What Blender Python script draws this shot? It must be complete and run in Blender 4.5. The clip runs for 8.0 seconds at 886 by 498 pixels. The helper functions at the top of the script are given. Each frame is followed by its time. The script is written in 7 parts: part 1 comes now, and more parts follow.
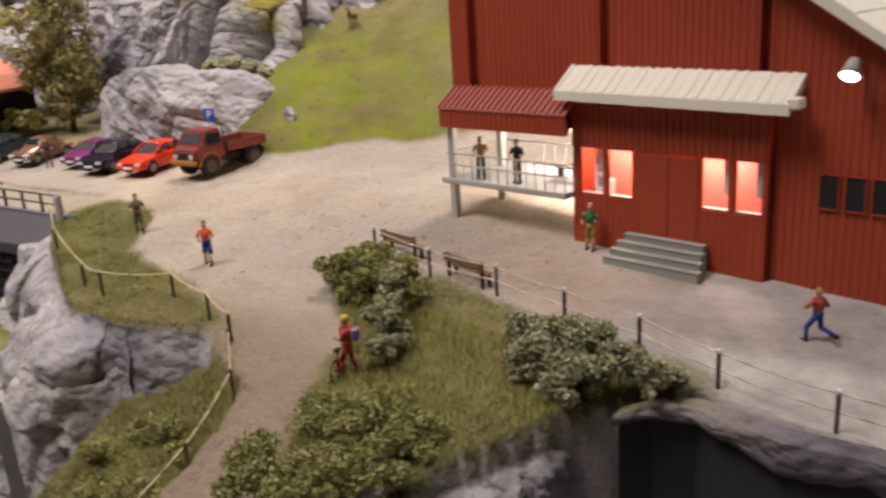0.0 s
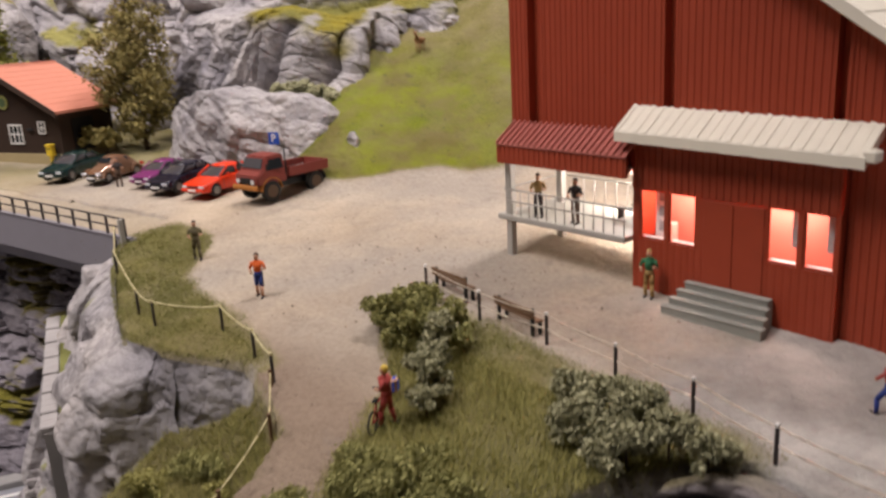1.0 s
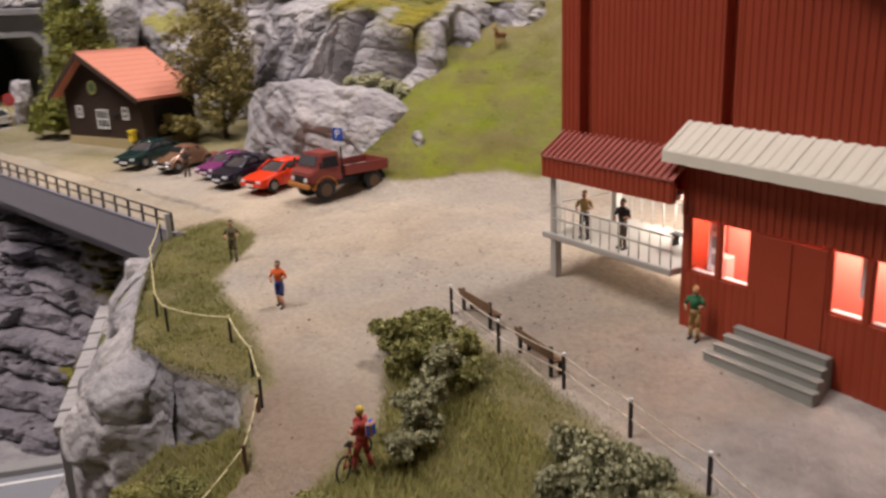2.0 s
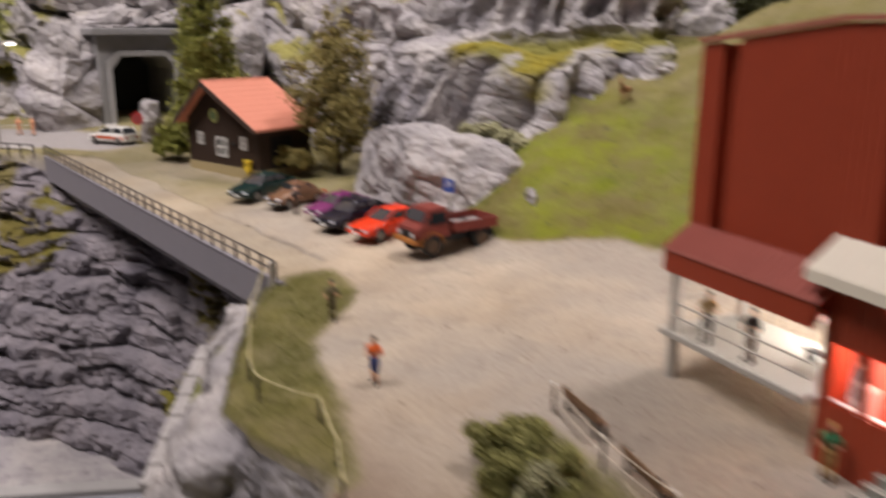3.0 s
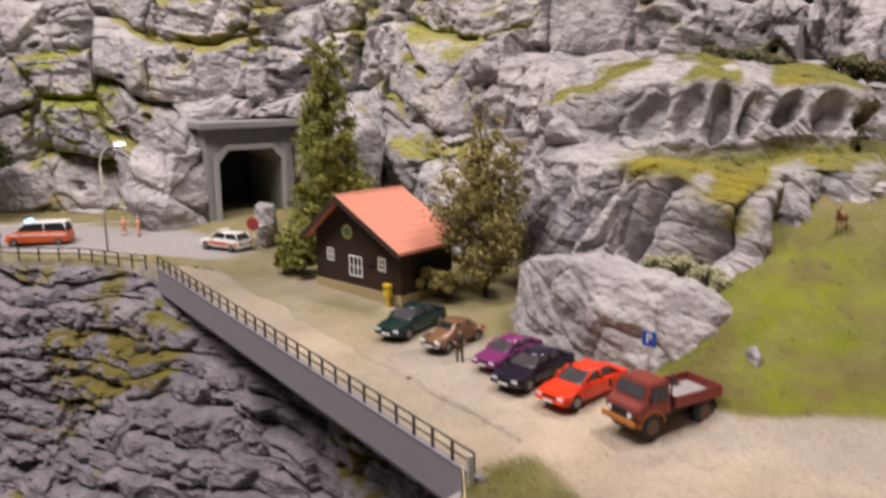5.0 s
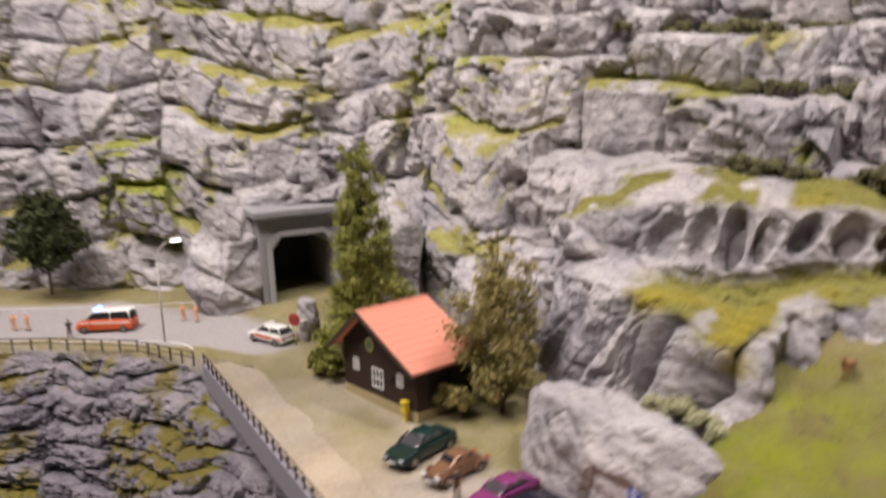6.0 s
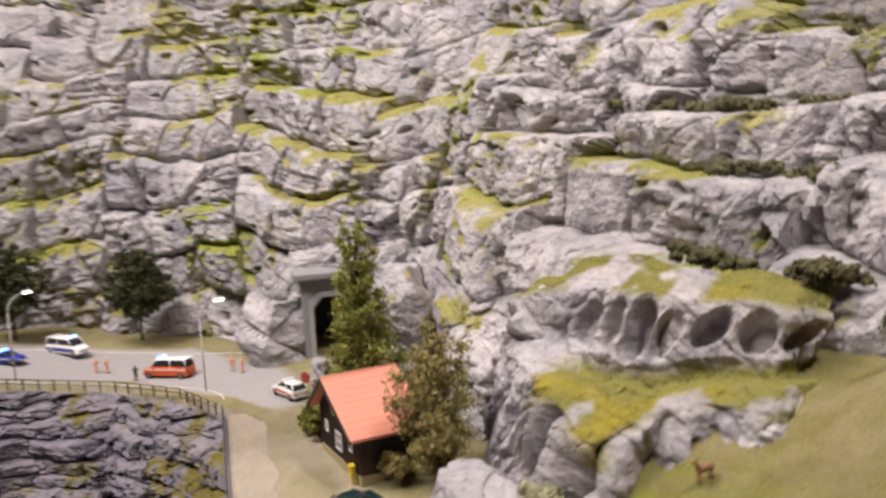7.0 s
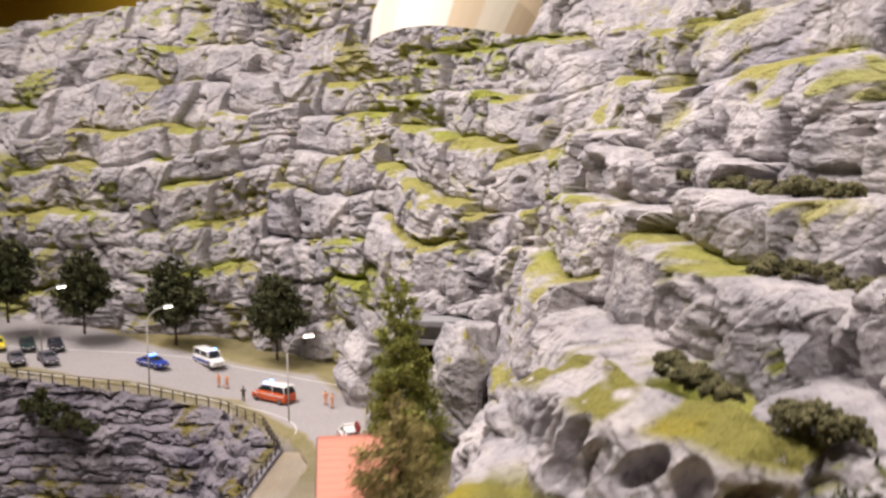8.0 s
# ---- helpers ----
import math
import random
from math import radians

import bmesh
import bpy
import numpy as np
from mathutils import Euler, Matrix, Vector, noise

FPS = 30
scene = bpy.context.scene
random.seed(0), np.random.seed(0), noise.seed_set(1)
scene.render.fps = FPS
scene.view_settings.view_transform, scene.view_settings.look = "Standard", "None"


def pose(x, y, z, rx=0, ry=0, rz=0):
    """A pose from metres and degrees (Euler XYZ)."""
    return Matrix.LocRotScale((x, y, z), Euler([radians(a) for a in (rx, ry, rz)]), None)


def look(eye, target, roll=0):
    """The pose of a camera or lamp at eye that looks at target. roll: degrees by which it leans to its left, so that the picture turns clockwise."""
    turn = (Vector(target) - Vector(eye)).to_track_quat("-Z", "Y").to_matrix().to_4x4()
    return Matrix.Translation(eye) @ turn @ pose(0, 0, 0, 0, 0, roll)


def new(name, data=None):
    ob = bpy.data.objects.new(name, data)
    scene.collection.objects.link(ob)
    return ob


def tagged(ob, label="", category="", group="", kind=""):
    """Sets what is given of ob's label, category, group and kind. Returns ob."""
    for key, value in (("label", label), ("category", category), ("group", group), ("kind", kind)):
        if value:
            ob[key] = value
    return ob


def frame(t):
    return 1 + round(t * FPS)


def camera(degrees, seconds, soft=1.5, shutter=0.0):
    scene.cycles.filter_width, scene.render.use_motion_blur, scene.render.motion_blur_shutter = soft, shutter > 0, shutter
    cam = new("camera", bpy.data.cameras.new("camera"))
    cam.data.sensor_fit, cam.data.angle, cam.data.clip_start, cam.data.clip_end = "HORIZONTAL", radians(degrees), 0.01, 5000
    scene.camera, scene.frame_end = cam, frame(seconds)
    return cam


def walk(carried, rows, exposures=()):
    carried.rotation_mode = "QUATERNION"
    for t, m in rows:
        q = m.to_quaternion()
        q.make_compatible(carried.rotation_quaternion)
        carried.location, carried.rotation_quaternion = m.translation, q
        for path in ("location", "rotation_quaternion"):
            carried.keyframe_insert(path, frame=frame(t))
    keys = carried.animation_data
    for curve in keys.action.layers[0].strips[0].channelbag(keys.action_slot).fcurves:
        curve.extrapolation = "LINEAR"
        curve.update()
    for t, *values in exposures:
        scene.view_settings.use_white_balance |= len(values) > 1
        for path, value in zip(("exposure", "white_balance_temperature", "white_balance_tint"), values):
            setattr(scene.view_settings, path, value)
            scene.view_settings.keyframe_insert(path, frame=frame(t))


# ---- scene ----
# ---------------------------------------------------------------- camera
cam = camera(55.9, 8.0, soft=2.6, shutter=0.8)
PATH = [
    (0, (0.2808, -0.2931, 0.1019), (-0.3951, 0.3854, -0.1857), -3.67),
    (0.5, (0.2767, -0.2916, 0.1036), (-0.4296, 0.3562, -0.1816), -3.60),
    (1, (0.2785, -0.2786, 0.1109), (-0.4584, 0.3412, -0.1592), -3.24),
    (1.2, (0.279, -0.2694, 0.1121), (-0.4734, 0.3339, -0.1521), -3.11),
    (2.3, (0.2729, -0.2157, 0.1147), (-0.566, 0.253, -0.1621), -1.73),
    (2.5, (0.2707, -0.2095, 0.1179), (-0.5811, 0.2386, -0.1535), -1.12),
    (2.8, (0.2665, -0.2098, 0.1257), (-0.6021, 0.2105, -0.1366), 0.17),
    (3, (0.2522, -0.2176, 0.1349), (-0.6284, 0.1803, -0.1224), 0.22),
    (3.2, (0.2237, -0.228, 0.141), (-0.6641, 0.158, -0.11), 0.26),
    (3.5, (0.1876, -0.2479, 0.1524), (-0.7056, 0.126, -0.097), -0.22),
    (4, (0.1594, -0.2522, 0.1554), (-0.7341, 0.1323, -0.0767), 0.47),
    (4.5, (0.1439, -0.2559, 0.1539), (-0.7535, 0.1224, -0.0732), 0.74),
    (4.7, (0.1411, -0.2599, 0.1609), (-0.7639, 0.1086, -0.052), 0.36),
    (5.8, (0.1401, -0.2231, 0.2445), (-0.7994, 0.0497, 0.037), -2.49),
    (6, (0.1575, -0.1913, 0.2606), (-0.7971, 0.0385, 0.0715), -2.27),
    (6.5, (0.2001, -0.0824, 0.282), (-0.7833, 0.0113, 0.1264), -2.20),
    (7, (0.2214, -0.0018, 0.2931), (-0.7693, 0.0044, 0.1569), -3.23),
    (7.5, (0.2179, 0.1354, 0.3121), (-0.7556, -0.0631, 0.1983), -0.62),
    (8, (0.1411, 0.2272, 0.328), (-0.7954, -0.1068, 0.2213), -0.36),
]
walk(cam, [(t, look(eye, target, roll)) for t, eye, target, roll in PATH],
     ((0.0, -0.13), (1.2, -0.18), (3.0, -0.32), (3.6, -0.18), (4.5, -0.16), (6.0, -0.07), (7.0, 0.01), (8.0, 0.10)))

# ---------------------------------------------------------------- light of the exhibition hall
world = bpy.data.worlds.new("hall_air")
scene.world = world
world.use_nodes = True
world.node_tree.nodes["Background"].inputs[0].default_value = (1.0, 0.93, 0.9, 1)
world.node_tree.nodes["Background"].inputs[1].default_value = 0.165


def hall_lamp(x, y, z, tx, ty, power, size, spread=180, aim=0.0, colour=(1.0, 0.90, 0.89)):
    data = bpy.data.lights.new("hall_lamp", "AREA")
    data.shape, data.size, data.energy, data.color = "DISK", size, power, colour
    data.spread = math.radians(spread)
    ob = new("hall_lamp", data)
    ob.matrix_world = look((x, y, z), (tx, ty, aim))
    return ob


hall_lamp(0.02, 0.66, 1.75, -0.18, 0.0, 8.7, 0.18, 110)
hall_lamp(-0.45, -0.95, 1.70, -0.97, -0.08, 23.5, 0.85, 120, 0.12)
hall_lamp(0.30, -0.45, 1.70, -0.58, 0.30, 2.7, 0.4, 70, 0.3)

# ---------------------------------------------------------------- helpers
K = 1.0 / 87.0          # the layout is built to this scale


def part(name, bm, material, parent=None, label="", smooth=False):
    """Links a bmesh as one mesh object under a thing or part."""
    me = bpy.data.meshes.new(name)
    bm.to_mesh(me)
    bm.free()
    for m in material if isinstance(material, (list, tuple)) else [material]:
        me.materials.append(m)
    if smooth:
        me.polygons.foreach_set("use_smooth", [True] * len(me.polygons))
    ob = new(name, me)
    if parent is not None:
        ob.parent = parent
    if label:
        ob["label"] = label
    return ob


def thing(name, m, label, category, group="", kind=""):
    ob = new(name)
    ob.empty_display_size = 0.01
    ob.matrix_world = m
    return tagged(ob, label, category, group, kind)


def box(bm, x0, x1, y0, y1, z0, z1, bevel=0.0, slot=0):
    """A box between two corners, with bevelled edges."""
    vs = [bm.verts.new((x, y, z)) for z in (z0, z1) for y in (y0, y1) for x in (x0, x1)]
    fs = []
    for q in ((0, 2, 3, 1), (4, 5, 7, 6), (0, 1, 5, 4), (1, 3, 7, 5), (3, 2, 6, 7), (2, 0, 4, 6)):
        f = bm.faces.new([vs[i] for i in q])
        f.material_index = slot
        fs.append(f)
    if bevel > 0:
        es = list({e for f in fs for e in f.edges})
        bmesh.ops.bevel(bm, geom=es, offset=bevel, segments=1, affect="EDGES", profile=0.6, clamp_overlap=True)
    return vs


def rod(bm, a, b, r, sides=8, r2=None, slot=0):
    """A round bar from a to b."""
    a, b = Vector(a), Vector(b)
    d = (b - a)
    q = d.to_track_quat("Z", "Y")
    r2 = r if r2 is None else r2
    rings = []
    for c, rr in ((a, r), (b, r2)):
        rings.append([bm.verts.new(c + q @ Vector((rr * math.cos(2 * math.pi * k / sides), rr * math.sin(2 * math.pi * k / sides), 0))) for k in range(sides)])
    for k in range(sides):
        f = bm.faces.new((rings[0][k], rings[0][(k + 1) % sides], rings[1][(k + 1) % sides], rings[1][k]))
        f.material_index, f.smooth = slot, True
    for ring in (rings[0][::-1], rings[1]):
        bm.faces.new(ring).material_index = slot


def sm(a, b, v):
    u = np.clip((v - a) / (b - a), 0, 1)
    return u * u * (3 - 2 * u)


def lattice(ix, iy, iz, seed=0):
    h = (ix.astype(np.int64) * 374761393 + iy.astype(np.int64) * 668265263 + iz.astype(np.int64) * 1274126177 + seed * 974634777) & 0xFFFFFFFF
    h = ((h ^ (h >> 13)) * 1103515245) & 0xFFFFFFFF
    h = ((h ^ (h >> 16)) * 2246822519) & 0xFFFFFFFF
    return ((h ^ (h >> 15)) & 0xFFFFFF) / float(0xFFFFFF)


def vnoise(x, y, z, seed=0):
    """Smooth noise between -1 and 1."""
    ix, iy, iz = np.floor(x), np.floor(y), np.floor(z)
    fx, fy, fz = x - ix, y - iy, z - iz
    fx, fy, fz = (f * f * f * (f * (6 * f - 15) + 10) for f in (fx, fy, fz))
    out = 0
    for a in (0, 1):
        for b in (0, 1):
            for c in (0, 1):
                w = (fx if a else 1 - fx) * (fy if b else 1 - fy) * (fz if c else 1 - fz)
                out = out + w * lattice(ix + a, iy + b, iz + c, seed)
    return out * 2 - 1


def fbm(x, y, z, octaves=4, seed=0, gain=0.5):
    out, amp, total = 0, 1.0, 0.0
    for k in range(octaves):
        out = out + amp * vnoise(x * 2 ** k + 13.7 * k, y * 2 ** k - 7.1 * k, z * 2 ** k + 3.3 * k, seed + k)
        total += amp
        amp *= gain
    return out / total


def cells(x, y, seed=0, jitter=0.9):
    """Distance to the nearest and second nearest scattered point, and the nearest one's random value."""
    ix, iy = np.floor(x), np.floor(y)
    d1, d2, who = np.full(x.shape, 9.0), np.full(x.shape, 9.0), np.zeros(x.shape)
    for a in (-1, 0, 1):
        for b in (-1, 0, 1):
            cx, cy = ix + a, iy + b
            px = cx + 0.5 + jitter * (lattice(cx, cy, 0 * cx, seed) - 0.5)
            py = cy + 0.5 + jitter * (lattice(cx, cy, 0 * cx + 7, seed) - 0.5)
            d = np.hypot(px - x, py - y)
            r = lattice(cx, cy, 0 * cx + 3, seed)
            near = d < d1
            d2 = np.where(near, d1, np.minimum(d2, d))
            who = np.where(near, r, who)
            d1 = np.where(near, d, d1)
    return d1, d2, who


def sheet(name, co, nu, nv, material, masks=None, smooth=True, parent=None, keep=None):
    """A grid of nu x nv points as one mesh; masks go into the point attribute 'mask'."""
    me = bpy.data.meshes.new(name)
    idx = np.arange(nu * nv).reshape(nu, nv)
    quads = np.stack([idx[:-1, :-1], idx[1:, :-1], idx[1:, 1:], idx[:-1, 1:]], -1).reshape(-1, 4)
    if keep is not None:
        quads = quads[keep[quads].all(1)]
    me.vertices.add(nu * nv)
    me.vertices.foreach_set("co", np.ascontiguousarray(co, dtype=np.float32).ravel())
    me.loops.add(quads.size)
    me.loops.foreach_set("vertex_index", quads.ravel().astype(np.int32))
    me.polygons.add(len(quads))
    me.polygons.foreach_set("loop_start", (np.arange(len(quads)) * 4).astype(np.int32))
    me.polygons.foreach_set("use_smooth", [smooth] * len(quads))
    me.update(calc_edges=True)
    if masks is not None:
        at = me.attributes.new("mask", "FLOAT_COLOR", "POINT")
        at.data.foreach_set("color", np.ascontiguousarray(masks, dtype=np.float32).ravel())
    me.materials.append(material)
    me.validate()
    ob = new(name, me)
    if parent is not None:
        ob.parent = parent
    return ob


# ---------------------------------------------------------------- materials
class Nodes:
    """Short writing for a node material."""

    def __init__(self, name, rough=0.6, metal=0.0, spec=0.5):
        self.m = bpy.data.materials.new(name)
        self.m.use_nodes = True
        self.t = self.m.node_tree
        self.b = self.t.nodes["Principled BSDF"]
        self.b.inputs["Roughness"].default_value = rough
        self.b.inputs["Metallic"].default_value = metal
        self.b.inputs["Specular IOR Level"].default_value = spec
        self.co = self.t.nodes.new("ShaderNodeTexCoord").outputs["Object"]

    def link(self, a, b):
        self.t.links.new(a, b)

    def noise(self, scale, detail=4, rough=0.55, vec=None):
        n = self.t.nodes.new("ShaderNodeTexNoise")
        n.inputs["Scale"].default_value, n.inputs["Detail"].default_value, n.inputs["Roughness"].default_value = scale, detail, rough
        self.link(vec or self.co, n.inputs["Vector"])
        return n.outputs["Fac"]

    def voronoi(self, scale, feature="F1", vec=None):
        n = self.t.nodes.new("ShaderNodeTexVoronoi")
        n.feature = feature
        n.inputs["Scale"].default_value = scale
        self.link(vec or self.co, n.inputs["Vector"])
        return n.outputs["Distance"]

    def stretch(self, x, y, z):
        n = self.t.nodes.new("ShaderNodeMapping")
        n.inputs["Scale"].default_value = (x, y, z)
        self.link(self.co, n.inputs["Vector"])
        return n.outputs["Vector"]

    def ramp(self, fac, *stops):
        n = self.t.nodes.new("ShaderNodeValToRGB")
        while len(n.color_ramp.elements) < len(stops):
            n.color_ramp.elements.new(0.5)
        for e, (at, c) in zip(n.color_ramp.elements, stops):
            e.position, e.color = at, (*c, 1) if len(c) == 3 else c
        self.link(fac, n.inputs[0])
        return n.outputs["Color"]

    def mix(self, fac, a, b, how="MIX"):
        n = self.t.nodes.new("ShaderNodeMix")
        n.data_type, n.blend_type = "RGBA", how
        for v, sock in ((fac, n.inputs[0]), (a, n.inputs[6]), (b, n.inputs[7])):
            if isinstance(v, (int, float)):
                sock.default_value = v
            elif isinstance(v, tuple):
                sock.default_value = (*v, 1)
            else:
                self.link(v, sock)
        return n.outputs[2]

    def math(self, how, a, b):
        n = self.t.nodes.new("ShaderNodeMath")
        n.operation = how
        for v, sock in ((a, n.inputs[0]), (b, n.inputs[1])):
            if isinstance(v, (int, float)):
                sock.default_value = v
            else:
                self.link(v, sock)
        return n.outputs[0]

    def mask(self):
        n = self.t.nodes.new("ShaderNodeAttribute")
        n.attribute_name = "mask"
        s = self.t.nodes.new("ShaderNodeSeparateColor")
        self.link(n.outputs["Color"], s.inputs[0])
        return [*s.outputs[:3], n.outputs["Alpha"]]

    def colour(self, c):
        if isinstance(c, tuple):
            self.b.inputs["Base Color"].default_value = (*c, 1)
        else:
            self.link(c, self.b.inputs["Base Color"])
        return self

    def bump(self, h, strength, distance):
        n = self.t.nodes.new("ShaderNodeBump")
        n.inputs["Strength"].default_value, n.inputs["Distance"].default_value = strength, distance
        self.link(h, n.inputs["Height"])
        self.link(n.outputs[0], self.b.inputs["Normal"])
        return self


def painted(name, c, rough=0.5, vary=0.25, scale=300, metal=0.0, spec=0.4):
    """Paint or plastic with faint patches and a fine grain."""
    n = Nodes(name, rough, metal, spec)
    dark = tuple(v * (1 - vary) for v in c)
    lite = tuple(min(1, v * (1 + vary * 0.6)) for v in c)
    n.colour(n.mix(n.noise(scale * 0.25, 3), n.mix(n.noise(scale, 5), dark, lite), c))
    return n.bump(n.noise(scale * 4, 2), 0.15, 0.0002).m


def rock_colours(n):
    base = n.ramp(n.noise(14, 7, 0.62), (0.30, (0.27, 0.255, 0.27)), (0.50, (0.41, 0.385, 0.38)), (0.68, (0.51, 0.47, 0.45)))
    streak = n.ramp(n.noise(34, 5, 0.6, n.stretch(2.2, 2.2, 0.35)), (0.36, (0.68, 0.68, 0.71)), (0.58, (1.0, 1.0, 1.0)))
    base = n.mix(0.65, base, streak, "MULTIPLY")
    spots = n.ramp(n.noise(150, 5, 0.6), (0.36, (0.34, 0.33, 0.36)), (0.44, (1, 1, 1)))
    base = n.mix(n.ramp(n.noise(6, 3, 0.5), (0.60, (0, 0, 0)), (0.70, (0.7, 0.7, 0.7))), base, n.mix(1.0, base, (0.62, 0.62, 0.74), "MULTIPLY"))
    return n.mix(0.40, base, spots, "MULTIPLY")


def grass_colours(n, kind, lush=(0.20, 0.26, 0.03), dry=(0.30, 0.29, 0.06)):
    patch = n.mix(n.ramp(n.math("ADD", n.math("MULTIPLY", n.noise(24, 6, 0.65), 0.6), n.math("MULTIPLY", kind, 0.5)), (0.42, (0, 0, 0)), (0.68, (1, 1, 1))), dry, lush)
    return n.mix(0.8, patch, n.ramp(n.noise(700, 4, 0.7), (0.3, (0.35, 0.37, 0.3)), (0.65, (1.25, 1.25, 1.2))), "MULTIPLY")


def warped(n, scale, amount, vec):
    """Coordinates shaken by noise, so that joints run crooked."""
    w = n.t.nodes.new("ShaderNodeTexNoise")
    w.inputs["Scale"].default_value, w.inputs["Detail"].default_value = scale, 3
    n.link(n.co, w.inputs["Vector"])
    v = n.t.nodes.new("ShaderNodeVectorMath")
    v.operation = "MULTIPLY_ADD"
    n.link(w.outputs["Color"], v.inputs[0])
    v.inputs[1].default_value = (amount, amount, amount)
    n.link(vec, v.inputs[2])
    return v.outputs[0]


def rock_material(name, tint=(1, 1, 1), lush=(0.27, 0.285, 0.055), dry=(0.29, 0.265, 0.09), flat=1.5):
    n = Nodes(name, 0.85, 0, 0.2)
    m = n.mask()
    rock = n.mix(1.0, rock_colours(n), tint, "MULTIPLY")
    n.colour(n.mix(m[0], rock, grass_colours(n, m[3], lush, dry)))
    vec = warped(n, 40, 0.014, n.stretch(1, 1, flat))
    stones = n.math("ADD", n.math("MULTIPLY", n.voronoi(62, vec=vec), 0.55), n.math("MULTIPLY", n.voronoi(150, vec=vec), 0.28))
    h = n.math("SUBTRACT", n.math("MULTIPLY", n.noise(90, 8, 0.62), 0.75), stones)
    return n.bump(h, 0.9, 0.0055).m


def ground_material():
    n = Nodes("layout_ground", 0.9, 0, 0.15)
    m = n.mask()
    sand = n.ramp(n.noise(16, 6), (0.3, (0.39, 0.31, 0.225)), (0.55, (0.55, 0.455, 0.34)), (0.75, (0.66, 0.565, 0.435)))
    sand = n.mix(n.ramp(n.noise(7, 5, 0.6), (0.38, (0, 0, 0)), (0.60, (0.75, 0.75, 0.75))), sand, (0.36, 0.325, 0.285))
    sand = n.mix(n.ramp(n.noise(60, 6, 0.75), (0.55, (0, 0, 0)), (0.72, (0.6, 0.6, 0.6))), sand, (0.25, 0.215, 0.18))
    sand = n.mix(m[3], sand, (0.27, 0.20, 0.145))
    sand = n.mix(0.42, sand, n.ramp(n.noise(420, 5, 0.7), (0.3, (0.55, 0.52, 0.5)), (0.6, (1.1, 1.1, 1.1))), "MULTIPLY")
    place = n.t.nodes.new("ShaderNodeSeparateXYZ")
    n.link(n.co, place.inputs[0])
    # sand turns greyer towards +x, broken up by noise
    greyer = n.ramp(n.math("ADD", n.math("MULTIPLY", place.outputs[0], 4.0), n.math("MULTIPLY", n.noise(18, 5, 0.65), 0.8)), (0.75, (0, 0, 0)), (1.10, (0.8, 0.8, 0.8)))
    sand = n.mix(greyer, sand, n.ramp(n.noise(40, 7, 0.7), (0.35, (0.28, 0.265, 0.25)), (0.62, (0.50, 0.48, 0.45))))
    asphalt = n.mix(0.5, (0.37, 0.345, 0.335), n.ramp(n.noise(500, 4), (0.3, (0.5, 0.5, 0.5)), (0.7, (1.2, 1.2, 1.2))), "MULTIPLY")
    c = n.mix(m[2], sand, asphalt)
    turf = grass_colours(n, m[3], (0.15, 0.185, 0.010), (0.195, 0.172, 0.05))
    turf = n.mix(n.math("MULTIPLY", n.ramp(n.noise(13, 6, 0.6), (0.36, (0, 0, 0)), (0.54, (0.85, 0.85, 0.85))), n.ramp(m[3], (0.12, (0, 0, 0)), (0.45, (1, 1, 1)))), turf, n.mix(n.ramp(n.noise(30, 4), (0.38, (0, 0, 0)), (0.56, (1, 1, 1))), (0.145, 0.122, 0.034), (0.20, 0.23, 0.010)))
    turf = n.mix(n.ramp(n.noise(55, 5, 0.7), (0.47, (0, 0, 0)), (0.64, (0.65, 0.65, 0.65))), turf, (0.16, 0.135, 0.04))
    turf = n.mix(n.ramp(n.noise(170, 2), (0.66, (0, 0, 0)), (0.72, (0.7, 0.7, 0.7))), turf, (0.07, 0.07, 0.02))
    c = n.mix(m[0], c, turf)
    c = n.mix(m[1], c, rock_colours(n))
    n.colour(c)
    return n.bump(n.math("ADD", n.noise(700, 4, 0.7), n.math("MULTIPLY", n.noise(130, 6, 0.65), 2.4)), 0.7, 0.0019).m


ROCK = rock_material("grey_rock")
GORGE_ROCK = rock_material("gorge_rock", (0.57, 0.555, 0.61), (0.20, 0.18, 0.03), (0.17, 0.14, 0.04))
GROUND = ground_material()
RED = painted("red_cladding", (0.345, 0.052, 0.021), 0.55, 0.2, 120)
DARK_RED = painted("roof_red", (0.40, 0.12, 0.095), 0.5, 0.2, 120)
CREAM = painted("cream_roof_sheet", (0.80, 0.75, 0.63), 0.6, 0.12, 150)
CONCRETE = painted("concrete", (0.33, 0.32, 0.31), 0.85, 0.25, 120)
PALE_METAL = painted("pale_grey_plastic", (0.42, 0.40, 0.36), 0.6, 0.15, 150)
DARK_STEEL = painted("dark_brown_steel", (0.045, 0.035, 0.035), 0.5, 0.3, 300)
BEAM_GREY = painted("blue_grey_beam", (0.235, 0.222, 0.245), 0.6, 0.15, 100)
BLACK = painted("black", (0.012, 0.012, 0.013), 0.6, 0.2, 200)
BROWN_WOOD = painted("dark_brown_boards", (0.045, 0.026, 0.018), 0.7, 0.3, 300)
ORANGE_ROOF = painted("orange_roof", (0.60, 0.235, 0.160), 0.65, 0.12, 200)
WHITE = painted("white_paint", (0.8, 0.79, 0.76), 0.5, 0.06, 200)
YELLOW = painted("yellow_plastic", (0.70, 0.50, 0.03), 0.5, 0.1, 200)

# ---------------------------------------------------------------- the lie of the land
def level(x, y):
    """Height of the square, the car park and the road."""
    u = np.maximum(0, -y - 0.3)
    rise = np.where(u < 0.25, 0.5 * u * u, 0.03125 + 0.15 * (u - 0.25))
    return -0.039 * x + 0.0621 * y - 0.0016 + (1 - sm(-0.65, -0.45, x)) * (0.004 + rise)


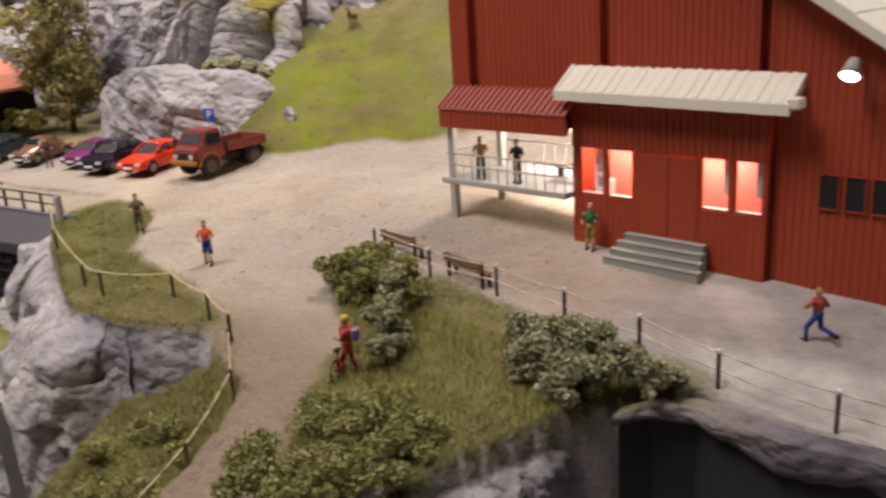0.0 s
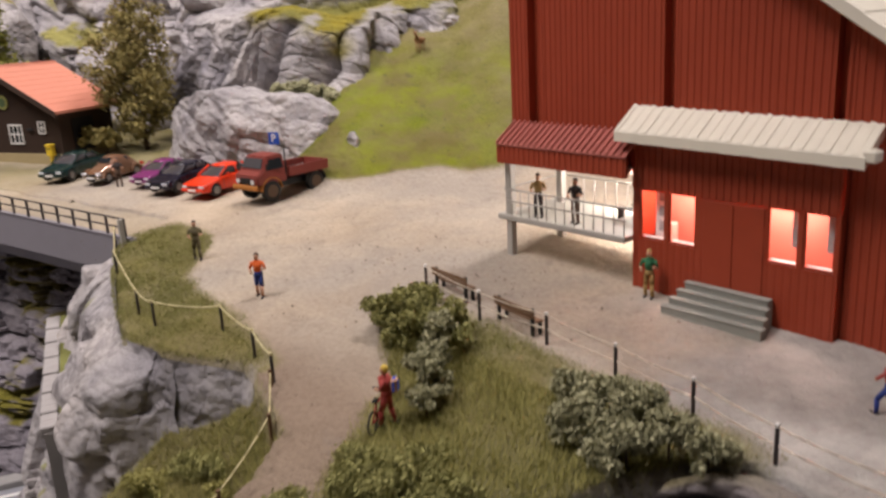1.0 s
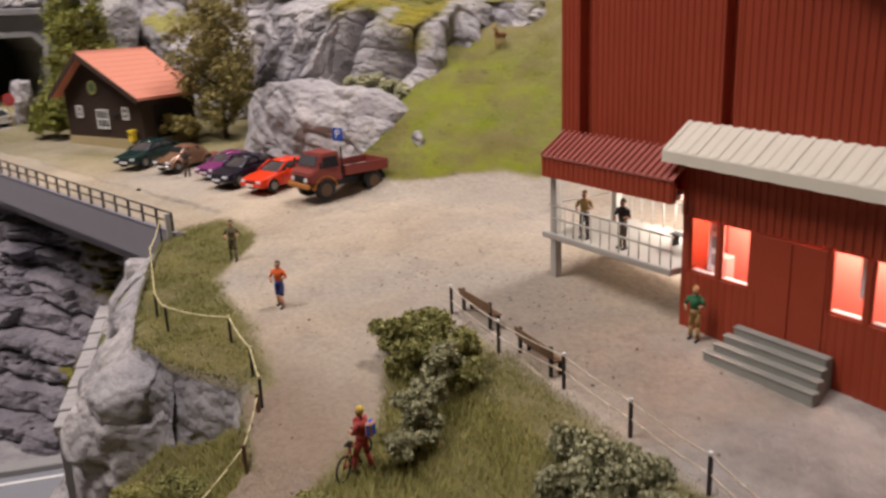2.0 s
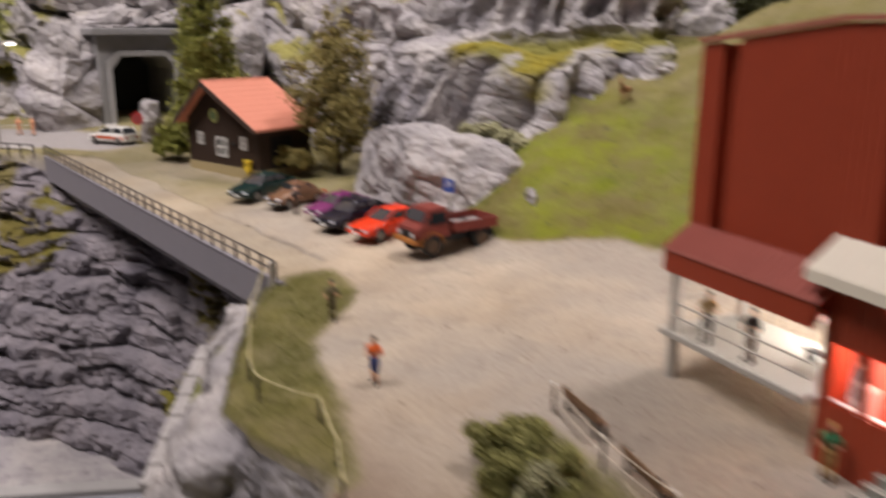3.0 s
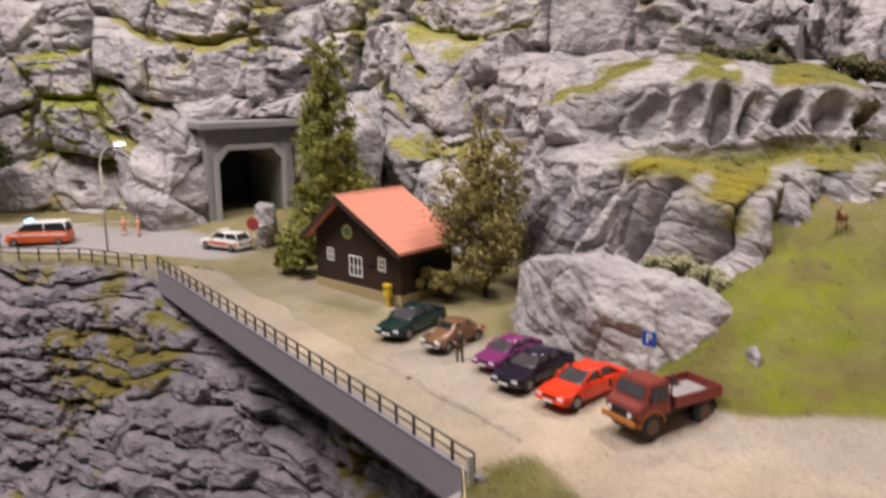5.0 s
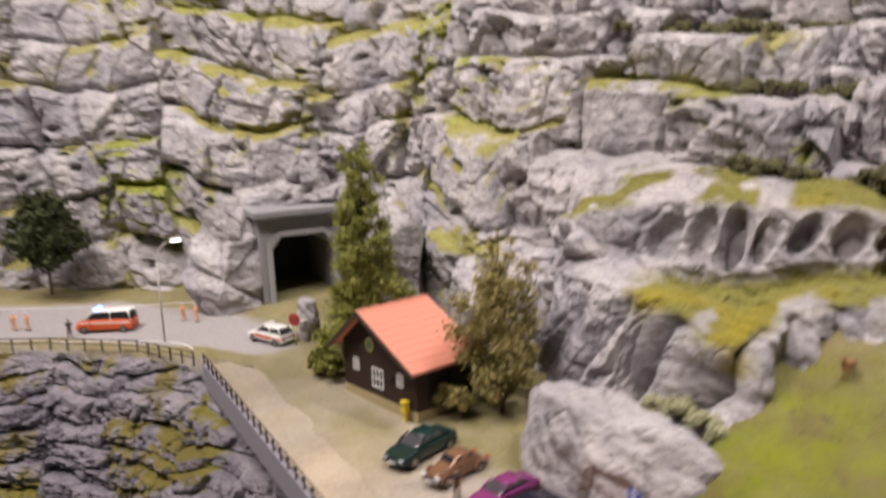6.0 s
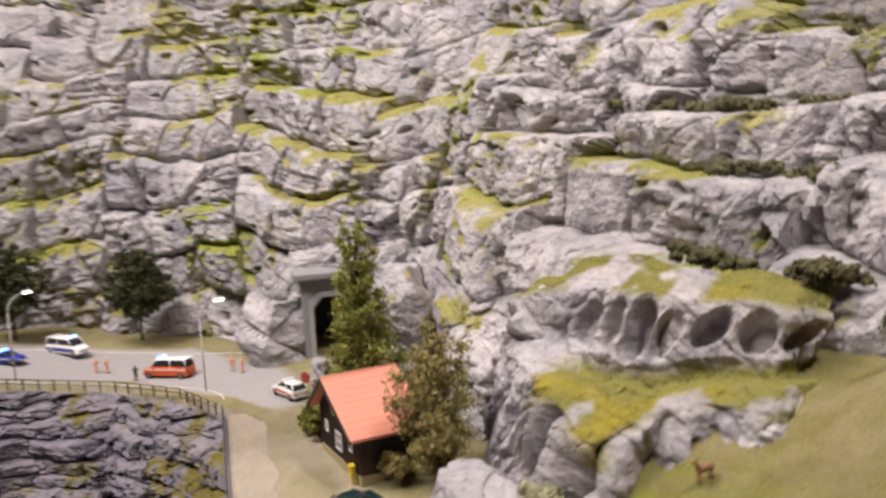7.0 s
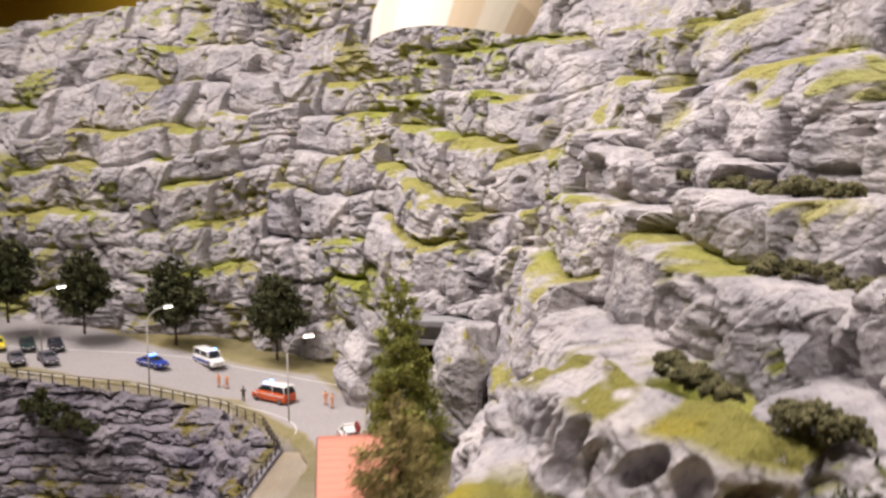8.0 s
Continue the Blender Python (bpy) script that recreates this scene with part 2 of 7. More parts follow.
EDGE = [(-0.70, -1.25), (-0.7237, -0.617), (-0.7523, -0.52), (-0.757, -0.39), (-0.665, -0.25), (-0.60, -0.19), (-0.21, -0.085), (-0.189, -0.122),
        (-0.177, -0.132), (-0.125, -0.152), (-0.082, -0.167), (-0.055, -0.174), (-0.022, -0.163), (0.012, -0.150), (0.035, -0.157), (0.057, -0.163),
        (0.070, -0.186), (0.080, -0.25), (0.125, -0.25), (0.138, -0.17), (0.150, -0.114), (0.162, -0.094), (0.175, -0.0845), (0.203, -0.0865), (0.2254, -0.084), (0.26, -0.079), (0.60, -0.06), (0.60, 0.75), (-1.3, 0.75), (-1.3, -1.25)]


def outside(x, y):
    """Signed distance past the edge of the plateau, negative on it."""
    best, inside = np.full(x.shape, 9.0), np.zeros(x.shape, bool)
    for (ax, ay), (bx, by) in zip(EDGE, EDGE[1:] + EDGE[:1]):
        dx, dy = bx - ax, by - ay
        t = np.clip(((x - ax) * dx + (y - ay) * dy) / (dx * dx + dy * dy), 0, 1)
        best = np.minimum(best, np.hypot(x - ax - t * dx, y - ay - t * dy))
        cross = ((ay > y) != (by > y)) & (x < (bx - ax) * (y - ay) / (by - ay + 1e-12) + ax)
        inside ^= cross
    return np.where(inside, -best, best)


def hill(x, y):
    """The green slope behind the square, beside the rocks."""
    d = (x + 0.155) * -0.755 + (y - 0.02) * 0.655
    side = (x + 0.185) * 0.757 + (y - 0.01) * 0.654
    h = 0.45 * np.maximum(0, d) * sm(-0.02, 0.04, d) * sm(-0.05, 0.0, side)
    return np.where(h < 0.07, h, 0.07 + 0.03 * np.tanh((h - 0.07) / 0.03)) + 0.035 * sm(0.18, 0.30, y) * sm(-0.30, -0.24, x) * sm(-0.12, -0.17, x) * sm(-0.02, 0.04, d)


def steps_of(lo, hi, fine_lo, fine_hi, fine, coarse):
    return np.concatenate([np.arange(lo, fine_lo, coarse), np.arange(fine_lo, fine_hi, fine), np.arange(fine_hi, hi + coarse, coarse)])


def covers(x, y, o, gentle):
    """Where grass and road cover the ground."""
    w1, w2, w3 = (fbm(x * k, y * k, 0 * x, 3, 3 + k) for k in (12, 35, 90))
    green = sm(0.0035, 0.0075, hill(x, y) + 0.003 * w2)
    patch = sm(0.004, -0.004, y - np.interp(x, (-0.2, -0.15, -0.12, -0.10, -0.05, 0.0, 0.03), (-0.085, -0.084, -0.106, -0.123, -0.128, -0.139, -0.146)) + 0.006 * w2) * sm(0.018, 0.004, x + 0.01 * w2) * sm(-0.20, -0.185, x)
    bush = sm(0.0, 0.010, x - np.interp(-y, (0.06, 0.09, 0.13, 0.168, 0.25), (0.008, 0.011, 0.062, 0.084, 0.12)) + 0.006 * w2) * sm(-0.062, -0.074, y + 0.06 * np.maximum(0, x - 0.06) + 0.006 * w2) * sm(0.185, 0.165, x)
    slope = gentle * sm(0.001, 0.005, o)
    behind = sm(-0.045, -0.02, y - 0.35 * (x + 0.3) + 0.01 * w2) * sm(-0.19, -0.22, x)
    east = sm(0.02, 0.028, -o)
    road = sm(-0.615, -0.64, x + 0.2 * (y + 0.2)) * east
    bank = sm(-0.905, -0.925, x + 0.9 * np.maximum(0, y + 0.35) * -1.0 - 0.12 * (y + 0.42) ** 2 - 0.3 * np.minimum(0, y + 0.62))
    road = road * (1 - bank)
    park = sm(-0.30, -0.44, x + 0.05 * w1) * (0.65 + 0.5 * w1) * sm(0.075, 0.04, -o)
    verge = np.clip(np.maximum(park, sm(-0.5, -0.58, x) * 0.8), 0, 1) * (1 - road)
    grass = np.clip(np.maximum.reduce([green, patch, bush, slope, behind * 0.9, verge, bank * 0.9]), 0, 1) * (0.85 + 0.15 * w3)
    lush = np.clip(green * (0.55 + 0.8 * w1) * (0.25 + 0.75 * sm(0.085, 0.045, hill(x, y) + 0.02 * w1)), 0, 1)
    return grass, road, lush, np.maximum.reduce([patch, bush, slope])


def drop_off(x, o, z):
    """Fall of the land past its edge: a sheer drop, but a grassy bank beside the path. Returns the fall, how gentle it is and where the bank lies."""
    gentle = sm(0.004, 0.024, x) * sm(0.10, 0.085, x)
    out = np.maximum(0, o)
    bank = sm(-0.055, -0.02, x) * sm(0.10, 0.085, x)
    floor = (-0.20 - z) * (1 - bank) + bank * (np.interp(x, (-0.04, -0.01, 0.012, 0.03), (-0.027, -0.021, -0.012, -0.016)) - 0.42 * out)
    fall = np.maximum(floor, -out * (12.0 - 11.45 * gentle + 150 * sm(0.160, 0.172, x)) - 0.012 * gentle * sm(0, 0.006, o))
    return fall + 0.0075 * gentle * sm(-0.001, 0.0025, o) * sm(0.022, 0.008, o), gentle, bank * sm(0.003, 0.008, o)


def build_ground():
    xs, ys = steps_of(-1.1, 0.6, -0.24, 0.26, 0.0022, 0.006), steps_of(-1.2, 0.6, -0.25, 0.08, 0.0022, 0.006)
    x, y = (a.ravel() for a in np.meshgrid(xs, ys, indexing="ij"))
    o = outside(x, y) + 0.005 * fbm(x * 40, y * 40, 0 * x, 3, 5) * sm(0.150, 0.135, x)
    z = level(x, y) + hill(x, y)
    z = z - 0.35 * np.maximum(0, -y - 0.155) * sm(-0.04, 0.0, x)
    z = z + 0.0009 * fbm(x * 60, y * 60, 0 * x, 5, 2, 0.6) + 0.006 * sm(0, 0.06, hill(x, y)) * fbm(x * 14, y * 14, 0 * x, 4, 9)
    fall, gentle, bank = drop_off(x, o, z)
    z = z + fall
    rock = np.maximum(sm(0.0, 0.006, o) * (1 - gentle), (1 - gentle) * sm(-0.001, 0.002, o)) * (1 - bank)
    grass, road, lush, _ = covers(x, y, o, np.maximum(gentle, bank))
    earth = 0.85 * sm(-0.095, -0.15, y + 0.01 * fbm(x * 50, y * 50, 0 * x, 3, 8)) * sm(-0.04, 0.02, x)
    m = np.stack([grass * (1 - rock), rock, road, np.where(grass > 0.5, lush, earth)], -1)
    keep = ~((o > 0.003) & (z > -0.198) & (x > -0.625) & (x < -0.205) & (y > -0.40) & (y < -0.05))   # open under the bridge
    ob = sheet("ground", np.stack([x, y, z], -1), len(xs), len(ys), GROUND, m, keep=keep)
    return tagged(ob, "sandy square with grass, road and rocky edges", "ground", kind="structure")


build_ground()


# ---------------------------------------------------------------- rock faces
def loft(base, seg):
    """Points along a polyline with smooth bends, with the direction away to its left."""
    pts = np.array(base, float)
    d = np.concatenate([[0], np.cumsum(np.hypot(*np.diff(pts[:, :2], axis=0).T))])
    s = np.linspace(0, d[-1], seg)
    out = np.stack([np.interp(s, d, pts[:, k]) for k in range(pts.shape[1])], -1)
    k = max(3, int(seg * 0.05 / d[-1])) | 1
    ker = np.hanning(k + 2)[1:-1]
    ker /= ker.sum()
    pad = np.pad(out, ((k // 2, k // 2), (0, 0)), mode="edge")
    out = np.stack([np.convolve(pad[:, j], ker, "valid") for j in range(out.shape[1])], -1)
    t = np.gradient(out[:, :2], axis=0)
    t /= np.hypot(*t.T)[:, None]
    return s, out, np.stack([-t[:, 1], t[:, 0]], -1)


def chunks(x, y, seed, jitter=0.9, edge=3.2):
    """Faceted stones: scattered cells, each cut by a few tilted planes and falling off steeply at its joints. Returns their height
    and the distance to the joint."""
    ix, iy = np.floor(x), np.floor(y)
    d1, d2 = np.full(x.shape, 9.0), np.full(x.shape, 9.0)
    bx, by, ox, oy = (np.zeros(x.shape) for _ in range(4))
    for a in (-1, 0, 1):
        for b in (-1, 0, 1):
            cx, cy = ix + a, iy + b
            px = x - cx - 0.5 - jitter * (lattice(cx, cy, 0 * cx, seed) - 0.5)
            py = y - cy - 0.5 - jitter * (lattice(cx, cy, 0 * cx + 7, seed) - 0.5)
            d = np.abs(px) + np.abs(py) * 0.35 + 0.65 * np.hypot(px, py)
            near = d < d1
            d2 = np.where(near, d1, np.minimum(d2, d))
            d1 = np.where(near, d, d1)
            bx, by, ox, oy = np.where(near, cx, bx), np.where(near, cy, by), np.where(near, px, ox), np.where(near, py, oy)
    top = np.full(x.shape, 9.0)
    for k in range(4):
        r = [lattice(bx, by, 0 * bx + 11 + 3 * k + j, seed) for j in range(3)]
        top = np.minimum(top, 0.25 + 0.75 * r[0] + 1.7 * (r[1] - 0.5) * ox + 1.7 * (r[2] - 0.5) * oy)
    return np.minimum(top, edge * (d2 - d1)), d2 - d1


def rock_relief(s, h, seed, bed, wide, depth, step, chip=1.0):
    """Relief of bedded rock: rows of split blocks between joints. Returns the relief, a mask of the ledges and the two parts
    of the height within a row: how far it has risen and how far it has stepped back."""
    fault = lattice(np.floor(s / (wide * 2.6) + 0.45 * vnoise(s * 3, h * 5, 0 * s, seed + 50)), 0 * s, 0 * s, seed + 51)
    wh = h + 1.0 * bed * fault + 0.85 * bed * fbm(s / wide * 0.40, h / bed * 0.25, 0 * s + 3, 3, seed + 1)
    row = wh / bed + 0.30 * vnoise(s * 2, wh / bed * 0.8, 0 * s, seed + 52) + 0.10 * fbm(s / wide * 3, h / bed, 0 * s, 3, seed + 53)
    k = np.floor(row)
    f = row - k
    ws = s / wide * (0.55 + 0.8 * lattice(k, 0 * s, 0 * s, seed + 54)) + 11 * lattice(k, 0 * s + 1, 0 * s, seed) + (0.20 * fbm(s / wide * 1.2, h / bed * 1.4, k, 3, seed) + 0.7 * (f - 0.5) * (lattice(k, 0 * s + 2, 0 * s, seed) - 0.5))
    d1, d2, who = cells(ws, k * 3.0 + 0.5, seed, 0.75)
    side = (d2 - d1) * wide * 0.5
    g = f / step
    lie = np.minimum(g, np.maximum(1 - g, 0.0)) * bed * step
    soft = lattice(np.floor(who * 4000), 0 * s, 0 * s, seed + 5)
    rs, rl = np.clip(side / (0.08 * bed), 0, 1), np.clip(lie / (0.12 * bed), 0, 1)
    edge = (0.35 + 0.65 * rs ** 0.55) * (0.35 + 0.65 * rl ** 0.6)
    relief = depth * (0.95 * who + 0.60 * edge)
    relief = relief + depth * 1.1 * ((soft - 0.55) * (f - 0.4) + (lattice(np.floor(who * 4000), 0 * s + 3, 0 * s, seed) - 0.5) * np.clip(side / bed, -1, 1))
    wx, wy = 0.15 * fbm(s / wide * 2, h / bed * 2, 0 * s, 4, seed + 60), 0.15 * fbm(s / wide * 2, h / bed * 2, 0 * s + 9, 4, seed + 62)
    broken = sm(0.34, 0.70, 0.5 + 0.5 * fbm(s * 7, h * 9, 0 * s, 2, seed + 61) + 0.45 * (soft - 0.5))
    lean = 0.55 * (soft - 0.5)
    for scale, amp, keep in ((1.0, 0.75, 0.55), (2.3, 0.55, 0.25), (5.2, 0.26, 0.12)):
        stone, joint = chunks(s / wide * scale * 0.9 + 0.6 * who + (wx + lean * wh / bed) * scale, wh / bed * scale * 1.15 + wy * scale, seed + int(scale * 10))
        relief = relief + depth * chip * amp * (keep + (1 - keep) * broken) * (stone - 0.4)
    layers = fbm(s * 5, wh / bed * 5.5 + 0.5 * wx, 0 * s + soft * 3, 3, seed + 14)
    relief = relief + depth * 0.42 * sm(0.45, 0.75, soft + 0.25 * wx) * np.abs(layers)
    crack = np.abs(fbm(s / wide * 0.7 + 0.25 * wh / bed, wh / bed * 0.35, 0 * s + 5, 4, seed + 15))
    relief = relief - depth * 0.45 * sm(0.05, 0.008, crack) * broken
    relief = relief + depth * 0.30 * fbm(s / wide * 0.9, h / bed * 0.9, who * 9, 3, seed + 12) + depth * 0.13 * fbm(s * 55, h * 60, 0 * s, 4, seed + 6, 0.55)
    p1, p2, pick = cells(s / (0.34 * wide) + 3.0 * wx, wh / (0.16 * wide) + 3.0 * wy, seed + 8)
    relief = relief - depth * 0.55 * sm(0.42, 0.05, p1) * sm(0.80, 0.95, pick)
    rise = np.where(f < step, 0.95 * f / step, 0.95 + 0.05 * (f - step) / (1 - step))
    back = np.where(f < step, 0.12 * f / step, 0.12 + 0.88 * (f - step) / (1 - step))
    ledge = sm(step - 0.02, step + 0.08, f) * sm(1.01, 0.97, f)
    return relief, ledge, (rise - f) * bed, (back - f) * bed


def face(name, base, heights, nu, seed, bed, wide, depth, material, grass, step=0.72, swell=0.018, carve=None, terraced=0.9, chip=1.0, rounded_top=False):
    """A rock wall over a base line of x, y, z, lean (setback per metre of height), hollow, full height (negative: downwards) and,
    if given, the direction of the setback in degrees."""
    s, p, n = loft(base, nu)
    if p.shape[1] > 6:
        n = np.stack([np.cos(np.radians(p[:, 6])), np.sin(np.radians(p[:, 6]))], -1)
    S, Hn = np.meshgrid(s, np.linspace(0, 1, heights), indexing="ij")
    lean, hollow, full = (p[:, k][:, None] for k in (3, 4, 5))
    H = Hn * full
    Z = p[:, 2][:, None] + H
    relief, ledge, rise, behind = rock_relief(S, Z, seed, bed, wide, depth, step, chip)
    big = fbm(S * 5, Z * 6, 0 * S, 3, seed + 20)
    stepped = H + terraced * behind * sm(0.0, 0.03, np.abs(H))
    up = np.clip(stepped, None, 0.28)
    back = lean * stepped + hollow * up * np.abs(up) + 0.7 * np.maximum(0, stepped - 0.28) - (relief - 1.2 * depth) - swell * big * sm(0.0, 0.05, np.abs(H))
    if rounded_top:
        back = back * sm(-0.004, 0.026, np.abs(H)) + 0.014 * sm(0.016, 0.0, np.abs(H))
    z = Z + terraced * rise * sm(0.0, 0.03, np.abs(H)) + 0.002 * fbm(S * 30, H * 30, 0 * S, 3, seed + 40)
    co = np.stack([p[:, 0][:, None] + n[:, 0][:, None] * back, p[:, 1][:, None] + n[:, 1][:, None] * back, z], -1)
    if carve:
        co = carve(co)
    nor = np.cross(np.gradient(co, axis=0), np.gradient(co, axis=1))
    nor /= np.linalg.norm(nor, axis=-1)[..., None] + 1e-9
    flat = np.abs(nor[..., 2])
    tuft = 0.5 + 0.5 * fbm(S * 11, Z * 16, 0 * S, 3, seed + 30)
    fray = 0.14 * fbm(S * 90, Z * 90, 0 * S, 4, seed + 31)
    wide_flat = flat
    for _ in range(3):
        wide_flat = (wide_flat + np.roll(wide_flat, 1, 0) + np.roll(wide_flat, -1, 0) + np.roll(wide_flat, 1, 1) + np.roll(wide_flat, -1, 1)) / 5
    g = sm(0.40, 0.62, wide_flat + fray + 0.12 * ledge) * sm(0.96 - grass + 0.20 * sm(1.6, 3.4, hollow), 1.06 - grass + 0.20 * sm(1.6, 3.4, hollow), tuft + fray + 0.05 * ledge)
    hang = sm(0.20, 0.42, wide_flat + fray) * sm(0.66, 0.76, 0.5 + 0.5 * fbm(S * 13, Z * 13, 0 * S, 3, seed + 35) + 0.8 * fray) * (grass > 0.3)
    g = np.maximum(g, 0.9 * hang)
    m = np.stack([g, 0 * g, 0 * g, np.clip(0.35 + 0.9 * fbm(S * 7, Z * 7, 0 * S, 2, seed + 33), 0, 1)], -1)
    return sheet(name, co.reshape(-1, 3), nu, heights, material, m.reshape(-1, 4), smooth=False)


def tunnel_hole(co):
    """Pushes the rock back behind the tunnel mouth."""
    a = math.radians(11.5)
    dx, dy = co[..., 0] + 0.8087, co[..., 1] + 0.162
    u, v = dx * math.cos(a) + dy * math.sin(a), -dx * math.sin(a) + dy * math.cos(a)
    push = sm(-0.016, -0.002, v) * sm(0.092, 0.078, v) * sm(0.138, 0.122, co[..., 2])
    inner = np.where(push > 0.02, np.minimum(u, 0.02 - 0.20 * push), u)
    co[..., 0] = -0.8087 + inner * math.cos(a) - v * math.sin(a)
    co[..., 1] = -0.162 + inner * math.sin(a) + v * math.cos(a)
    return co


MOUNTAIN = [(-0.83, -1.30, 0.0, 0.1, 0.5, 0.59, 178), (-0.90, -0.95, 0.0, 0.1, 0.5, 0.62, 178), (-0.92, -0.76, 0.01, 0.1, 0.55, 0.64, 176), (-0.985, -0.60, 0.02, 0.1, 0.6, 0.66, 174),
            (-0.985, -0.43, 0.02, 0.1, 0.55, 0.66, 170), (-0.925, -0.28, 0.02, 0.12, 0.6, 0.65, 160), (-0.845, -0.185, 0.02, 0.12, 0.7, 0.64, 148), (-0.805, -0.062, 0.02, 0.12, 0.8, 0.62, 135),
            (-0.68, -0.030, 0.02, 0.10, 1.0, 0.58, 124), (-0.54, 0.020, 0.015, 0.10, 1.8, 0.56, 120), (-0.44, 0.055, 0.02, 0.05, 2.8, 0.56, 120), (-0.375, 0.10, 0.03, 0.10, 4.4, 0.54, 124),
            (-0.35, 0.17, 0.06, 0.4, 4.2, 0.50, 128), (-0.325, 0.25, 0.08, 0.5, 3.8, 0.48, 130), (-0.255, 0.31, 0.09, 0.6, 3.2, 0.48, 130), (-0.15, 0.42, 0.10, 0.8, 2.5, 0.46, 125), (0.10, 0.56, 0.05, 0.8, 2.0, 0.46, 115)]
tagged(face("mountain", MOUNTAIN, 500, 1060, 3, 0.068, 0.080, 0.023, ROCK, 0.46, 0.74, 0.018, carve=tunnel_hole), "tall pale grey rock mountainside with mossy green ledges", "mountain", kind="structure")

GORGE = [(-0.66, -1.25, 0.05, 0.35, 0, -0.30), (-0.695, -0.72, 0.045, 0.35, 0, -0.30), (-0.718, -0.617, 0.030, 0.35, 0, -0.27), (-0.742, -0.52, 0.018, 0.35, 0, -0.25),
         (-0.748, -0.39, 0.006, 0.50, 0, -0.24), (-0.672, -0.272, 0.006, 0.66, 0, -0.24), (-0.60, -0.215, -0.012, 0.80, 0, -0.23), (-0.50, -0.170, -0.018, 0.62, 0, -0.22),
         (-0.40, -0.140, -0.020, 0.36, 0, -0.21), (-0.30, -0.112, -0.020, 0.16, 0, -0.21), (-0.19, -0.080, -0.020, 0.1, 0, -0.21)]
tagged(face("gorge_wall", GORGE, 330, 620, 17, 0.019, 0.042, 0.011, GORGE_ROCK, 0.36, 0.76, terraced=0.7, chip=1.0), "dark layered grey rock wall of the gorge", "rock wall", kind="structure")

def spur_hollow(co):
    """A round boss on the cliff and a dark recess beside it, under the turf."""
    x, z = co[..., 0], co[..., 2]
    recess = sm(-0.036, -0.024, x) * sm(0.034, 0.026, x) * sm(-0.070, -0.050, z)
    wall = np.interp(x, (-0.055, -0.022, 0.012, 0.035), (-0.180, -0.169, -0.156, -0.163))
    boss = sm(1.0, 0.7, np.hypot((x + 0.050) / 0.019, (z + 0.034) / 0.022))
    co[..., 1] += recess * 0.8 * (wall + 0.05 * (z + 0.02) - co[..., 1]) - 0.006 * boss
    return co


SPUR = [(-0.212, -0.100, -0.006, 0.10, 0, -0.18), (-0.200, -0.122, -0.002, 0.40, 0, -0.19), (-0.184, -0.140, -0.001, 0.45, 0, -0.20), (-0.130, -0.163, -0.004, 0.33, 0, -0.20), (-0.085, -0.179, -0.009, 0.20, 0, -0.20),
        (-0.055, -0.188, -0.011, 0.16, 0, -0.19), (-0.026, -0.182, -0.011, 0.05, 0, -0.19), (-0.004, -0.168, -0.012, 0.02, 0, -0.13), (0.016, -0.159, -0.012, 0.05, 0, -0.07), (0.030, -0.158, -0.014, 0.2, 0, -0.05)]
tagged(face("spur_cliff", SPUR, 180, 330, 29, 0.085, 0.052, 0.012, ROCK, 0.16, 0.85, 0.006, terraced=0.25, chip=0.6, rounded_top=True, carve=spur_hollow), "pale grey rock cliff under the grassy corner of the square", "rock wall", kind="structure")

BLUFF = [(0.085, -0.255, -0.045, 0.2, 0, -0.15), (0.125, -0.255, -0.045, 0.2, 0, -0.15), (0.142, -0.174, -0.018, 0.2, 0, -0.17), (0.156, -0.126, -0.014, 0.06, 0, -0.17), (0.150, -0.110, -0.016, 0.02, 0, -0.17)]
tagged(face("bluff", BLUFF, 120, 180, 41, 0.04, 0.03, 0.007, ROCK, 0.3, 0.8, 0.006, terraced=0.4, rounded_top=True), "weathered pale rock under the shrubs", "rock wall", kind="structure")
# ---------------------------------------------------------------- more materials
def leaf_material(name, dark, lite):
    n = Nodes(name, 0.75, 0, 0.2)
    g = n.t.nodes.new("ShaderNodeNewGeometry").outputs["Random Per Island"]
    n.colour(n.mix(n.noise(60, 3), n.mix(g, dark, lite), n.mix(g, tuple(v * 0.7 for v in dark), dark)))
    return n.m


def glow(name, c, strength):
    n = Nodes(name, 0.5)
    n.colour(c)
    n.b.inputs["Emission Color"].default_value = (*c, 1)
    n.b.inputs["Emission Strength"].default_value = strength
    return n.m


GLASS = painted("dark_car_glass", (0.02, 0.024, 0.028), 0.08, 0.1, 100, 0, 0.6)
GREY_GLASS = painted("grey_car_glass", (0.06, 0.056, 0.062), 0.12, 0.1, 100, 0, 0.6)
RUBBER = painted("tyre_rubber", (0.018, 0.017, 0.016), 0.8, 0.2, 300)
RIM = painted("dull_alloy", (0.25, 0.24, 0.23), 0.4, 0.2, 300, 0.6)
CHROME = painted("chrome", (0.6, 0.6, 0.6), 0.2, 0.05, 100, 1.0)
LENS_CLEAR = painted("headlight", (0.65, 0.66, 0.68), 0.15, 0.05, 100)
LENS_RED = painted("rear_light", (0.4, 0.02, 0.015), 0.2, 0.05, 100)
SKIN = painted("figure_skin", (0.50, 0.27, 0.17), 0.6, 0.1, 400)
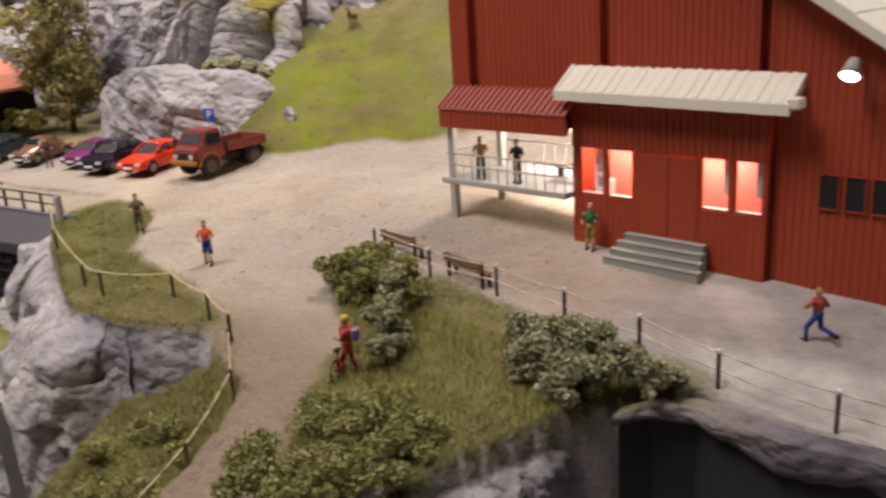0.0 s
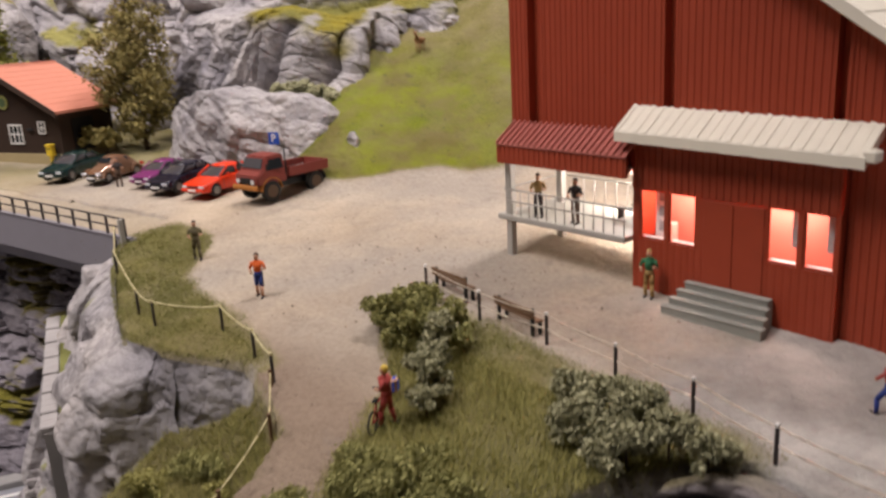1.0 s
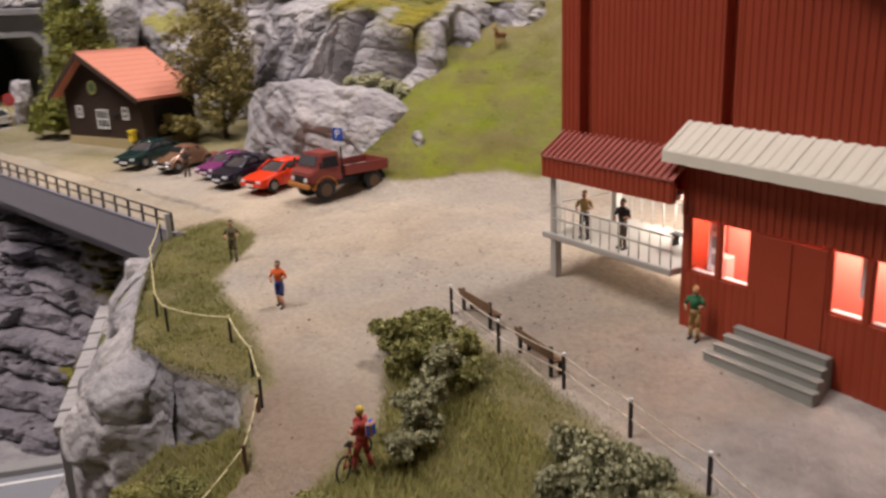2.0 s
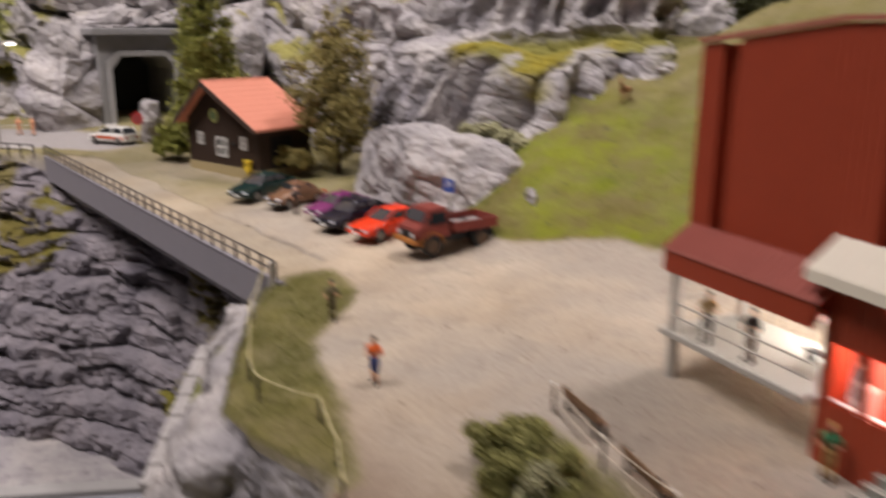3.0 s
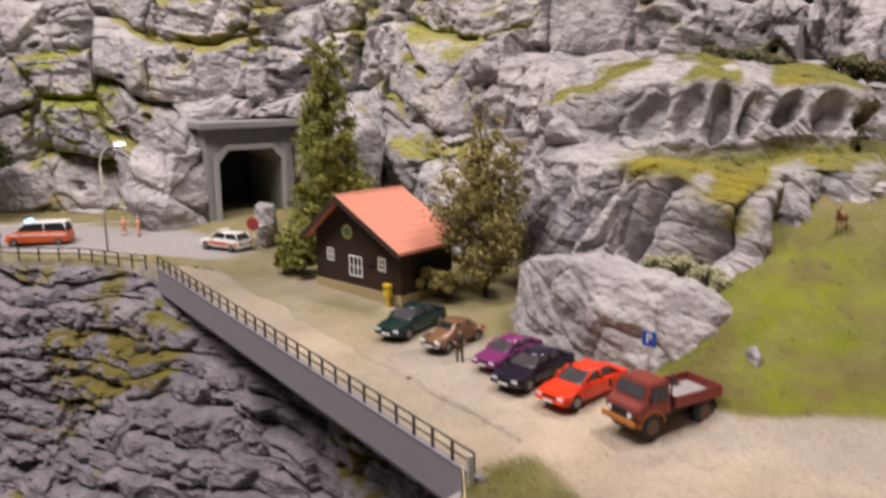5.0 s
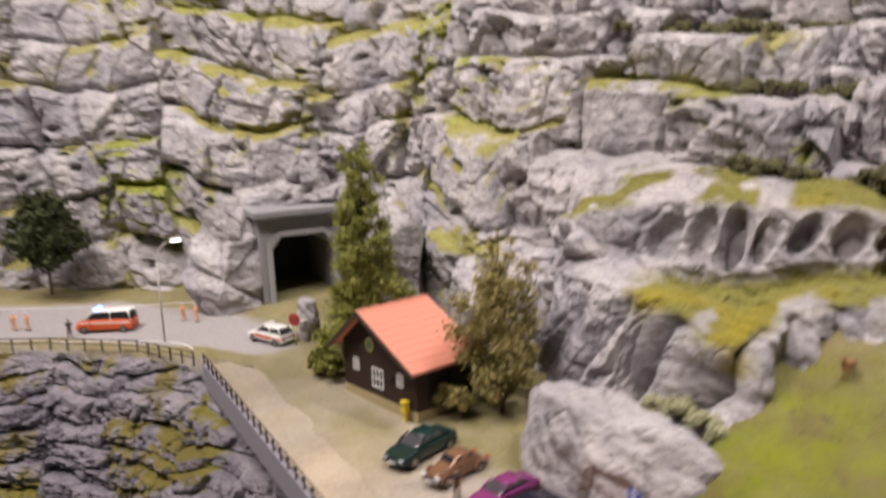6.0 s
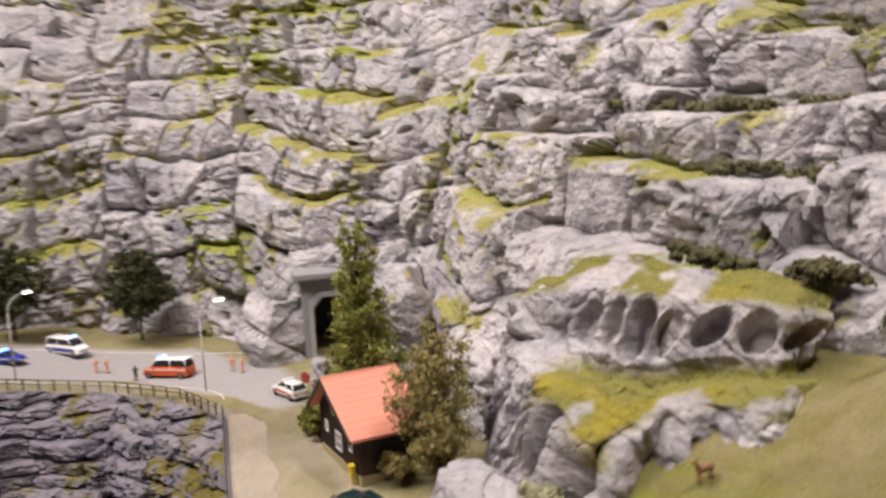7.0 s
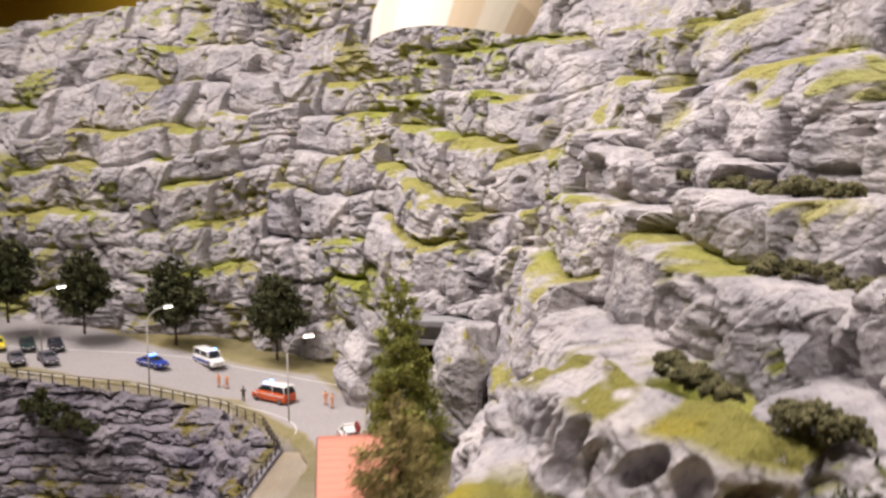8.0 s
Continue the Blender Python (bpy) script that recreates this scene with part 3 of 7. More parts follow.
FIG = {k: painted("figure_" + k, c, 0.7, 0.25, 500) for k, c in {
    "orange": (0.72, 0.13, 0.02), "blue": (0.025, 0.05, 0.25), "green": (0.03, 0.16, 0.07), "tan": (0.42, 0.27, 0.10), "brown": (0.10, 0.06, 0.04),
    "olive": (0.12, 0.10, 0.05), "dark": (0.04, 0.03, 0.03), "red": (0.40, 0.06, 0.05), "yellow": (0.72, 0.5, 0.08), "bright_blue": (0.03, 0.08, 0.50),
    "hivis": (0.76, 0.38, 0.22), "white": (0.65, 0.6, 0.55), "pink": (0.6, 0.22, 0.18)}.items()}
BARK = painted("bark", (0.07, 0.045, 0.03), 0.9, 0.35, 400)
WOOD = painted("bench_wood", (0.17, 0.095, 0.05), 0.7, 0.3, 400)
LEAF_DARK = leaf_material("dark_green_leaves", (0.045, 0.050, 0.022), (0.125, 0.128, 0.05))
LEAF_MID = leaf_material("green_leaves", (0.20, 0.21, 0.045), (0.40, 0.40, 0.10))
LEAF_BIRCH = leaf_material("yellowish_birch_leaves", (0.24, 0.20, 0.07), (0.48, 0.40, 0.15))
LEAF_GREY = leaf_material("grey_green_foam_leaves", (0.29, 0.285, 0.165), (0.62, 0.59, 0.37))
LEAF_OLIVE = leaf_material("olive_shrub_leaves", (0.25, 0.245, 0.085), (0.56, 0.53, 0.22))
GRASS_TUFT = leaf_material("grass_fibres", (0.19, 0.19, 0.055), (0.37, 0.35, 0.13))
GRASS_BANK = leaf_material("olive_bank_grass", (0.30, 0.28, 0.085), (0.60, 0.55, 0.22))
GRASS_LUSH = leaf_material("lush_grass_fibres", (0.11, 0.13, 0.014), (0.25, 0.26, 0.035))
WIRE = painted("pale_fence_rope", (0.62, 0.55, 0.30), 0.5, 0.1, 300)
STEEL_WIRE = painted("steel_wire", (0.70, 0.62, 0.50), 0.3, 0.1, 300, 0.5)
GREY_WOOD = painted("weathered_steps", (0.31, 0.31, 0.275), 0.8, 0.25, 300)
PLINTH = painted("yellowish_plinth", (0.36, 0.29, 0.15), 0.85, 0.2, 200)


def ground_at(x, y):
    a = np.array([x]), np.array([y])
    return float((level(*a) + hill(*a))[0])


def sits(x, y, turn=0.0, lift=0.0):
    """A pose on the ground."""
    return pose(x, y, ground_at(x, y) + lift, 0, 0, turn)


# ---------------------------------------------------------------- red hall with balcony and porch
def ribbed(bm, x0, x1, y, z0, z1, pitch=0.0030, depth=0.00032, tops=None):
    """Upright ribbed cladding facing -y; tops gives the upper edge's height at x."""
    n = max(2, int(round((x1 - x0) / pitch)))
    prof = []
    for k in range(n):
        a = x0 + (x1 - x0) * k / n
        w = (x1 - x0) / n
        prof += [(a, y), (a + 0.55 * w, y), (a + 0.62 * w, y + depth), (a + 0.93 * w, y + depth)]
    prof.append((x1, y))
    lo = [bm.verts.new((px, py, z0)) for px, py in prof]
    hi = [bm.verts.new((px, py, tops(px) if tops else z1)) for px, py in prof]
    for k in range(len(prof) - 1):
        bm.faces.new((lo[k], lo[k + 1], hi[k + 1], hi[k]))


def hall_top(x):
    """Upper edge of the hall's front."""
    if x < 0.062:
        return 0.129 + 0.125 * x
    if x < 0.105:
        return 0.1367
    return 0.1367 - 0.66 * (x - 0.105)


def build_hall():
    hall = thing("timber_hall", pose(0, 0, 0), "red ribbed hall with cream roofs, balcony and lit windows", "building")
    y = 0.003
    # front: strips of ribbed cladding with recessed channels between
    for a, b in ((0.0, 0.0105), (0.0195, 0.083), (0.089, 0.150), (0.155, 0.158), (0.158, 0.30)):
        bm = bmesh.new()
        ribbed(bm, a, b, y, 0.046 if a < 0.06 else 0.0605 if a < 0.158 else -0.02, 0.13, tops=hall_top)
        part("front_cladding", bm, RED, hall)
    for a, b in ((0.0105, 0.0195), (0.083, 0.089), (0.150, 0.155)):
        bm = bmesh.new()
        box(bm, a - 0.0004, b + 0.0004, y + 0.0042, y + 0.006, 0.046, hall_top(a) - 0.001)
        part("recessed_channel", bm, RED, hall)
        for e in (a, b):
            bm = bmesh.new()
            box(bm, e - 0.0005, e + 0.0005, y - 0.0002, y + 0.0045, 0.047, hall_top(e) - 0.0012)
            part("corner_trim", bm, RED, hall)
    # core behind the cladding, above the open arcade and down to the ground on the other side
    bm = bmesh.new()
    prof = [(0.0005, 0.046), (0.0005, hall_top(0.0) - 0.002), (0.062, 0.1347), (0.105, 0.1347), (0.30, hall_top(0.30) - 0.002), (0.30, 0.046)]
    a = [bm.verts.new((px, y + 0.0062, pz)) for px, pz in prof]
    b = [bm.verts.new((px, 0.135, pz)) for px, pz in prof]
    bm.faces.new(a)
    bm.faces.new(b[::-1])
    for k in range(len(prof)):
        bm.faces.new((a[k], b[k], b[(k + 1) % len(prof)], a[(k + 1) % len(prof)]))
    box(bm, 0.160, 0.30, 0.0092, 0.135, -0.03, 0.0459)
    box(bm, 0.075, 0.160, 0.035, 0.135, -0.03, 0.0459)
    part("core", bm, RED, hall)
    bm = bmesh.new()
    ribbed(bm, 0.003, 0.135, 0, 0.046, 0.1285)
    for v in bm.verts:
        v.co = Vector((v.co.y - 0.0004, 0.138 - v.co.x, v.co.z))
    part("side_cladding", bm, RED, hall)
    bm = bmesh.new()
    for p, q in (((-0.001, 0.1295), (0.062, 0.1372)), ((0.062, 0.1372), (0.106, 0.1376))):
        vs = box(bm, p[0], q[0], y - 0.0012, y + 0.0022, 0, 0.0016)
        for v in vs:
            u = (v.co.x - p[0]) / (q[0] - p[0])
            v.co.z += p[1] + u * (q[1] - p[1])
    part("parapet_cap", bm, DARK_RED, hall)
    # cream roof over the long slope
    for k in range(9):
        bm = bmesh.new()
        box(bm, 0.104 + k * 0.0115, 0.1167 + k * 0.0115, y - 0.010, 0.14, 0, 0.0055 - 0.0004 * (k % 2), 0.0006)
        for v in bm.verts:
            v.co.z += 0.1372 - 0.66 * (v.co.x - 0.104) + 0.0006 * math.sin(v.co.x * 550)
        part("roof_sheet", bm, CREAM, hall, "cream sheet roof")
    # ------- lean-to roof over the balcony
    n = 22
    for k in range(n):
        x0 = 0.001 + k * (0.0735 / n)
        x1 = x0 + 0.0735 / n
        bm = bmesh.new()
        prof = [(x0, 0.0007), (x0 + 0.0002, 0.0019), (x0 + 0.0009, 0.0019), (x0 + 0.0012, 0.0007), (x1, 0.0007), (x1, 0.0), (x0, 0.0)]
        a = [bm.verts.new((px, -0.0097, 0.0515 + pz)) for px, pz in prof]
        b = [bm.verts.new((px, y, 0.0600 + pz)) for px, pz in prof]
        bm.faces.new(a), bm.faces.new(b[::-1])
        for i in range(7):
            bm.faces.new((a[i], b[i], b[(i + 1) % 7], a[(i + 1) % 7]))
        part("lean_to_sheet", bm, DARK_RED, hall)
    bm = bmesh.new()
    ribbed(bm, 0.001, 0.0745, -0.0093, 0.0432, 0.0512)
    box(bm, 0.0012, 0.0743, -0.0086, -0.0074, 0.0434, 0.0508)
    part("fascia", bm, RED, hall)
    bm = bmesh.new()
    vs = box(bm, 0.0010, 0.0018, -0.0085, y, 0.0434, 0.0512)
    for v in vs:
        if v.co.z > 0.05 and v.co.y > 0:
            v.co.z += 0.0085
    part("fascia_end", bm, RED, hall)
    # ------- arcade: pillars, balcony slab, railing, pale floor and back wall
    for px, py in ((0.0035, -0.0035), (0.0055, 0.030), (0.066, 0.034)):
        bm = bmesh.new()
        box(bm, px - 0.0018, px + 0.0018, py - 0.0018, py + 0.0018, ground_at(px, py) - 0.003, 0.046, 0.0003)
        part("pillar", bm, PALE_METAL, hall, "pale grey square pillar")
    bm = bmesh.new()
    box(bm, -0.003, 0.0716, -0.0062, 0.038, 0.0150, 0.0178, 0.0004)
    part("balcony_slab", bm, PALE_METAL, hall)
    bm = bmesh.new()
    box(bm, 0.0005, 0.0716, -0.0075, 0.12, 0.0435, 0.0455)
    part("arcade_ceiling", bm, WHITE, hall)
    for py, pz in ((-0.0052, 0.0300), (-0.0052, 0.0245), (0.0365, 0.0300)):
        bm = bmesh.new()
        rod(bm, (0.003, py, pz), (0.0717, py, pz), 0.0004, 6)
        part("rail", bm, PALE_METAL, hall)
    bm = bmesh.new()
    rod(bm, (0.0005, -0.0052, 0.030), (0.0005, 0.036, 0.030), 0.0004, 6)
    part("rail", bm, PALE_METAL, hall)
    for k in range(13):
        bm = bmesh.new()
        rod(bm, (0.006 + k * 0.0054, -0.0052, 0.0178), (0.006 + k * 0.0054, -0.0052, 0.030), 0.0003, 5)
        part("baluster", bm, PALE_METAL, hall)
    for k in range(10):
        bm = bmesh.new()
        rod(bm, (0.008 + k * 0.0066, 0.0365, 0.0178), (0.008 + k * 0.0066, 0.0365, 0.030), 0.0003, 5)
        part("baluster", bm, PALE_METAL, hall)
    # ------- porch: front wall with window holes, door, steps, cream roof
    wx0, wx1, fy = 0.0722, 0.1575, -0.001
    holes = [(0.0755, 0.0878), (0.0893, 0.1018), (0.1312, 0.1432), (0.1447, 0.1562)]
    zlo, zhi = 0.0172, 0.0383
    for k, z in enumerate(((-0.016, zlo), (zhi, 0.062))):
        bm = bmesh.new()
        ribbed(bm, wx0, wx1, fy - (0.0006 if k else 0), z[0], z[1], depth=0.0004 if k else 0.0002)
        part("porch_wall", bm, RED, hall)
    edges = [wx0] + [v for h in holes for v in h] + [wx1]
    for k in range(0, len(edges), 2):
        bm = bmesh.new()
        box(bm, edges[k], edges[k + 1], fy, fy + 0.0012, zlo, zhi)
        part("wall_pier", bm, RED, hall)
    for a in (wx0, wx1 - 0.0012):
        bm = bmesh.new()
        box(bm, a, a + 0.0012, fy + 0.0013, 0.034, -0.016, 0.062)
        part("porch_side_wall", bm, RED, hall)
    bm = bmesh.new()
    box(bm, wx0 + 0.0014, wx1 - 0.0014, 0.0225, 0.0235, -0.016, 0.062)
    box(bm, wx0 + 0.0014, wx1 - 0.0014, fy + 0.0015, 0.0225, 0.0030, 0.0040)
    box(bm, 0.1035, 0.1045, fy + 0.0015, 0.0225, 0.004, 0.062)
    part("inner_wall", bm, painted("salmon_room_wall", (0.72, 0.30, 0.235), 0.8, 0.1, 80), hall, "salmon-pink inner wall")
    bm = bmesh.new()
    box(bm, 0.0765, 0.0835, 0.010, 0.0150, 0.004, 0.022, 0.0004)
    part("counter", bm, WHITE, hall, "white counter inside")
    bm = bmesh.new()
    box(bm, 0.0800, 0.0868, 0.0040, 0.0044, 0.0180, 0.0380)
    board = part("notice_board", bm, WHITE, hall, "white notice board behind the window")
    for z0 in (0.0205, 0.0268, 0.0330):
        bm = bmesh.new()
        box(bm, 0.0818, 0.0850, 0.0036, 0.0039, z0, z0 + 0.0042)
        part("notice", bm, CONCRETE, board)
    bm = bmesh.new()
    box(bm, 0.1388, 0.1432, 0.0030, 0.0036, 0.0235, 0.0395)
    box(bm, 0.1516, 0.1562, 0.0030, 0.0036, 0.0235, 0.0395)
    part("inner_window", bm, CONCRETE, hall)
    for a, b in holes:
        win = part("window", _frame_bm(a, b, zlo, zhi, fy + 0.0004, 0.0006, 0.0008), RED, hall)
        bm = bmesh.new()
        box(bm, a, b, fy + 0.0008, fy + 0.0010, zlo, zhi)
        pane = part("pane", bm, CLEAR, win)
        pane.visible_shadow = False
        # white sill; its paint stands for the lit lower edge of the frame
        bm = bmesh.new()
        box(bm, a + 0.0008, b - 0.0008, fy + 0.0012, fy + 0.0030, zlo - 0.0004, zlo + 0.0011)
        part("sill", bm, WHITE, win, "white sill for the lit lower edge of the frame")
    bm = bmesh.new()
    box(bm, 0.1052, 0.1302, fy - 0.0004, fy + 0.0002, 0.0035, 0.0372, 0.0001)
    door = part("door", bm, RED, hall, "plain red double door")
    bm = bmesh.new()
    box(bm, 0.11755, 0.11785, fy - 0.0008, fy - 0.0004, 0.0040, 0.0368)
    part("meeting_strip", bm, RED, door)
    # cream porch roof of lapped sheets
    n = 22
    for k in range(n):
        x0 = 0.0690 + k * 0.0980 / n
        x1 = x0 + 0.0980 / n + 0.0004
        bm = bmesh.new()
        box(bm, x0, x1, -0.0100, 0.0035, 0, 0.0042, 0.0002)
        box(bm, x0 + 0.0002, x0 + 0.0022, -0.0098, 0.0033, 0.00425, 0.0046, 0.00015)
        for v in bm.verts:
            v.co.z += 0.0582 + 0.0092 * (v.co.y + 0.010) / 0.0135 + 0.0001 * math.sin(v.co.x * 900) - 0.02 * (v.co.x - 0.069)
        part("roof_sheet", bm, CREAM, hall)
    bm = bmesh.new()
    box(bm, 0.166, 0.1705, -0.0098, -0.004, 0.0585, 0.0625, 0.0006)
    part("gutter_end", bm, CREAM, hall)
    # dark windows and lamp on the far part of the front
    for k in range(4):
        a = 0.1745 + k * 0.0088
        bm = bmesh.new()
        box(bm, a, a + 0.0066, y - 0.0005, y + 0.0001, 0.0228, 0.0348)
        dark = part("window", bm, BLACK, hall, "unlit black window")
        part("window_frame", _frame_bm(a - 0.0004, a + 0.007, 0.0224, 0.0352, y - 0.0009, 0.0007, 0.0005), RED, dark)
    bm = bmesh.new()
    rod(bm, (0.185, y, 0.0735), (0.185, -0.005, 0.0740), 0.0008, 8)
    rod(bm, (0.185, -0.004, 0.0748), (0.185, -0.0075, 0.0700), 0.0016, 12, 0.0034)
    lamp = part("wall_lamp", bm, PALE_METAL, hall, "grey metal wall lamp, lit")
    bm = bmesh.new()
    rod(bm, (0.185, -0.0073, 0.0702), (0.185, -0.0077, 0.0697), 0.0029, 12)
    part("bulb", bm, glow("lamp_white", (0.85, 0.93, 1.0), 14.0), lamp)
    return hall


def _frame_bm(a, b, z0, z1, y, d, w):
    """Four bars round an opening in the plane of y."""
    bm = bmesh.new()
    box(bm, a, b, y, y + d, z0, z0 + w)
    box(bm, a, b, y, y + d, z1 - w, z1)
    box(bm, a, a + w, y, y + d, z0 + w, z1 - w)
    box(bm, b - w, b, y, y + d, z0 + w, z1 - w)
    return bm


n_ = Nodes("window_glass", 0.03)
n_.b.inputs["Transmission Weight"].default_value = 1.0
n_.b.inputs["IOR"].default_value = 1.1
n_.colour((0.95, 0.95, 0.95))
CLEAR = n_.m
build_hall()


def room_lamp(name, x, y, z, power, size, colour):
    data = bpy.data.lights.new(name, "POINT")
    data.energy, data.shadow_soft_size, data.color = power, size, colour
    new(name, data).location = (x, y, z)


room_lamp("room_lamp", 0.090, 0.010, 0.043, 0.075, 0.003, (1.0, 0.70, 0.60))
room_lamp("room_lamp", 0.128, 0.010, 0.043, 0.09, 0.003, (1.0, 0.70, 0.60))
room_lamp("arcade_lamp", 0.045, 0.050, 0.038, 0.15, 0.004, (1.0, 0.93, 0.88))
room_lamp("arcade_lamp", 0.050, 0.090, 0.036, 0.14, 0.004, (1.0, 0.93, 0.88))

# arcade furniture behind the balcony
for k in range(4):
    gx, gy = 0.030 + 0.013 * k, 0.062 + 0.002 * k
    t = thing("arcade_table", sits(gx, gy, 8), "grey table in the lit arcade behind the balcony", "table", "arcade tables")
    bm = bmesh.new()
    box(bm, -0.005, 0.005, -0.003, 0.003, 0.0085, 0.0095, 0.0002)
    part("tabletop", bm, CONCRETE, t)
    for sx in (-0.004, 0.004):
        bm = bmesh.new()
        box(bm, sx - 0.0005, sx + 0.0005, -0.0025, 0.0025, 0, 0.0085)
        part("leg", bm, DARK_STEEL, t)

for bx, by in ((0.058, 0.020), (0.060, 0.029)):
    t = thing("balcony_bench", pose(bx, by, 0.0178, 0, 0, 0), "dark grey bench on the lit balcony", "bench", "balcony benches")
    for k in range(3):
        bm = bmesh.new()
        box(bm, -0.010, 0.010, -0.002 + 0.0014 * k, -0.0009 + 0.0014 * k, 0.0046, 0.0052, 0.0001)
        part("seat_slat", bm, DARK_STEEL, t)
    for sx in (-0.008, 0.008):
        bm = bmesh.new()
        box(bm, sx - 0.0004, sx + 0.0004, -0.0018, 0.0018, 0, 0.0046)
        part("leg", bm, DARK_STEEL, t)

# steps up to the porch door
steps = thing("porch_steps", pose(0.1175, -0.0012, ground_at(0.1175, -0.006)), "weathered grey-green wooden steps before the red door", "steps")
for k in range(4):
    bm = bmesh.new()
    w = 0.0175 + 0.0012 * (3 - k)
    box(bm, -w, w, -0.0036 * (4 - k), -0.0036 * (3 - k) + 0.0003, -0.002, 0.0025 * (k + 1), 0.0002)
    part("step", bm, GREY_WOOD, steps)
    for j in range(2):
        bm = bmesh.new()
        y0 = -0.0036 * (4 - k) - 0.0003 + j * 0.00185
        box(bm, -w - 0.0003, w + 0.0003, y0, y0 + 0.0016, 0.0025 * (k + 1) + 0.00005, 0.0025 * (k + 1) + 0.0006, 0.0001)
        part("tread_board", bm, GREY_WOOD, steps)


# ---------------------------------------------------------------- brown house
def build_house():
    house = thing("brown_house", pose(-0.4744, -0.0962, 0.0105, 0, 0, 26), "dark brown timber house with orange tiled roof", "house")
    w, d, ridge, rx = 0.049, 0.056, 0.0785, -0.012
    pitch = {1: 0.52, -1: 0.80}
    bm = bmesh.new()
    box(bm, -w - 0.0006, w + 0.0006, -0.0006, d, -0.006, 0.0088, 0.0003)
    part("plinth", bm, PLINTH, house, "yellowish masonry plinth")
    bm = bmesh.new()
    prof = [(-w, 0.0088), (w, 0.0088), (w, ridge - 0.002 - pitch[1] * (w - rx)), (rx, ridge - 0.002), (-w, ridge - 0.002 - pitch[-1] * (w + rx))]
    a = [bm.verts.new((px, 0, pz)) for px, pz in prof]
    b = [bm.verts.new((px, d, pz)) for px, pz in prof]
    bm.faces.new(a)
    bm.faces.new(b[::-1])
    for k in range(5):
        bm.faces.new((a[k], b[k], b[(k + 1) % 5], a[(k + 1) % 5]))
    part("wall", bm, BROWN_WOOD, house)
    for k in range(33):
        x = -w + 0.0015 + k * 0.003
        top = ridge - 0.002 - (pitch[1] * (x - rx) if x > rx else pitch[-1] * (rx - x))
        bm = bmesh.new()
        box(bm, x - 0.0004, x + 0.0004, -0.0005, 0, 0.0089, top - 0.0006)
        part("cover_strip", bm, BROWN_WOOD, house)
    for side in (1, -1):
        roof = part("roof", _roof_bm(side, rx, w + 0.008 - side * rx, d, ridge, pitch[side]), ORANGE_ROOF, house, "orange roof slope")
        for k in range(10):
            u = (k + 0.5) / 10 * (w + 0.008 - side * rx)
            zz = ridge + 0.0011 - pitch[side] * u
            bm = bmesh.new()
            box(bm, rx + side * u - 0.0002, rx + side * u + 0.0002, -0.0098, d + 0.0058, zz, zz + 0.00025)
            part("tile_course", bm, ORANGE_ROOF, roof)
    bm = bmesh.new()
    rod(bm, (rx, -0.0104, ridge + 0.0010), (rx, d + 0.0062, ridge + 0.0010), 0.0011, 8)
    part("ridge_tiles", bm, ORANGE_ROOF, house)
    for side in (1, -1):
        bm = bmesh.new()
        vs = box(bm, 0, w + 0.0085 - side * rx, -0.0108, -0.0098, -0.0042, 0.0002)
        for v in vs:
            v.co.z += ridge + 0.001 - pitch[side] * v.co.x
            v.co.x = rx + side * v.co.x
        bmesh.ops.recalc_face_normals(bm, faces=bm.faces[:])
        part("barge_board", bm, BROWN_WOOD, house)
    for cx, cz, ww, hh, nx, nz in ((-0.030, 0.030, 0.0075, 0.0095, 2, 2), (0.0, 0.0245, 0.0145, 0.0155, 3, 2), (0.030, 0.030, 0.0075, 0.0095, 2, 2)):
        bm = bmesh.new()
        box(bm, cx - ww / 2, cx + ww / 2, -0.0007, -0.0003, cz - hh / 2, cz + hh / 2)
        win = part("window", bm, GLASS, house)
        part("window_frame", _frame_bm(cx - ww / 2 - 0.0003, cx + ww / 2 + 0.0003, cz - hh / 2 - 0.0003, cz + hh / 2 + 0.0003, -0.0013, 0.0007, 0.0009), WHITE, win, "white frame")
        for k in range(1, nx):
            bm = bmesh.new()
            x = cx - ww / 2 + ww * k / nx
            box(bm, x - 0.0004, x + 0.0004, -0.0012, -0.0007, cz - hh / 2 + 0.0006, cz + hh / 2 - 0.0006)
            part("glazing_bar", bm, WHITE, win)
        for k in range(1, nz):
            bm = bmesh.new()
            z = cz - hh / 2 + hh * k / nz
            box(bm, cx - ww / 2 + 0.0006, cx + ww / 2 - 0.0006, -0.00115, -0.00075, z - 0.0004, z + 0.0004)
            part("glazing_bar", bm, WHITE, win)
    bm = bmesh.new()
    rod(bm, (-0.009, -0.0005, 0.0505), (-0.009, -0.0014, 0.0505), 0.0058, 24)
    sign = part("round_sign", bm, painted("sign_olive", (0.25, 0.25, 0.08), 0.6, 0.1), house, "round olive emblem on the gable")
    bm = bmesh.new()
    rod(bm, (-0.009, -0.0014, 0.0505), (-0.009, -0.0018, 0.0505), 0.0036, 20)
    part("sign_centre", bm, painted("sign_green", (0.07, 0.11, 0.05), 0.6, 0.1), sign)
    bm = bmesh.new()
    box(bm, 0.0135, 0.020, -0.0020, -0.0006, 0.0275, 0.0295, 0.0002)
    part("nameboard", bm, BLACK, house, "small dark board by the window")
    bm = bmesh.new()
    box(bm, w, w + 0.0006, 0.012, 0.034, 0.0090, 0.036)
    part("side_door", bm, BLACK, house)
    return house


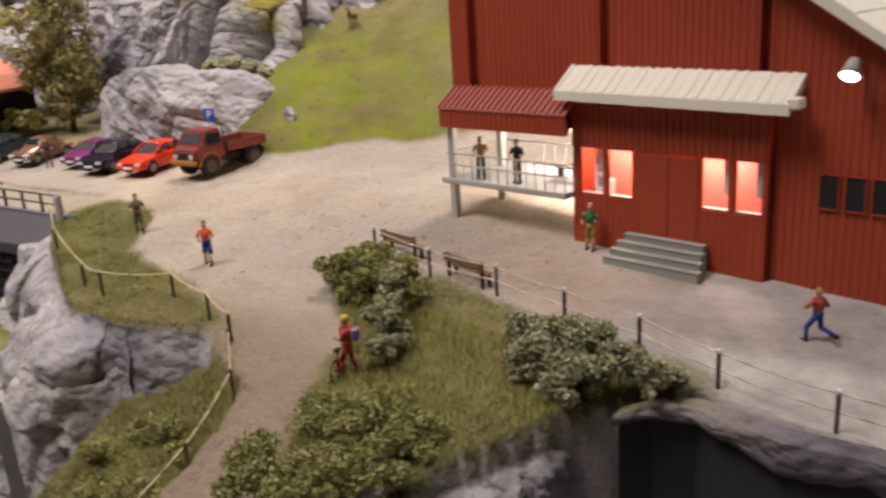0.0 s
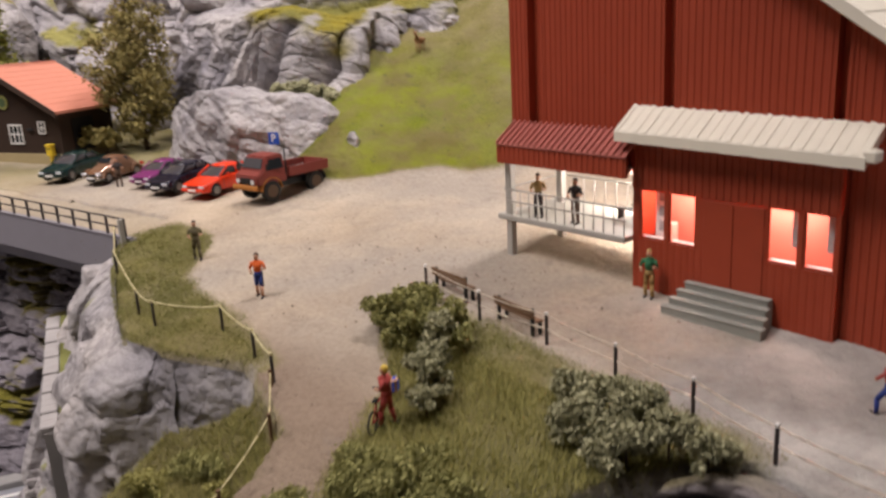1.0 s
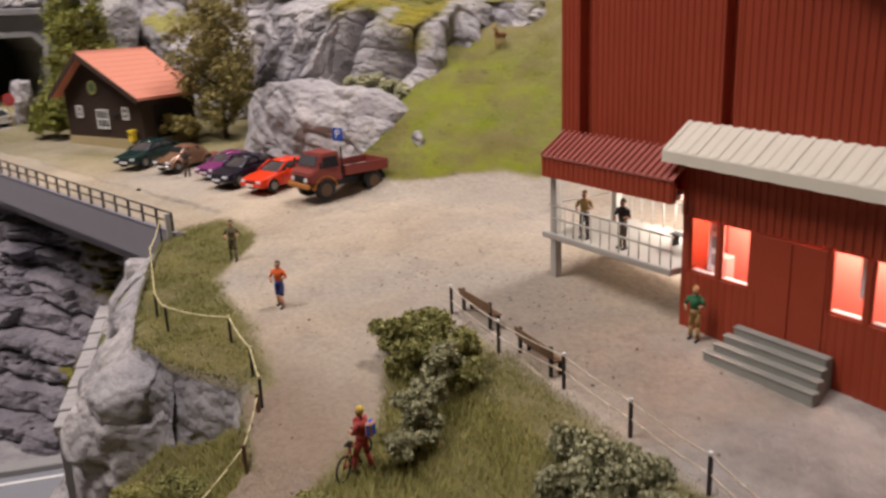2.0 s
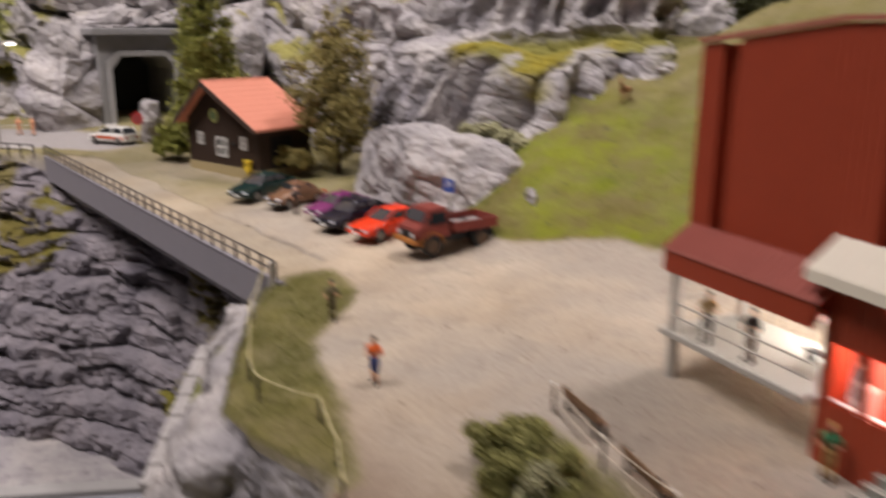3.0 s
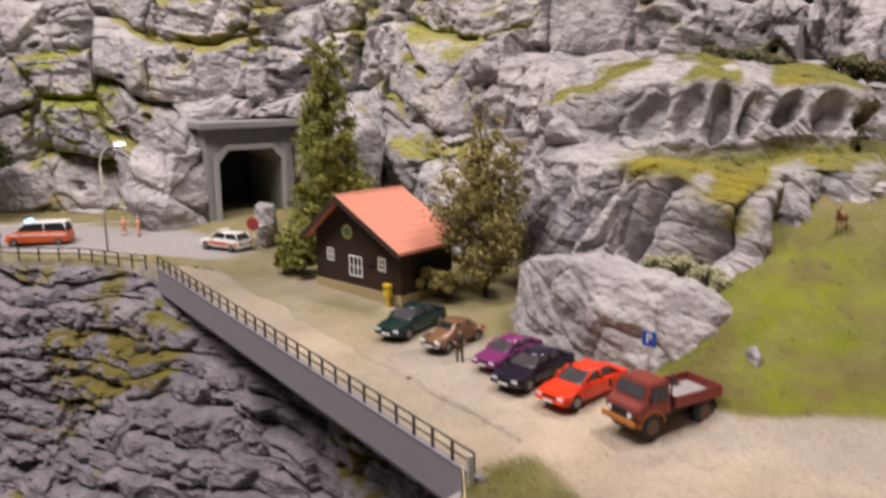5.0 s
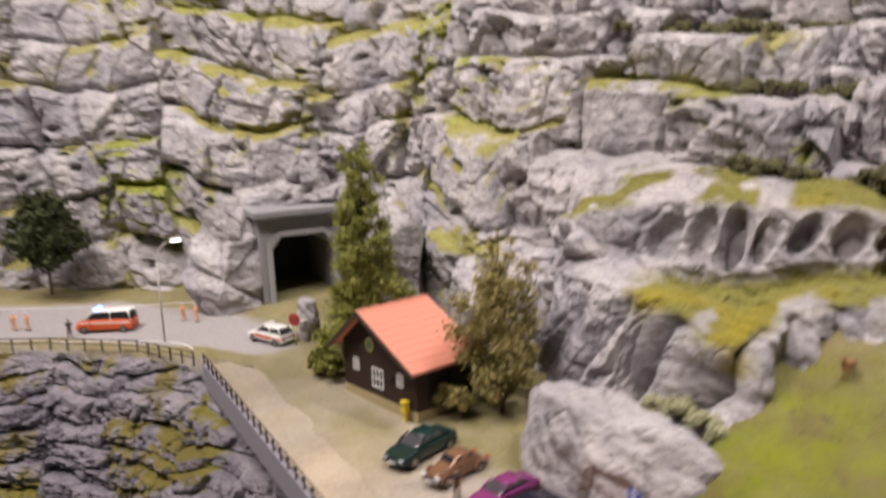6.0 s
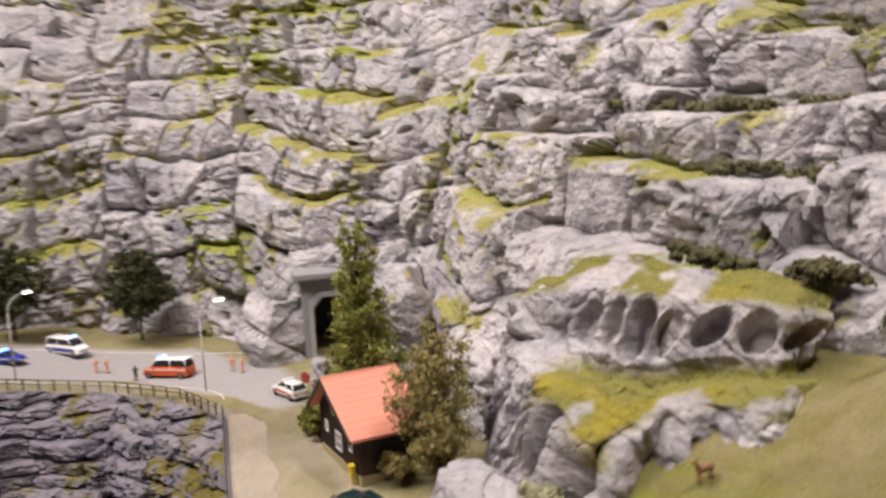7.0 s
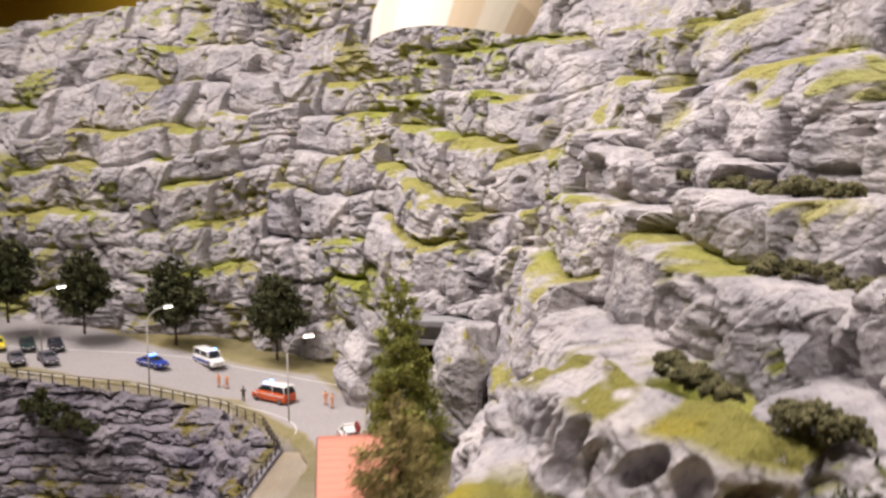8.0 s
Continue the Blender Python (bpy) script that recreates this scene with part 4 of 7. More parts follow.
def _roof_bm(side, rx, run, d, ridge, slope):
    bm = bmesh.new()
    vs = box(bm, 0, run, -0.010, d + 0.006, -0.0012, 0.0012)
    for v in vs:
        v.co.z += ridge - slope * v.co.x
        v.co.x = rx + side * v.co.x
    bmesh.ops.recalc_face_normals(bm, faces=bm.faces[:])
    return bm


build_house()

# yellow letter box before the house
letter = thing("letter_box", sits(-0.437, -0.083, 26), "yellow letter box on a post by the house", "letter box")
bm = bmesh.new()
box(bm, -0.0032, 0.0032, -0.0022, 0.0022, 0.008, 0.0165, 0.0006)
body = part("box", bm, YELLOW, letter)
bm = bmesh.new()
box(bm, -0.0035, 0.0035, -0.0026, 0.0025, 0.0162, 0.0175, 0.0004)
part("lid", bm, YELLOW, body)
bm = bmesh.new()
box(bm, -0.0022, 0.0022, -0.0025, -0.0021, 0.0138, 0.0144)
part("slot", bm, BLACK, body)
bm = bmesh.new()
box(bm, -0.0012, 0.0012, -0.001, 0.001, -0.001, 0.0082)
part("post", bm, YELLOW, letter)
# ---------------------------------------------------------------- bridge, railings and walls
RAIL_A, RAIL_B = (-0.1855, -0.1215), (-0.628, -0.2385)


def build_bridge():
    bridge = thing("road_bridge", pose(0, 0, 0), "car park bridge with blue-grey edge beam over the gorge", "bridge")
    a, b = Vector((*RAIL_A, level(np.array(RAIL_A[0]), np.array(RAIL_A[1])))), Vector((*RAIL_B, level(np.array(RAIL_B[0]), np.array(RAIL_B[1]))))
    u = (b - a).normalized()
    n = Vector((-u.y, u.x, 0)).normalized() * -1.0          # towards the car park

    def slab(name, t0, t1, s0, s1, lo, hi, mat, label=""):
        bm = bmesh.new()
        vs = [bm.verts.new(a + (b - a) * t + n * s + Vector((0, 0, z))) for t in (t0, t1) for s in (s0, s1) for z in (lo, hi)]
        for q in ((0, 1, 3, 2), (4, 6, 7, 5), (0, 4, 5, 1), (2, 3, 7, 6), (1, 5, 7, 3), (0, 2, 6, 4)):
            bm.faces.new([vs[i] for i in q])
        bmesh.ops.recalc_face_normals(bm, faces=bm.faces[:])
        return part(name, bm, mat, bridge, label)

    slab("edge_beam", -0.012, 1.0, 0.0, 0.004, -0.0205, 0.0012, BEAM_GREY, "smooth blue-grey edge beam")
    slab("main_girder", 0.0, 0.99, 0.010, 0.016, -0.032, -0.004, BEAM_GREY)
    deck = slab("deck", -0.006, 1.0, 0.0042, 0.085, -0.010, 0.0004, GROUND)
    bare = deck.data.attributes.new("mask", "FLOAT_COLOR", "POINT")
    bare.data.foreach_set("color", [0.15, 0.0, 0.0, 0.0] * len(deck.data.vertices))
    slab("kerb", -0.01, 1.0, -0.0004, 0.0026, 0.00125, 0.0022, BEAM_GREY)
    return bridge, a, b, n


BRIDGE, BA, BB, BN = build_bridge()


def railing(name, points, height, post_step, mat, label, bars=(1.0, 0.5), r=0.0005, lift=0.0, post_r=None, sag=0.0, bar_mat=None, group="", cap=None):
    """Posts along a line on the ground with bars or ropes between them."""
    rail = thing(name, pose(0, 0, 0), label, "railing", group)
    pts = [Vector(p) for p in points]
    posts = [pts[0]]
    for p, q in zip(pts, pts[1:]):
        k = max(1, int(round((q - p).length / post_step)))
        posts += [p.lerp(q, (i + 1) / k) for i in range(k)]
    pr = post_r or r * 1.3
    for p in posts:
        bm = bmesh.new()
        box(bm, p.x - pr, p.x + pr, p.y - pr, p.y + pr, p.z - 0.002 + lift, p.z + height, pr * 0.3)
        post = part("post", bm, mat, rail)
        if cap:
            bm = bmesh.new()
            box(bm, p.x - pr * 1.06, p.x + pr * 1.06, p.y - pr * 1.06, p.y + pr * 1.06, p.z + height - 0.0007, p.z + height + 0.0005, pr * 0.3)
            part("post_cap", bm, cap, post, "white post tip")
    for h in bars:
        for p, q in zip(posts, posts[1:]):
            bm = bmesh.new()
            last = p + Vector((0, 0, height * h))
            for i in range(1, 5 if sag else 2):
                v = i / (4 if sag else 1)
                now = p.lerp(q, v) + Vector((0, 0, height * h - sag * 4 * v * (1 - v)))
                rod(bm, last, now, r, 5)
                last = now
            part("rope" if sag else "bar", bm, bar_mat or mat, rail)
    return rail


off = Vector((0, 0, 0.0010))
railing("bridge_railing", [BA + BN * 0.001 + off, BB + BN * 0.001 + off], 0.0115, 0.0162, DARK_STEEL, "dark steel railing along the bridge edge", (1.0, 0.55), 0.00055)
bm = bmesh.new()
box(bm, -0.0013, 0.0013, -0.0013, 0.0013, -0.012, 0.0135, 0.0003)
tagged(part("end_post", bm, PALE_METAL), "thick grey end post of the bridge railing", "post").location = BA + Vector((0.003, -0.002, 0))


def on_ground(pts):
    return [(x, y, ground_at(x, y)) for x, y in pts]


railing("road_railing", on_ground([(-0.640, -0.2475), (-0.705, -0.305), (-0.748, -0.395), (-0.744, -0.52), (-0.716, -0.617), (-0.698, -0.72), (-0.68, -0.95)]), 0.0115, 0.0185, DARK_STEEL,
        "dark steel railing along the road above the gorge", (1.0, 0.55), 0.0006)
railing("rope_fence", on_ground([(-0.178, -0.129), (-0.136, -0.1445), (-0.0745, -0.158), (-0.056, -0.1585), (-0.0275, -0.1415), (0.0045, -0.1445), (0.028, -0.150)]), 0.0112, 0.05, DARK_STEEL,
        "thin posts with pale rope round the grass", (0.97,), 0.00035, 0, 0.0005, 0.0012, WIRE, cap=WIRE)
railing("path_fence", [(0.030, -0.152, -0.016), (0.049, -0.164, -0.022), (0.062, -0.190, -0.033), (0.070, -0.23, -0.047)], 0.0105, 0.05, WOOD, "low rope fence beside the path", (0.9,), 0.0003, 0, 0.0006, 0.001, WIRE)
railing("square_fence", on_ground([(0.0075, -0.0612), (0.0465, -0.0662), (0.0815, -0.0652), (0.116, -0.0690), (0.148, -0.0722), (0.179, -0.0798), (0.2137, -0.0825), (0.25, -0.0775), (0.29, -0.074)]), 0.0122, 0.06, DARK_STEEL,
        "dark posts with sagging wires along the square", (0.95, 0.5), 0.00026, 0, 0.00052, 0.0007, STEEL_WIRE, cap=WHITE)

VOID_SHADE = painted("void_shade_grey", (0.032, 0.032, 0.036), 0.8, 0.4, 40)
# concrete edge over the dark underpass
EDGE_LINE = [(0.1625, -0.1085), (0.168, -0.0990), (0.178, -0.0915), (0.203, -0.0915), (0.2254, -0.087), (0.26, -0.082), (0.60, -0.063)]


def build_rim(nu=260, nv=16):
    """A broken stone edge, thicker towards the open side, with an uneven lower line."""
    p = np.array(EDGE_LINE)
    run = np.concatenate([[0], np.cumsum(np.hypot(*np.diff(p, axis=0).T))])
    s_ = np.linspace(0, run[-1], nu)
    x, y = np.interp(s_, run, p[:, 0]), np.interp(s_, run, p[:, 1])
    S, V = np.meshgrid(s_, np.linspace(0, 1, nv), indexing="ij")
    tall = (0.006 + 0.010 * sm(0.0, 0.07, S)) * (1 + 0.35 * fbm(S * 60, 0 * S, 0 * S, 3, 91))
    out = 0.0030 * np.sin(np.pi * np.clip(V * 1.2, 0, 1)) + 0.0022 * fbm(S * 90, V * 2.5, 0 * S, 4, 92) * sm(0, 0.15, V) - 0.006 * sm(0.8, 1.0, V)
    z = level(x, y)[:, None] + 0.0006 - tall * V
    co = np.stack([x[:, None] + 0 * V, y[:, None] - out + 0.0035 * sm(0.12, 0.0, V), z], -1)
    m = np.zeros((nu, nv, 4))
    m[..., 0] = 0.7 * sm(0.25, 0.05, V + 0.2 * fbm(S * 50, V * 2, 0 * S, 3, 93)) * sm(0.05, 0.0, S)
    return tagged(sheet("square_edge", co.reshape(-1, 3), nu, nv, EDGE_ROCK, m.reshape(-1, 4), smooth=False), "broken stone edge of the square above the underpass", "wall", kind="structure")


EDGE_ROCK = rock_material("stained_edge_stone", (0.55, 0.52, 0.52), (0.20, 0.18, 0.05), (0.22, 0.19, 0.08))
build_rim()
# near-black sheets before the drop stand for the unlit void below
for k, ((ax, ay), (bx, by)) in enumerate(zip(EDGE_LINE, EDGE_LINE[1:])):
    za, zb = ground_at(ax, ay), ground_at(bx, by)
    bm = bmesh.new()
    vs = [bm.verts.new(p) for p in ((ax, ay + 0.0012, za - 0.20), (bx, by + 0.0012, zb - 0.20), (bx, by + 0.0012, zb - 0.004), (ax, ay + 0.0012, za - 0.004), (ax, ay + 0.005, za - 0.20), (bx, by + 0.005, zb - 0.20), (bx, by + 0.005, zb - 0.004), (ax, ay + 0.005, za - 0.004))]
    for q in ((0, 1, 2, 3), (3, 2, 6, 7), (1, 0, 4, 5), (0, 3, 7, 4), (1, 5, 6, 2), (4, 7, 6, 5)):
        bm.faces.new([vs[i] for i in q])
    tagged(part("void_shade_sheet", bm, VOID_SHADE), "near-black sheet for the unlit void below the square", "wall", kind="structure")

CAP_STONE = painted("weathered_cap_stone", (0.34, 0.32, 0.31), 0.9, 0.45, 90)
# retaining wall with a grass top, low in the gorge
wall = thing("retaining_wall", pose(-0.159, -0.167, 0, 0, 0, -17.2), "pale block retaining wall with a grass strip on top", "wall", kind="structure")
bm = bmesh.new()
box(bm, -0.075, 0.085, -0.012, 0.02, -0.20, -0.052)
part("wall_core", bm, CONCRETE, wall)
for k in range(20):
    bm = bmesh.new()
    box(bm, -0.075 + k * 0.008, -0.0675 + k * 0.008, -0.0135, -0.0060, -0.054, -0.0495 + 0.0004 * (k % 3), 0.0005)
    part("cap_stone", bm, CAP_STONE, wall)
bm = bmesh.new()
box(bm, -0.075, 0.085, -0.0058, 0.02, -0.0519, -0.0500)
part("turf", bm, painted("mossy_turf", (0.17, 0.175, 0.05), 0.95, 0.55, 120), wall)
# road at the bottom
VALLEY = pose(-0.3255, -0.1975, 0, 0, 0, -17)
for nm, args, mat, lab, cat in (("valley_road", (-0.0103, 0.26, -0.45, 0.12, -0.1985, -0.1965), painted("valley_asphalt", (0.27, 0.275, 0.30), 0.8, 0.15, 90), "grey road at the bottom of the gorge", "road"),
                                ("valley_road_line", (-0.0018, 0.0018, -0.45, 0.12, -0.1964, -0.1960), WHITE, "white edge line of the valley road", "road marking"),
                                ("valley_kerb", (-0.0240, -0.0105, -0.45, 0.12, -0.200, -0.1915), CONCRETE, "grey concrete kerb of the valley road", "kerb")):
    bm = bmesh.new()
    box(bm, *args, 0.0008 if nm == "valley_kerb" else 0.0)
    ob = tagged(part(nm, bm, mat), lab, cat, kind="structure")
    ob.matrix_world = VALLEY

# ---------------------------------------------------------------- tunnel mouth
PORTAL_TURN = math.degrees(math.atan2(-0.0915 + 0.162, -0.823 + 0.8087)) - 90


PORTAL_GREY = painted("weathered_portal_concrete", (0.25, 0.245, 0.245), 0.9, 0.4, 60)


def build_portal():
    t = thing("tunnel_portal", pose(-0.8087, -0.162, 0.022, 0, 0, PORTAL_TURN), "grey concrete road tunnel portal in the rock", "tunnel portal", kind="structure")
    w, h = 0.072, 0.078                                     # opening, along local y and z
    bm = bmesh.new()
    box(bm, -0.10, 0.004, -0.014, 0.0, -0.01, h + 0.024, 0.0008)
    part("jamb", bm, PORTAL_GREY, t)
    bm = bmesh.new()
    box(bm, -0.10, 0.004, w, w + 0.016, -0.01, h + 0.024, 0.0008)
    part("jamb", bm, PORTAL_GREY, t)
    bm = bmesh.new()
    box(bm, -0.10, 0.0035, 0.0, w, h, h + 0.024, 0.0008)
    part("lintel", bm, PORTAL_GREY, t)
    for y0, sgn in ((0.0, 1), (w, -1)):
        bm = bmesh.new()
        vs = [bm.verts.new(p) for p in ((-0.10, y0, h - 0.016), (-0.10, y0, h), (-0.10, y0 + sgn * 0.013, h), (0.0036, y0, h - 0.016), (0.0036, y0, h), (0.0036, y0 + sgn * 0.013, h))]
        for q in ((0, 1, 2), (3, 5, 4), (0, 3, 4, 1), (1, 4, 5, 2), (2, 5, 3, 0)):
            bm.faces.new([vs[i] for i in q])
        bmesh.ops.recalc_face_normals(bm, faces=bm.faces[:])
        part("corner_haunch", bm, PORTAL_GREY, t)
    bm = bmesh.new()
    box(bm, 0.0042, 0.0075, -0.006, 0.0, -0.005, h - 0.012, 0.0006)
    box(bm, 0.0042, 0.0075, w, w + 0.006, -0.005, h - 0.012, 0.0006)
    box(bm, 0.0042, 0.0075, 0.010, w - 0.010, h, h + 0.006, 0.0006)
    for y0, y1 in ((-0.006, 0.010), (w + 0.006, w - 0.010)):
        vs = [bm.verts.new((x, y, z)) for x in (0.0042, 0.0075) for y, z in ((y0, h - 0.012), (y0, h - 0.005), (y1, h + 0.006), (y1, h), (y0 * 0.0 + (0.0 if y0 < 0 else w), h - 0.012))]
        bm.faces.new(vs[:5][::-1]), bm.faces.new(vs[5:])
        for k in range(5):
            bm.faces.new((vs[k], vs[(k + 1) % 5], vs[5 + (k + 1) % 5], vs[5 + k]))
    bmesh.ops.recalc_face_normals(bm, faces=bm.faces[:])
    part("surround", bm, painted("pale_concrete", (0.33, 0.325, 0.32), 0.85, 0.3, 90), t, "paler concrete surround")
    bm = bmesh.new()
    box(bm, -0.06, 0.016, -0.022, w + 0.024, h + 0.024, h + 0.032, 0.001)
    part("cornice", bm, PORTAL_GREY, t, "projecting concrete slab")
    # added black plate closes the bore; its colour stands for the darkness inside
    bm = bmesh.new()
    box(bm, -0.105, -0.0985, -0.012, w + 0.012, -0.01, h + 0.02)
    part("bore_shade_plate", bm, BLACK, t)
    return t


build_portal()


def lamp_post(x, y, turn, reach, label="grey street lamp with a curved arm, lit"):
    lamp = thing("street_lamp", sits(x, y, turn), label, "street lamp", "street lamps along the road")
    bm = bmesh.new()
    rod(bm, (0, 0, -0.003), (0, 0, 0.085), 0.0011, 8, 0.0008)
    part("pole", bm, PALE_METAL, lamp)
    bm = bmesh.new()
    last = Vector((0, 0, 0.085))
    for k in range(1, 9):
        a = k / 8 * math.pi / 2
        now = Vector((0.7 * reach * (1 - math.cos(a)), 0, 0.085 + 0.018 * math.sin(a)))
        rod(bm, last, now, 0.0008, 6)
        last = now
    rod(bm, last, (0.85 * reach, 0, 0.1035), 0.0008, 6)
    part("arm", bm, PALE_METAL, lamp)
    bm = bmesh.new()
    box(bm, 0.78 * reach, 0.78 * reach + 0.013, -0.0022, 0.0022, 0.1032, 0.1058, 0.0006)
    head = part("lamp_head", bm, LAMP_SHELL, lamp, "pale lamp head")
    bm = bmesh.new()
    box(bm, 0.80 * reach, 0.80 * reach + 0.0118, -0.0018, 0.0018, 0.1022, 0.1031)
    part("lamp_glass", bm, LAMP_GLOW, head)


LAMP_SHELL = painted("pale_lamp_shell", (0.75, 0.73, 0.68), 0.4, 0.05, 100)
LAMP_GLOW = glow("lamp_glow", (1.0, 0.95, 0.88), 9.0)
lamp_post(-0.7220, -0.2800, 135, 0.026)
lamp_post(-0.7700, -0.5230, 165, 0.036)
lamp_post(-0.7720, -0.7100, 165, 0.036)


# ---------------------------------------------------------------- vehicles
def loft_body(bm, stations):
    """Closed hull over stations of x, half width, bottom, waist and top height, and top half width."""
    rings = []
    for x, w, zb, zw, zt, wt in stations:
        pts = [(-w * 0.93, zb), (-w, zb + 0.12), (-w, zw), (-wt, zt), (wt, zt), (w, zw), (w, zb + 0.12), (w * 0.93, zb)]
        rings.append([bm.verts.new((x * K, y * K, z * K)) for y, z in pts])
    for a, b in zip(rings, rings[1:]):
        for k in range(8):
            bm.faces.new((a[k], a[(k + 1) % 8], b[(k + 1) % 8], b[k]))
    bm.faces.new(rings[0][::-1])
    bm.faces.new(rings[-1])
    bmesh.ops.recalc_face_normals(bm, faces=bm.faces[:])
    bmesh.ops.bevel(bm, geom=bm.edges[:], offset=0.05 * K, segments=1, affect="EDGES", clamp_overlap=True)


SHAPES = {
    "sedan": dict(L=4.5, W=1.72, body=((0.0, 0.72, 0.32, 0.55, 0.66, 0.66), (0.12, 0.82, 0.24, 0.62, 0.74, 0.72), (1.15, 0.86, 0.22, 0.80, 0.92, 0.76), (1.5, 0.86, 0.22, 0.84, 0.95, 0.78), (3.6, 0.86, 0.22, 0.86, 0.98, 0.78), (4.38, 0.82, 0.26, 0.82, 0.95, 0.72), (4.5, 0.74, 0.34, 0.66, 0.86, 0.66)),
                  cabin=((1.20, 0.76, 0.93), (1.95, 0.60, 1.37), (3.05, 0.60, 1.38), (3.85, 0.70, 0.98))),
    "roundback": dict(L=4.07, W=1.50, body=((0.0, 0.34, 0.40, 0.48, 0.54, 0.26), (0.3, 0.54, 0.28, 0.62, 0.80, 0.36), (0.9, 0.66, 0.26, 0.76, 1.00, 0.46), (1.25, 0.72, 0.24, 0.84, 1.07, 0.54), (1.6, 0.74, 0.24, 0.95, 1.42, 0.54),
                                             (2.3, 0.74, 0.24, 1.00, 1.54, 0.54), (2.9, 0.72, 0.24, 0.95, 1.40, 0.50), (3.5, 0.64, 0.28, 0.80, 1.04, 0.42), (4.0, 0.42, 0.38, 0.52, 0.60, 0.28)),
                   cabin=((1.22, 0.60, 0.97), (1.65, 0.52, 1.40), (2.5, 0.52, 1.48), (3.1, 0.50, 1.28), (3.75, 0.42, 0.80))),
    "estate": dict(L=4.5, W=1.75, body=((0.0, 0.74, 0.32, 0.58, 0.70, 0.66), (0.12, 0.84, 0.26, 0.66, 0.80, 0.72), (1.05, 0.87, 0.24, 0.86, 0.98, 0.78), (1.4, 0.87, 0.24, 0.90, 1.00, 0.80), (4.3, 0.86, 0.26, 0.90, 1.02, 0.80), (4.5, 0.78, 0.34, 0.74, 0.96, 0.74)),
                   cabin=((1.12, 0.78, 0.98), (1.8, 0.64, 1.50), (4.0, 0.64, 1.52), (4.42, 0.74, 1.02))),
    "van": dict(L=5.4, W=1.95, body=((0.0, 0.84, 0.34, 0.62, 0.80, 0.78), (0.15, 0.94, 0.26, 0.74, 0.98, 0.82), (0.9, 0.97, 0.24, 0.92, 1.18, 0.88), (1.2, 0.97, 0.24, 1.0, 1.24, 0.92), (5.25, 0.97, 0.26, 1.0, 1.24, 0.92), (5.4, 0.92, 0.34, 0.9, 1.2, 0.88)),
                cabin=((0.95, 0.90, 1.20), (1.65, 0.80, 2.05), (5.1, 0.80, 2.10), (5.32, 0.90, 1.22))),
}


def wheel(parent, x, y, r, width, mat=RIM):
    bm = bmesh.new()
    rod(bm, (x * K, (y - width / 2) * K, r * K), (x * K, (y + width / 2) * K, r * K), r * K, 16)
    tyre = part("wheel", bm, RUBBER, parent)
    side = 1 if y > 0 else -1
    bm = bmesh.new()
    rod(bm, (x * K, (y + side * width / 2) * K, r * K), (x * K, (y + side * (width / 2 + 0.03)) * K, r * K), r * 0.62 * K, 12)
    part("rim", bm, mat, tyre)


def rounded(bm, cuts, times, factor=0.5):
    """Softens a cast body."""
    bmesh.ops.subdivide_edges(bm, edges=bm.edges[:], cuts=cuts, use_grid_fill=True)
    for _ in range(times):
        bmesh.ops.smooth_vert(bm, verts=bm.verts[:], factor=factor, use_axis_x=True, use_axis_y=True, use_axis_z=True)


def glasshouse(top, shape, spec, paint, glass, roof_paint):
    """Windows all round and the roof over them."""
    cab = spec["cabin"]
    lower = spec["W"] / 2 * 0.88
    bm = bmesh.new()
    rings = []
    for x, w, z in cab:
        low = 0.9 if shape != "van" else 1.15
        edge = x in (cab[0][0], cab[-1][0])
        rings.append([bm.verts.new(p) for p in ((x * K, -lower * K, low * K), (x * K, -w * K, max(z, low + 0.02) * K), (x * K, w * K, max(z, low + 0.02) * K), (x * K, lower * K, low * K))])
    for a, b in zip(rings, rings[1:]):
        for k in range(4):
            bm.faces.new((a[k], a[(k + 1) % 4], b[(k + 1) % 4], b[k]))
    bm.faces.new(rings[0][::-1]), bm.faces.new(rings[-1])
    bmesh.ops.recalc_face_normals(bm, faces=bm.faces[:])
    rounded(bm, 2, 4 if shape == "roundback" else 2)
    part("glasshouse", bm, glass, top, smooth=True)
    bm = bmesh.new()
    inner = cab[1:-1]
    grid = []
    for i, (x, w, z) in enumerate(inner):
        dx = (-0.10 if i == 0 else 0.12 if i == len(inner) - 1 else 0)
        zz = z + 0.05
        grid.append([bm.verts.new(p) for p in (((x + dx) * K, -(w + 0.06) * K, (zz - 0.10) * K), (x * K, -w * 0.8 * K, zz * K), (x * K, w * 0.8 * K, zz * K), ((x + dx) * K, (w + 0.06) * K, (zz - 0.10) * K))])
    for a, b in zip(grid, grid[1:]):
        for k in range(3):
            bm.faces.new((a[k], a[k + 1], b[k + 1], b[k]))
    ends = [grid[0], grid[-1]]
    for e in ends:
        bm.faces.new(e)
    bmesh.ops.recalc_face_normals(bm, faces=bm.faces[:])
    if shape != "van":
        rounded(bm, 2, 2)
    part("roof", bm, roof_paint or paint, top, smooth=True)


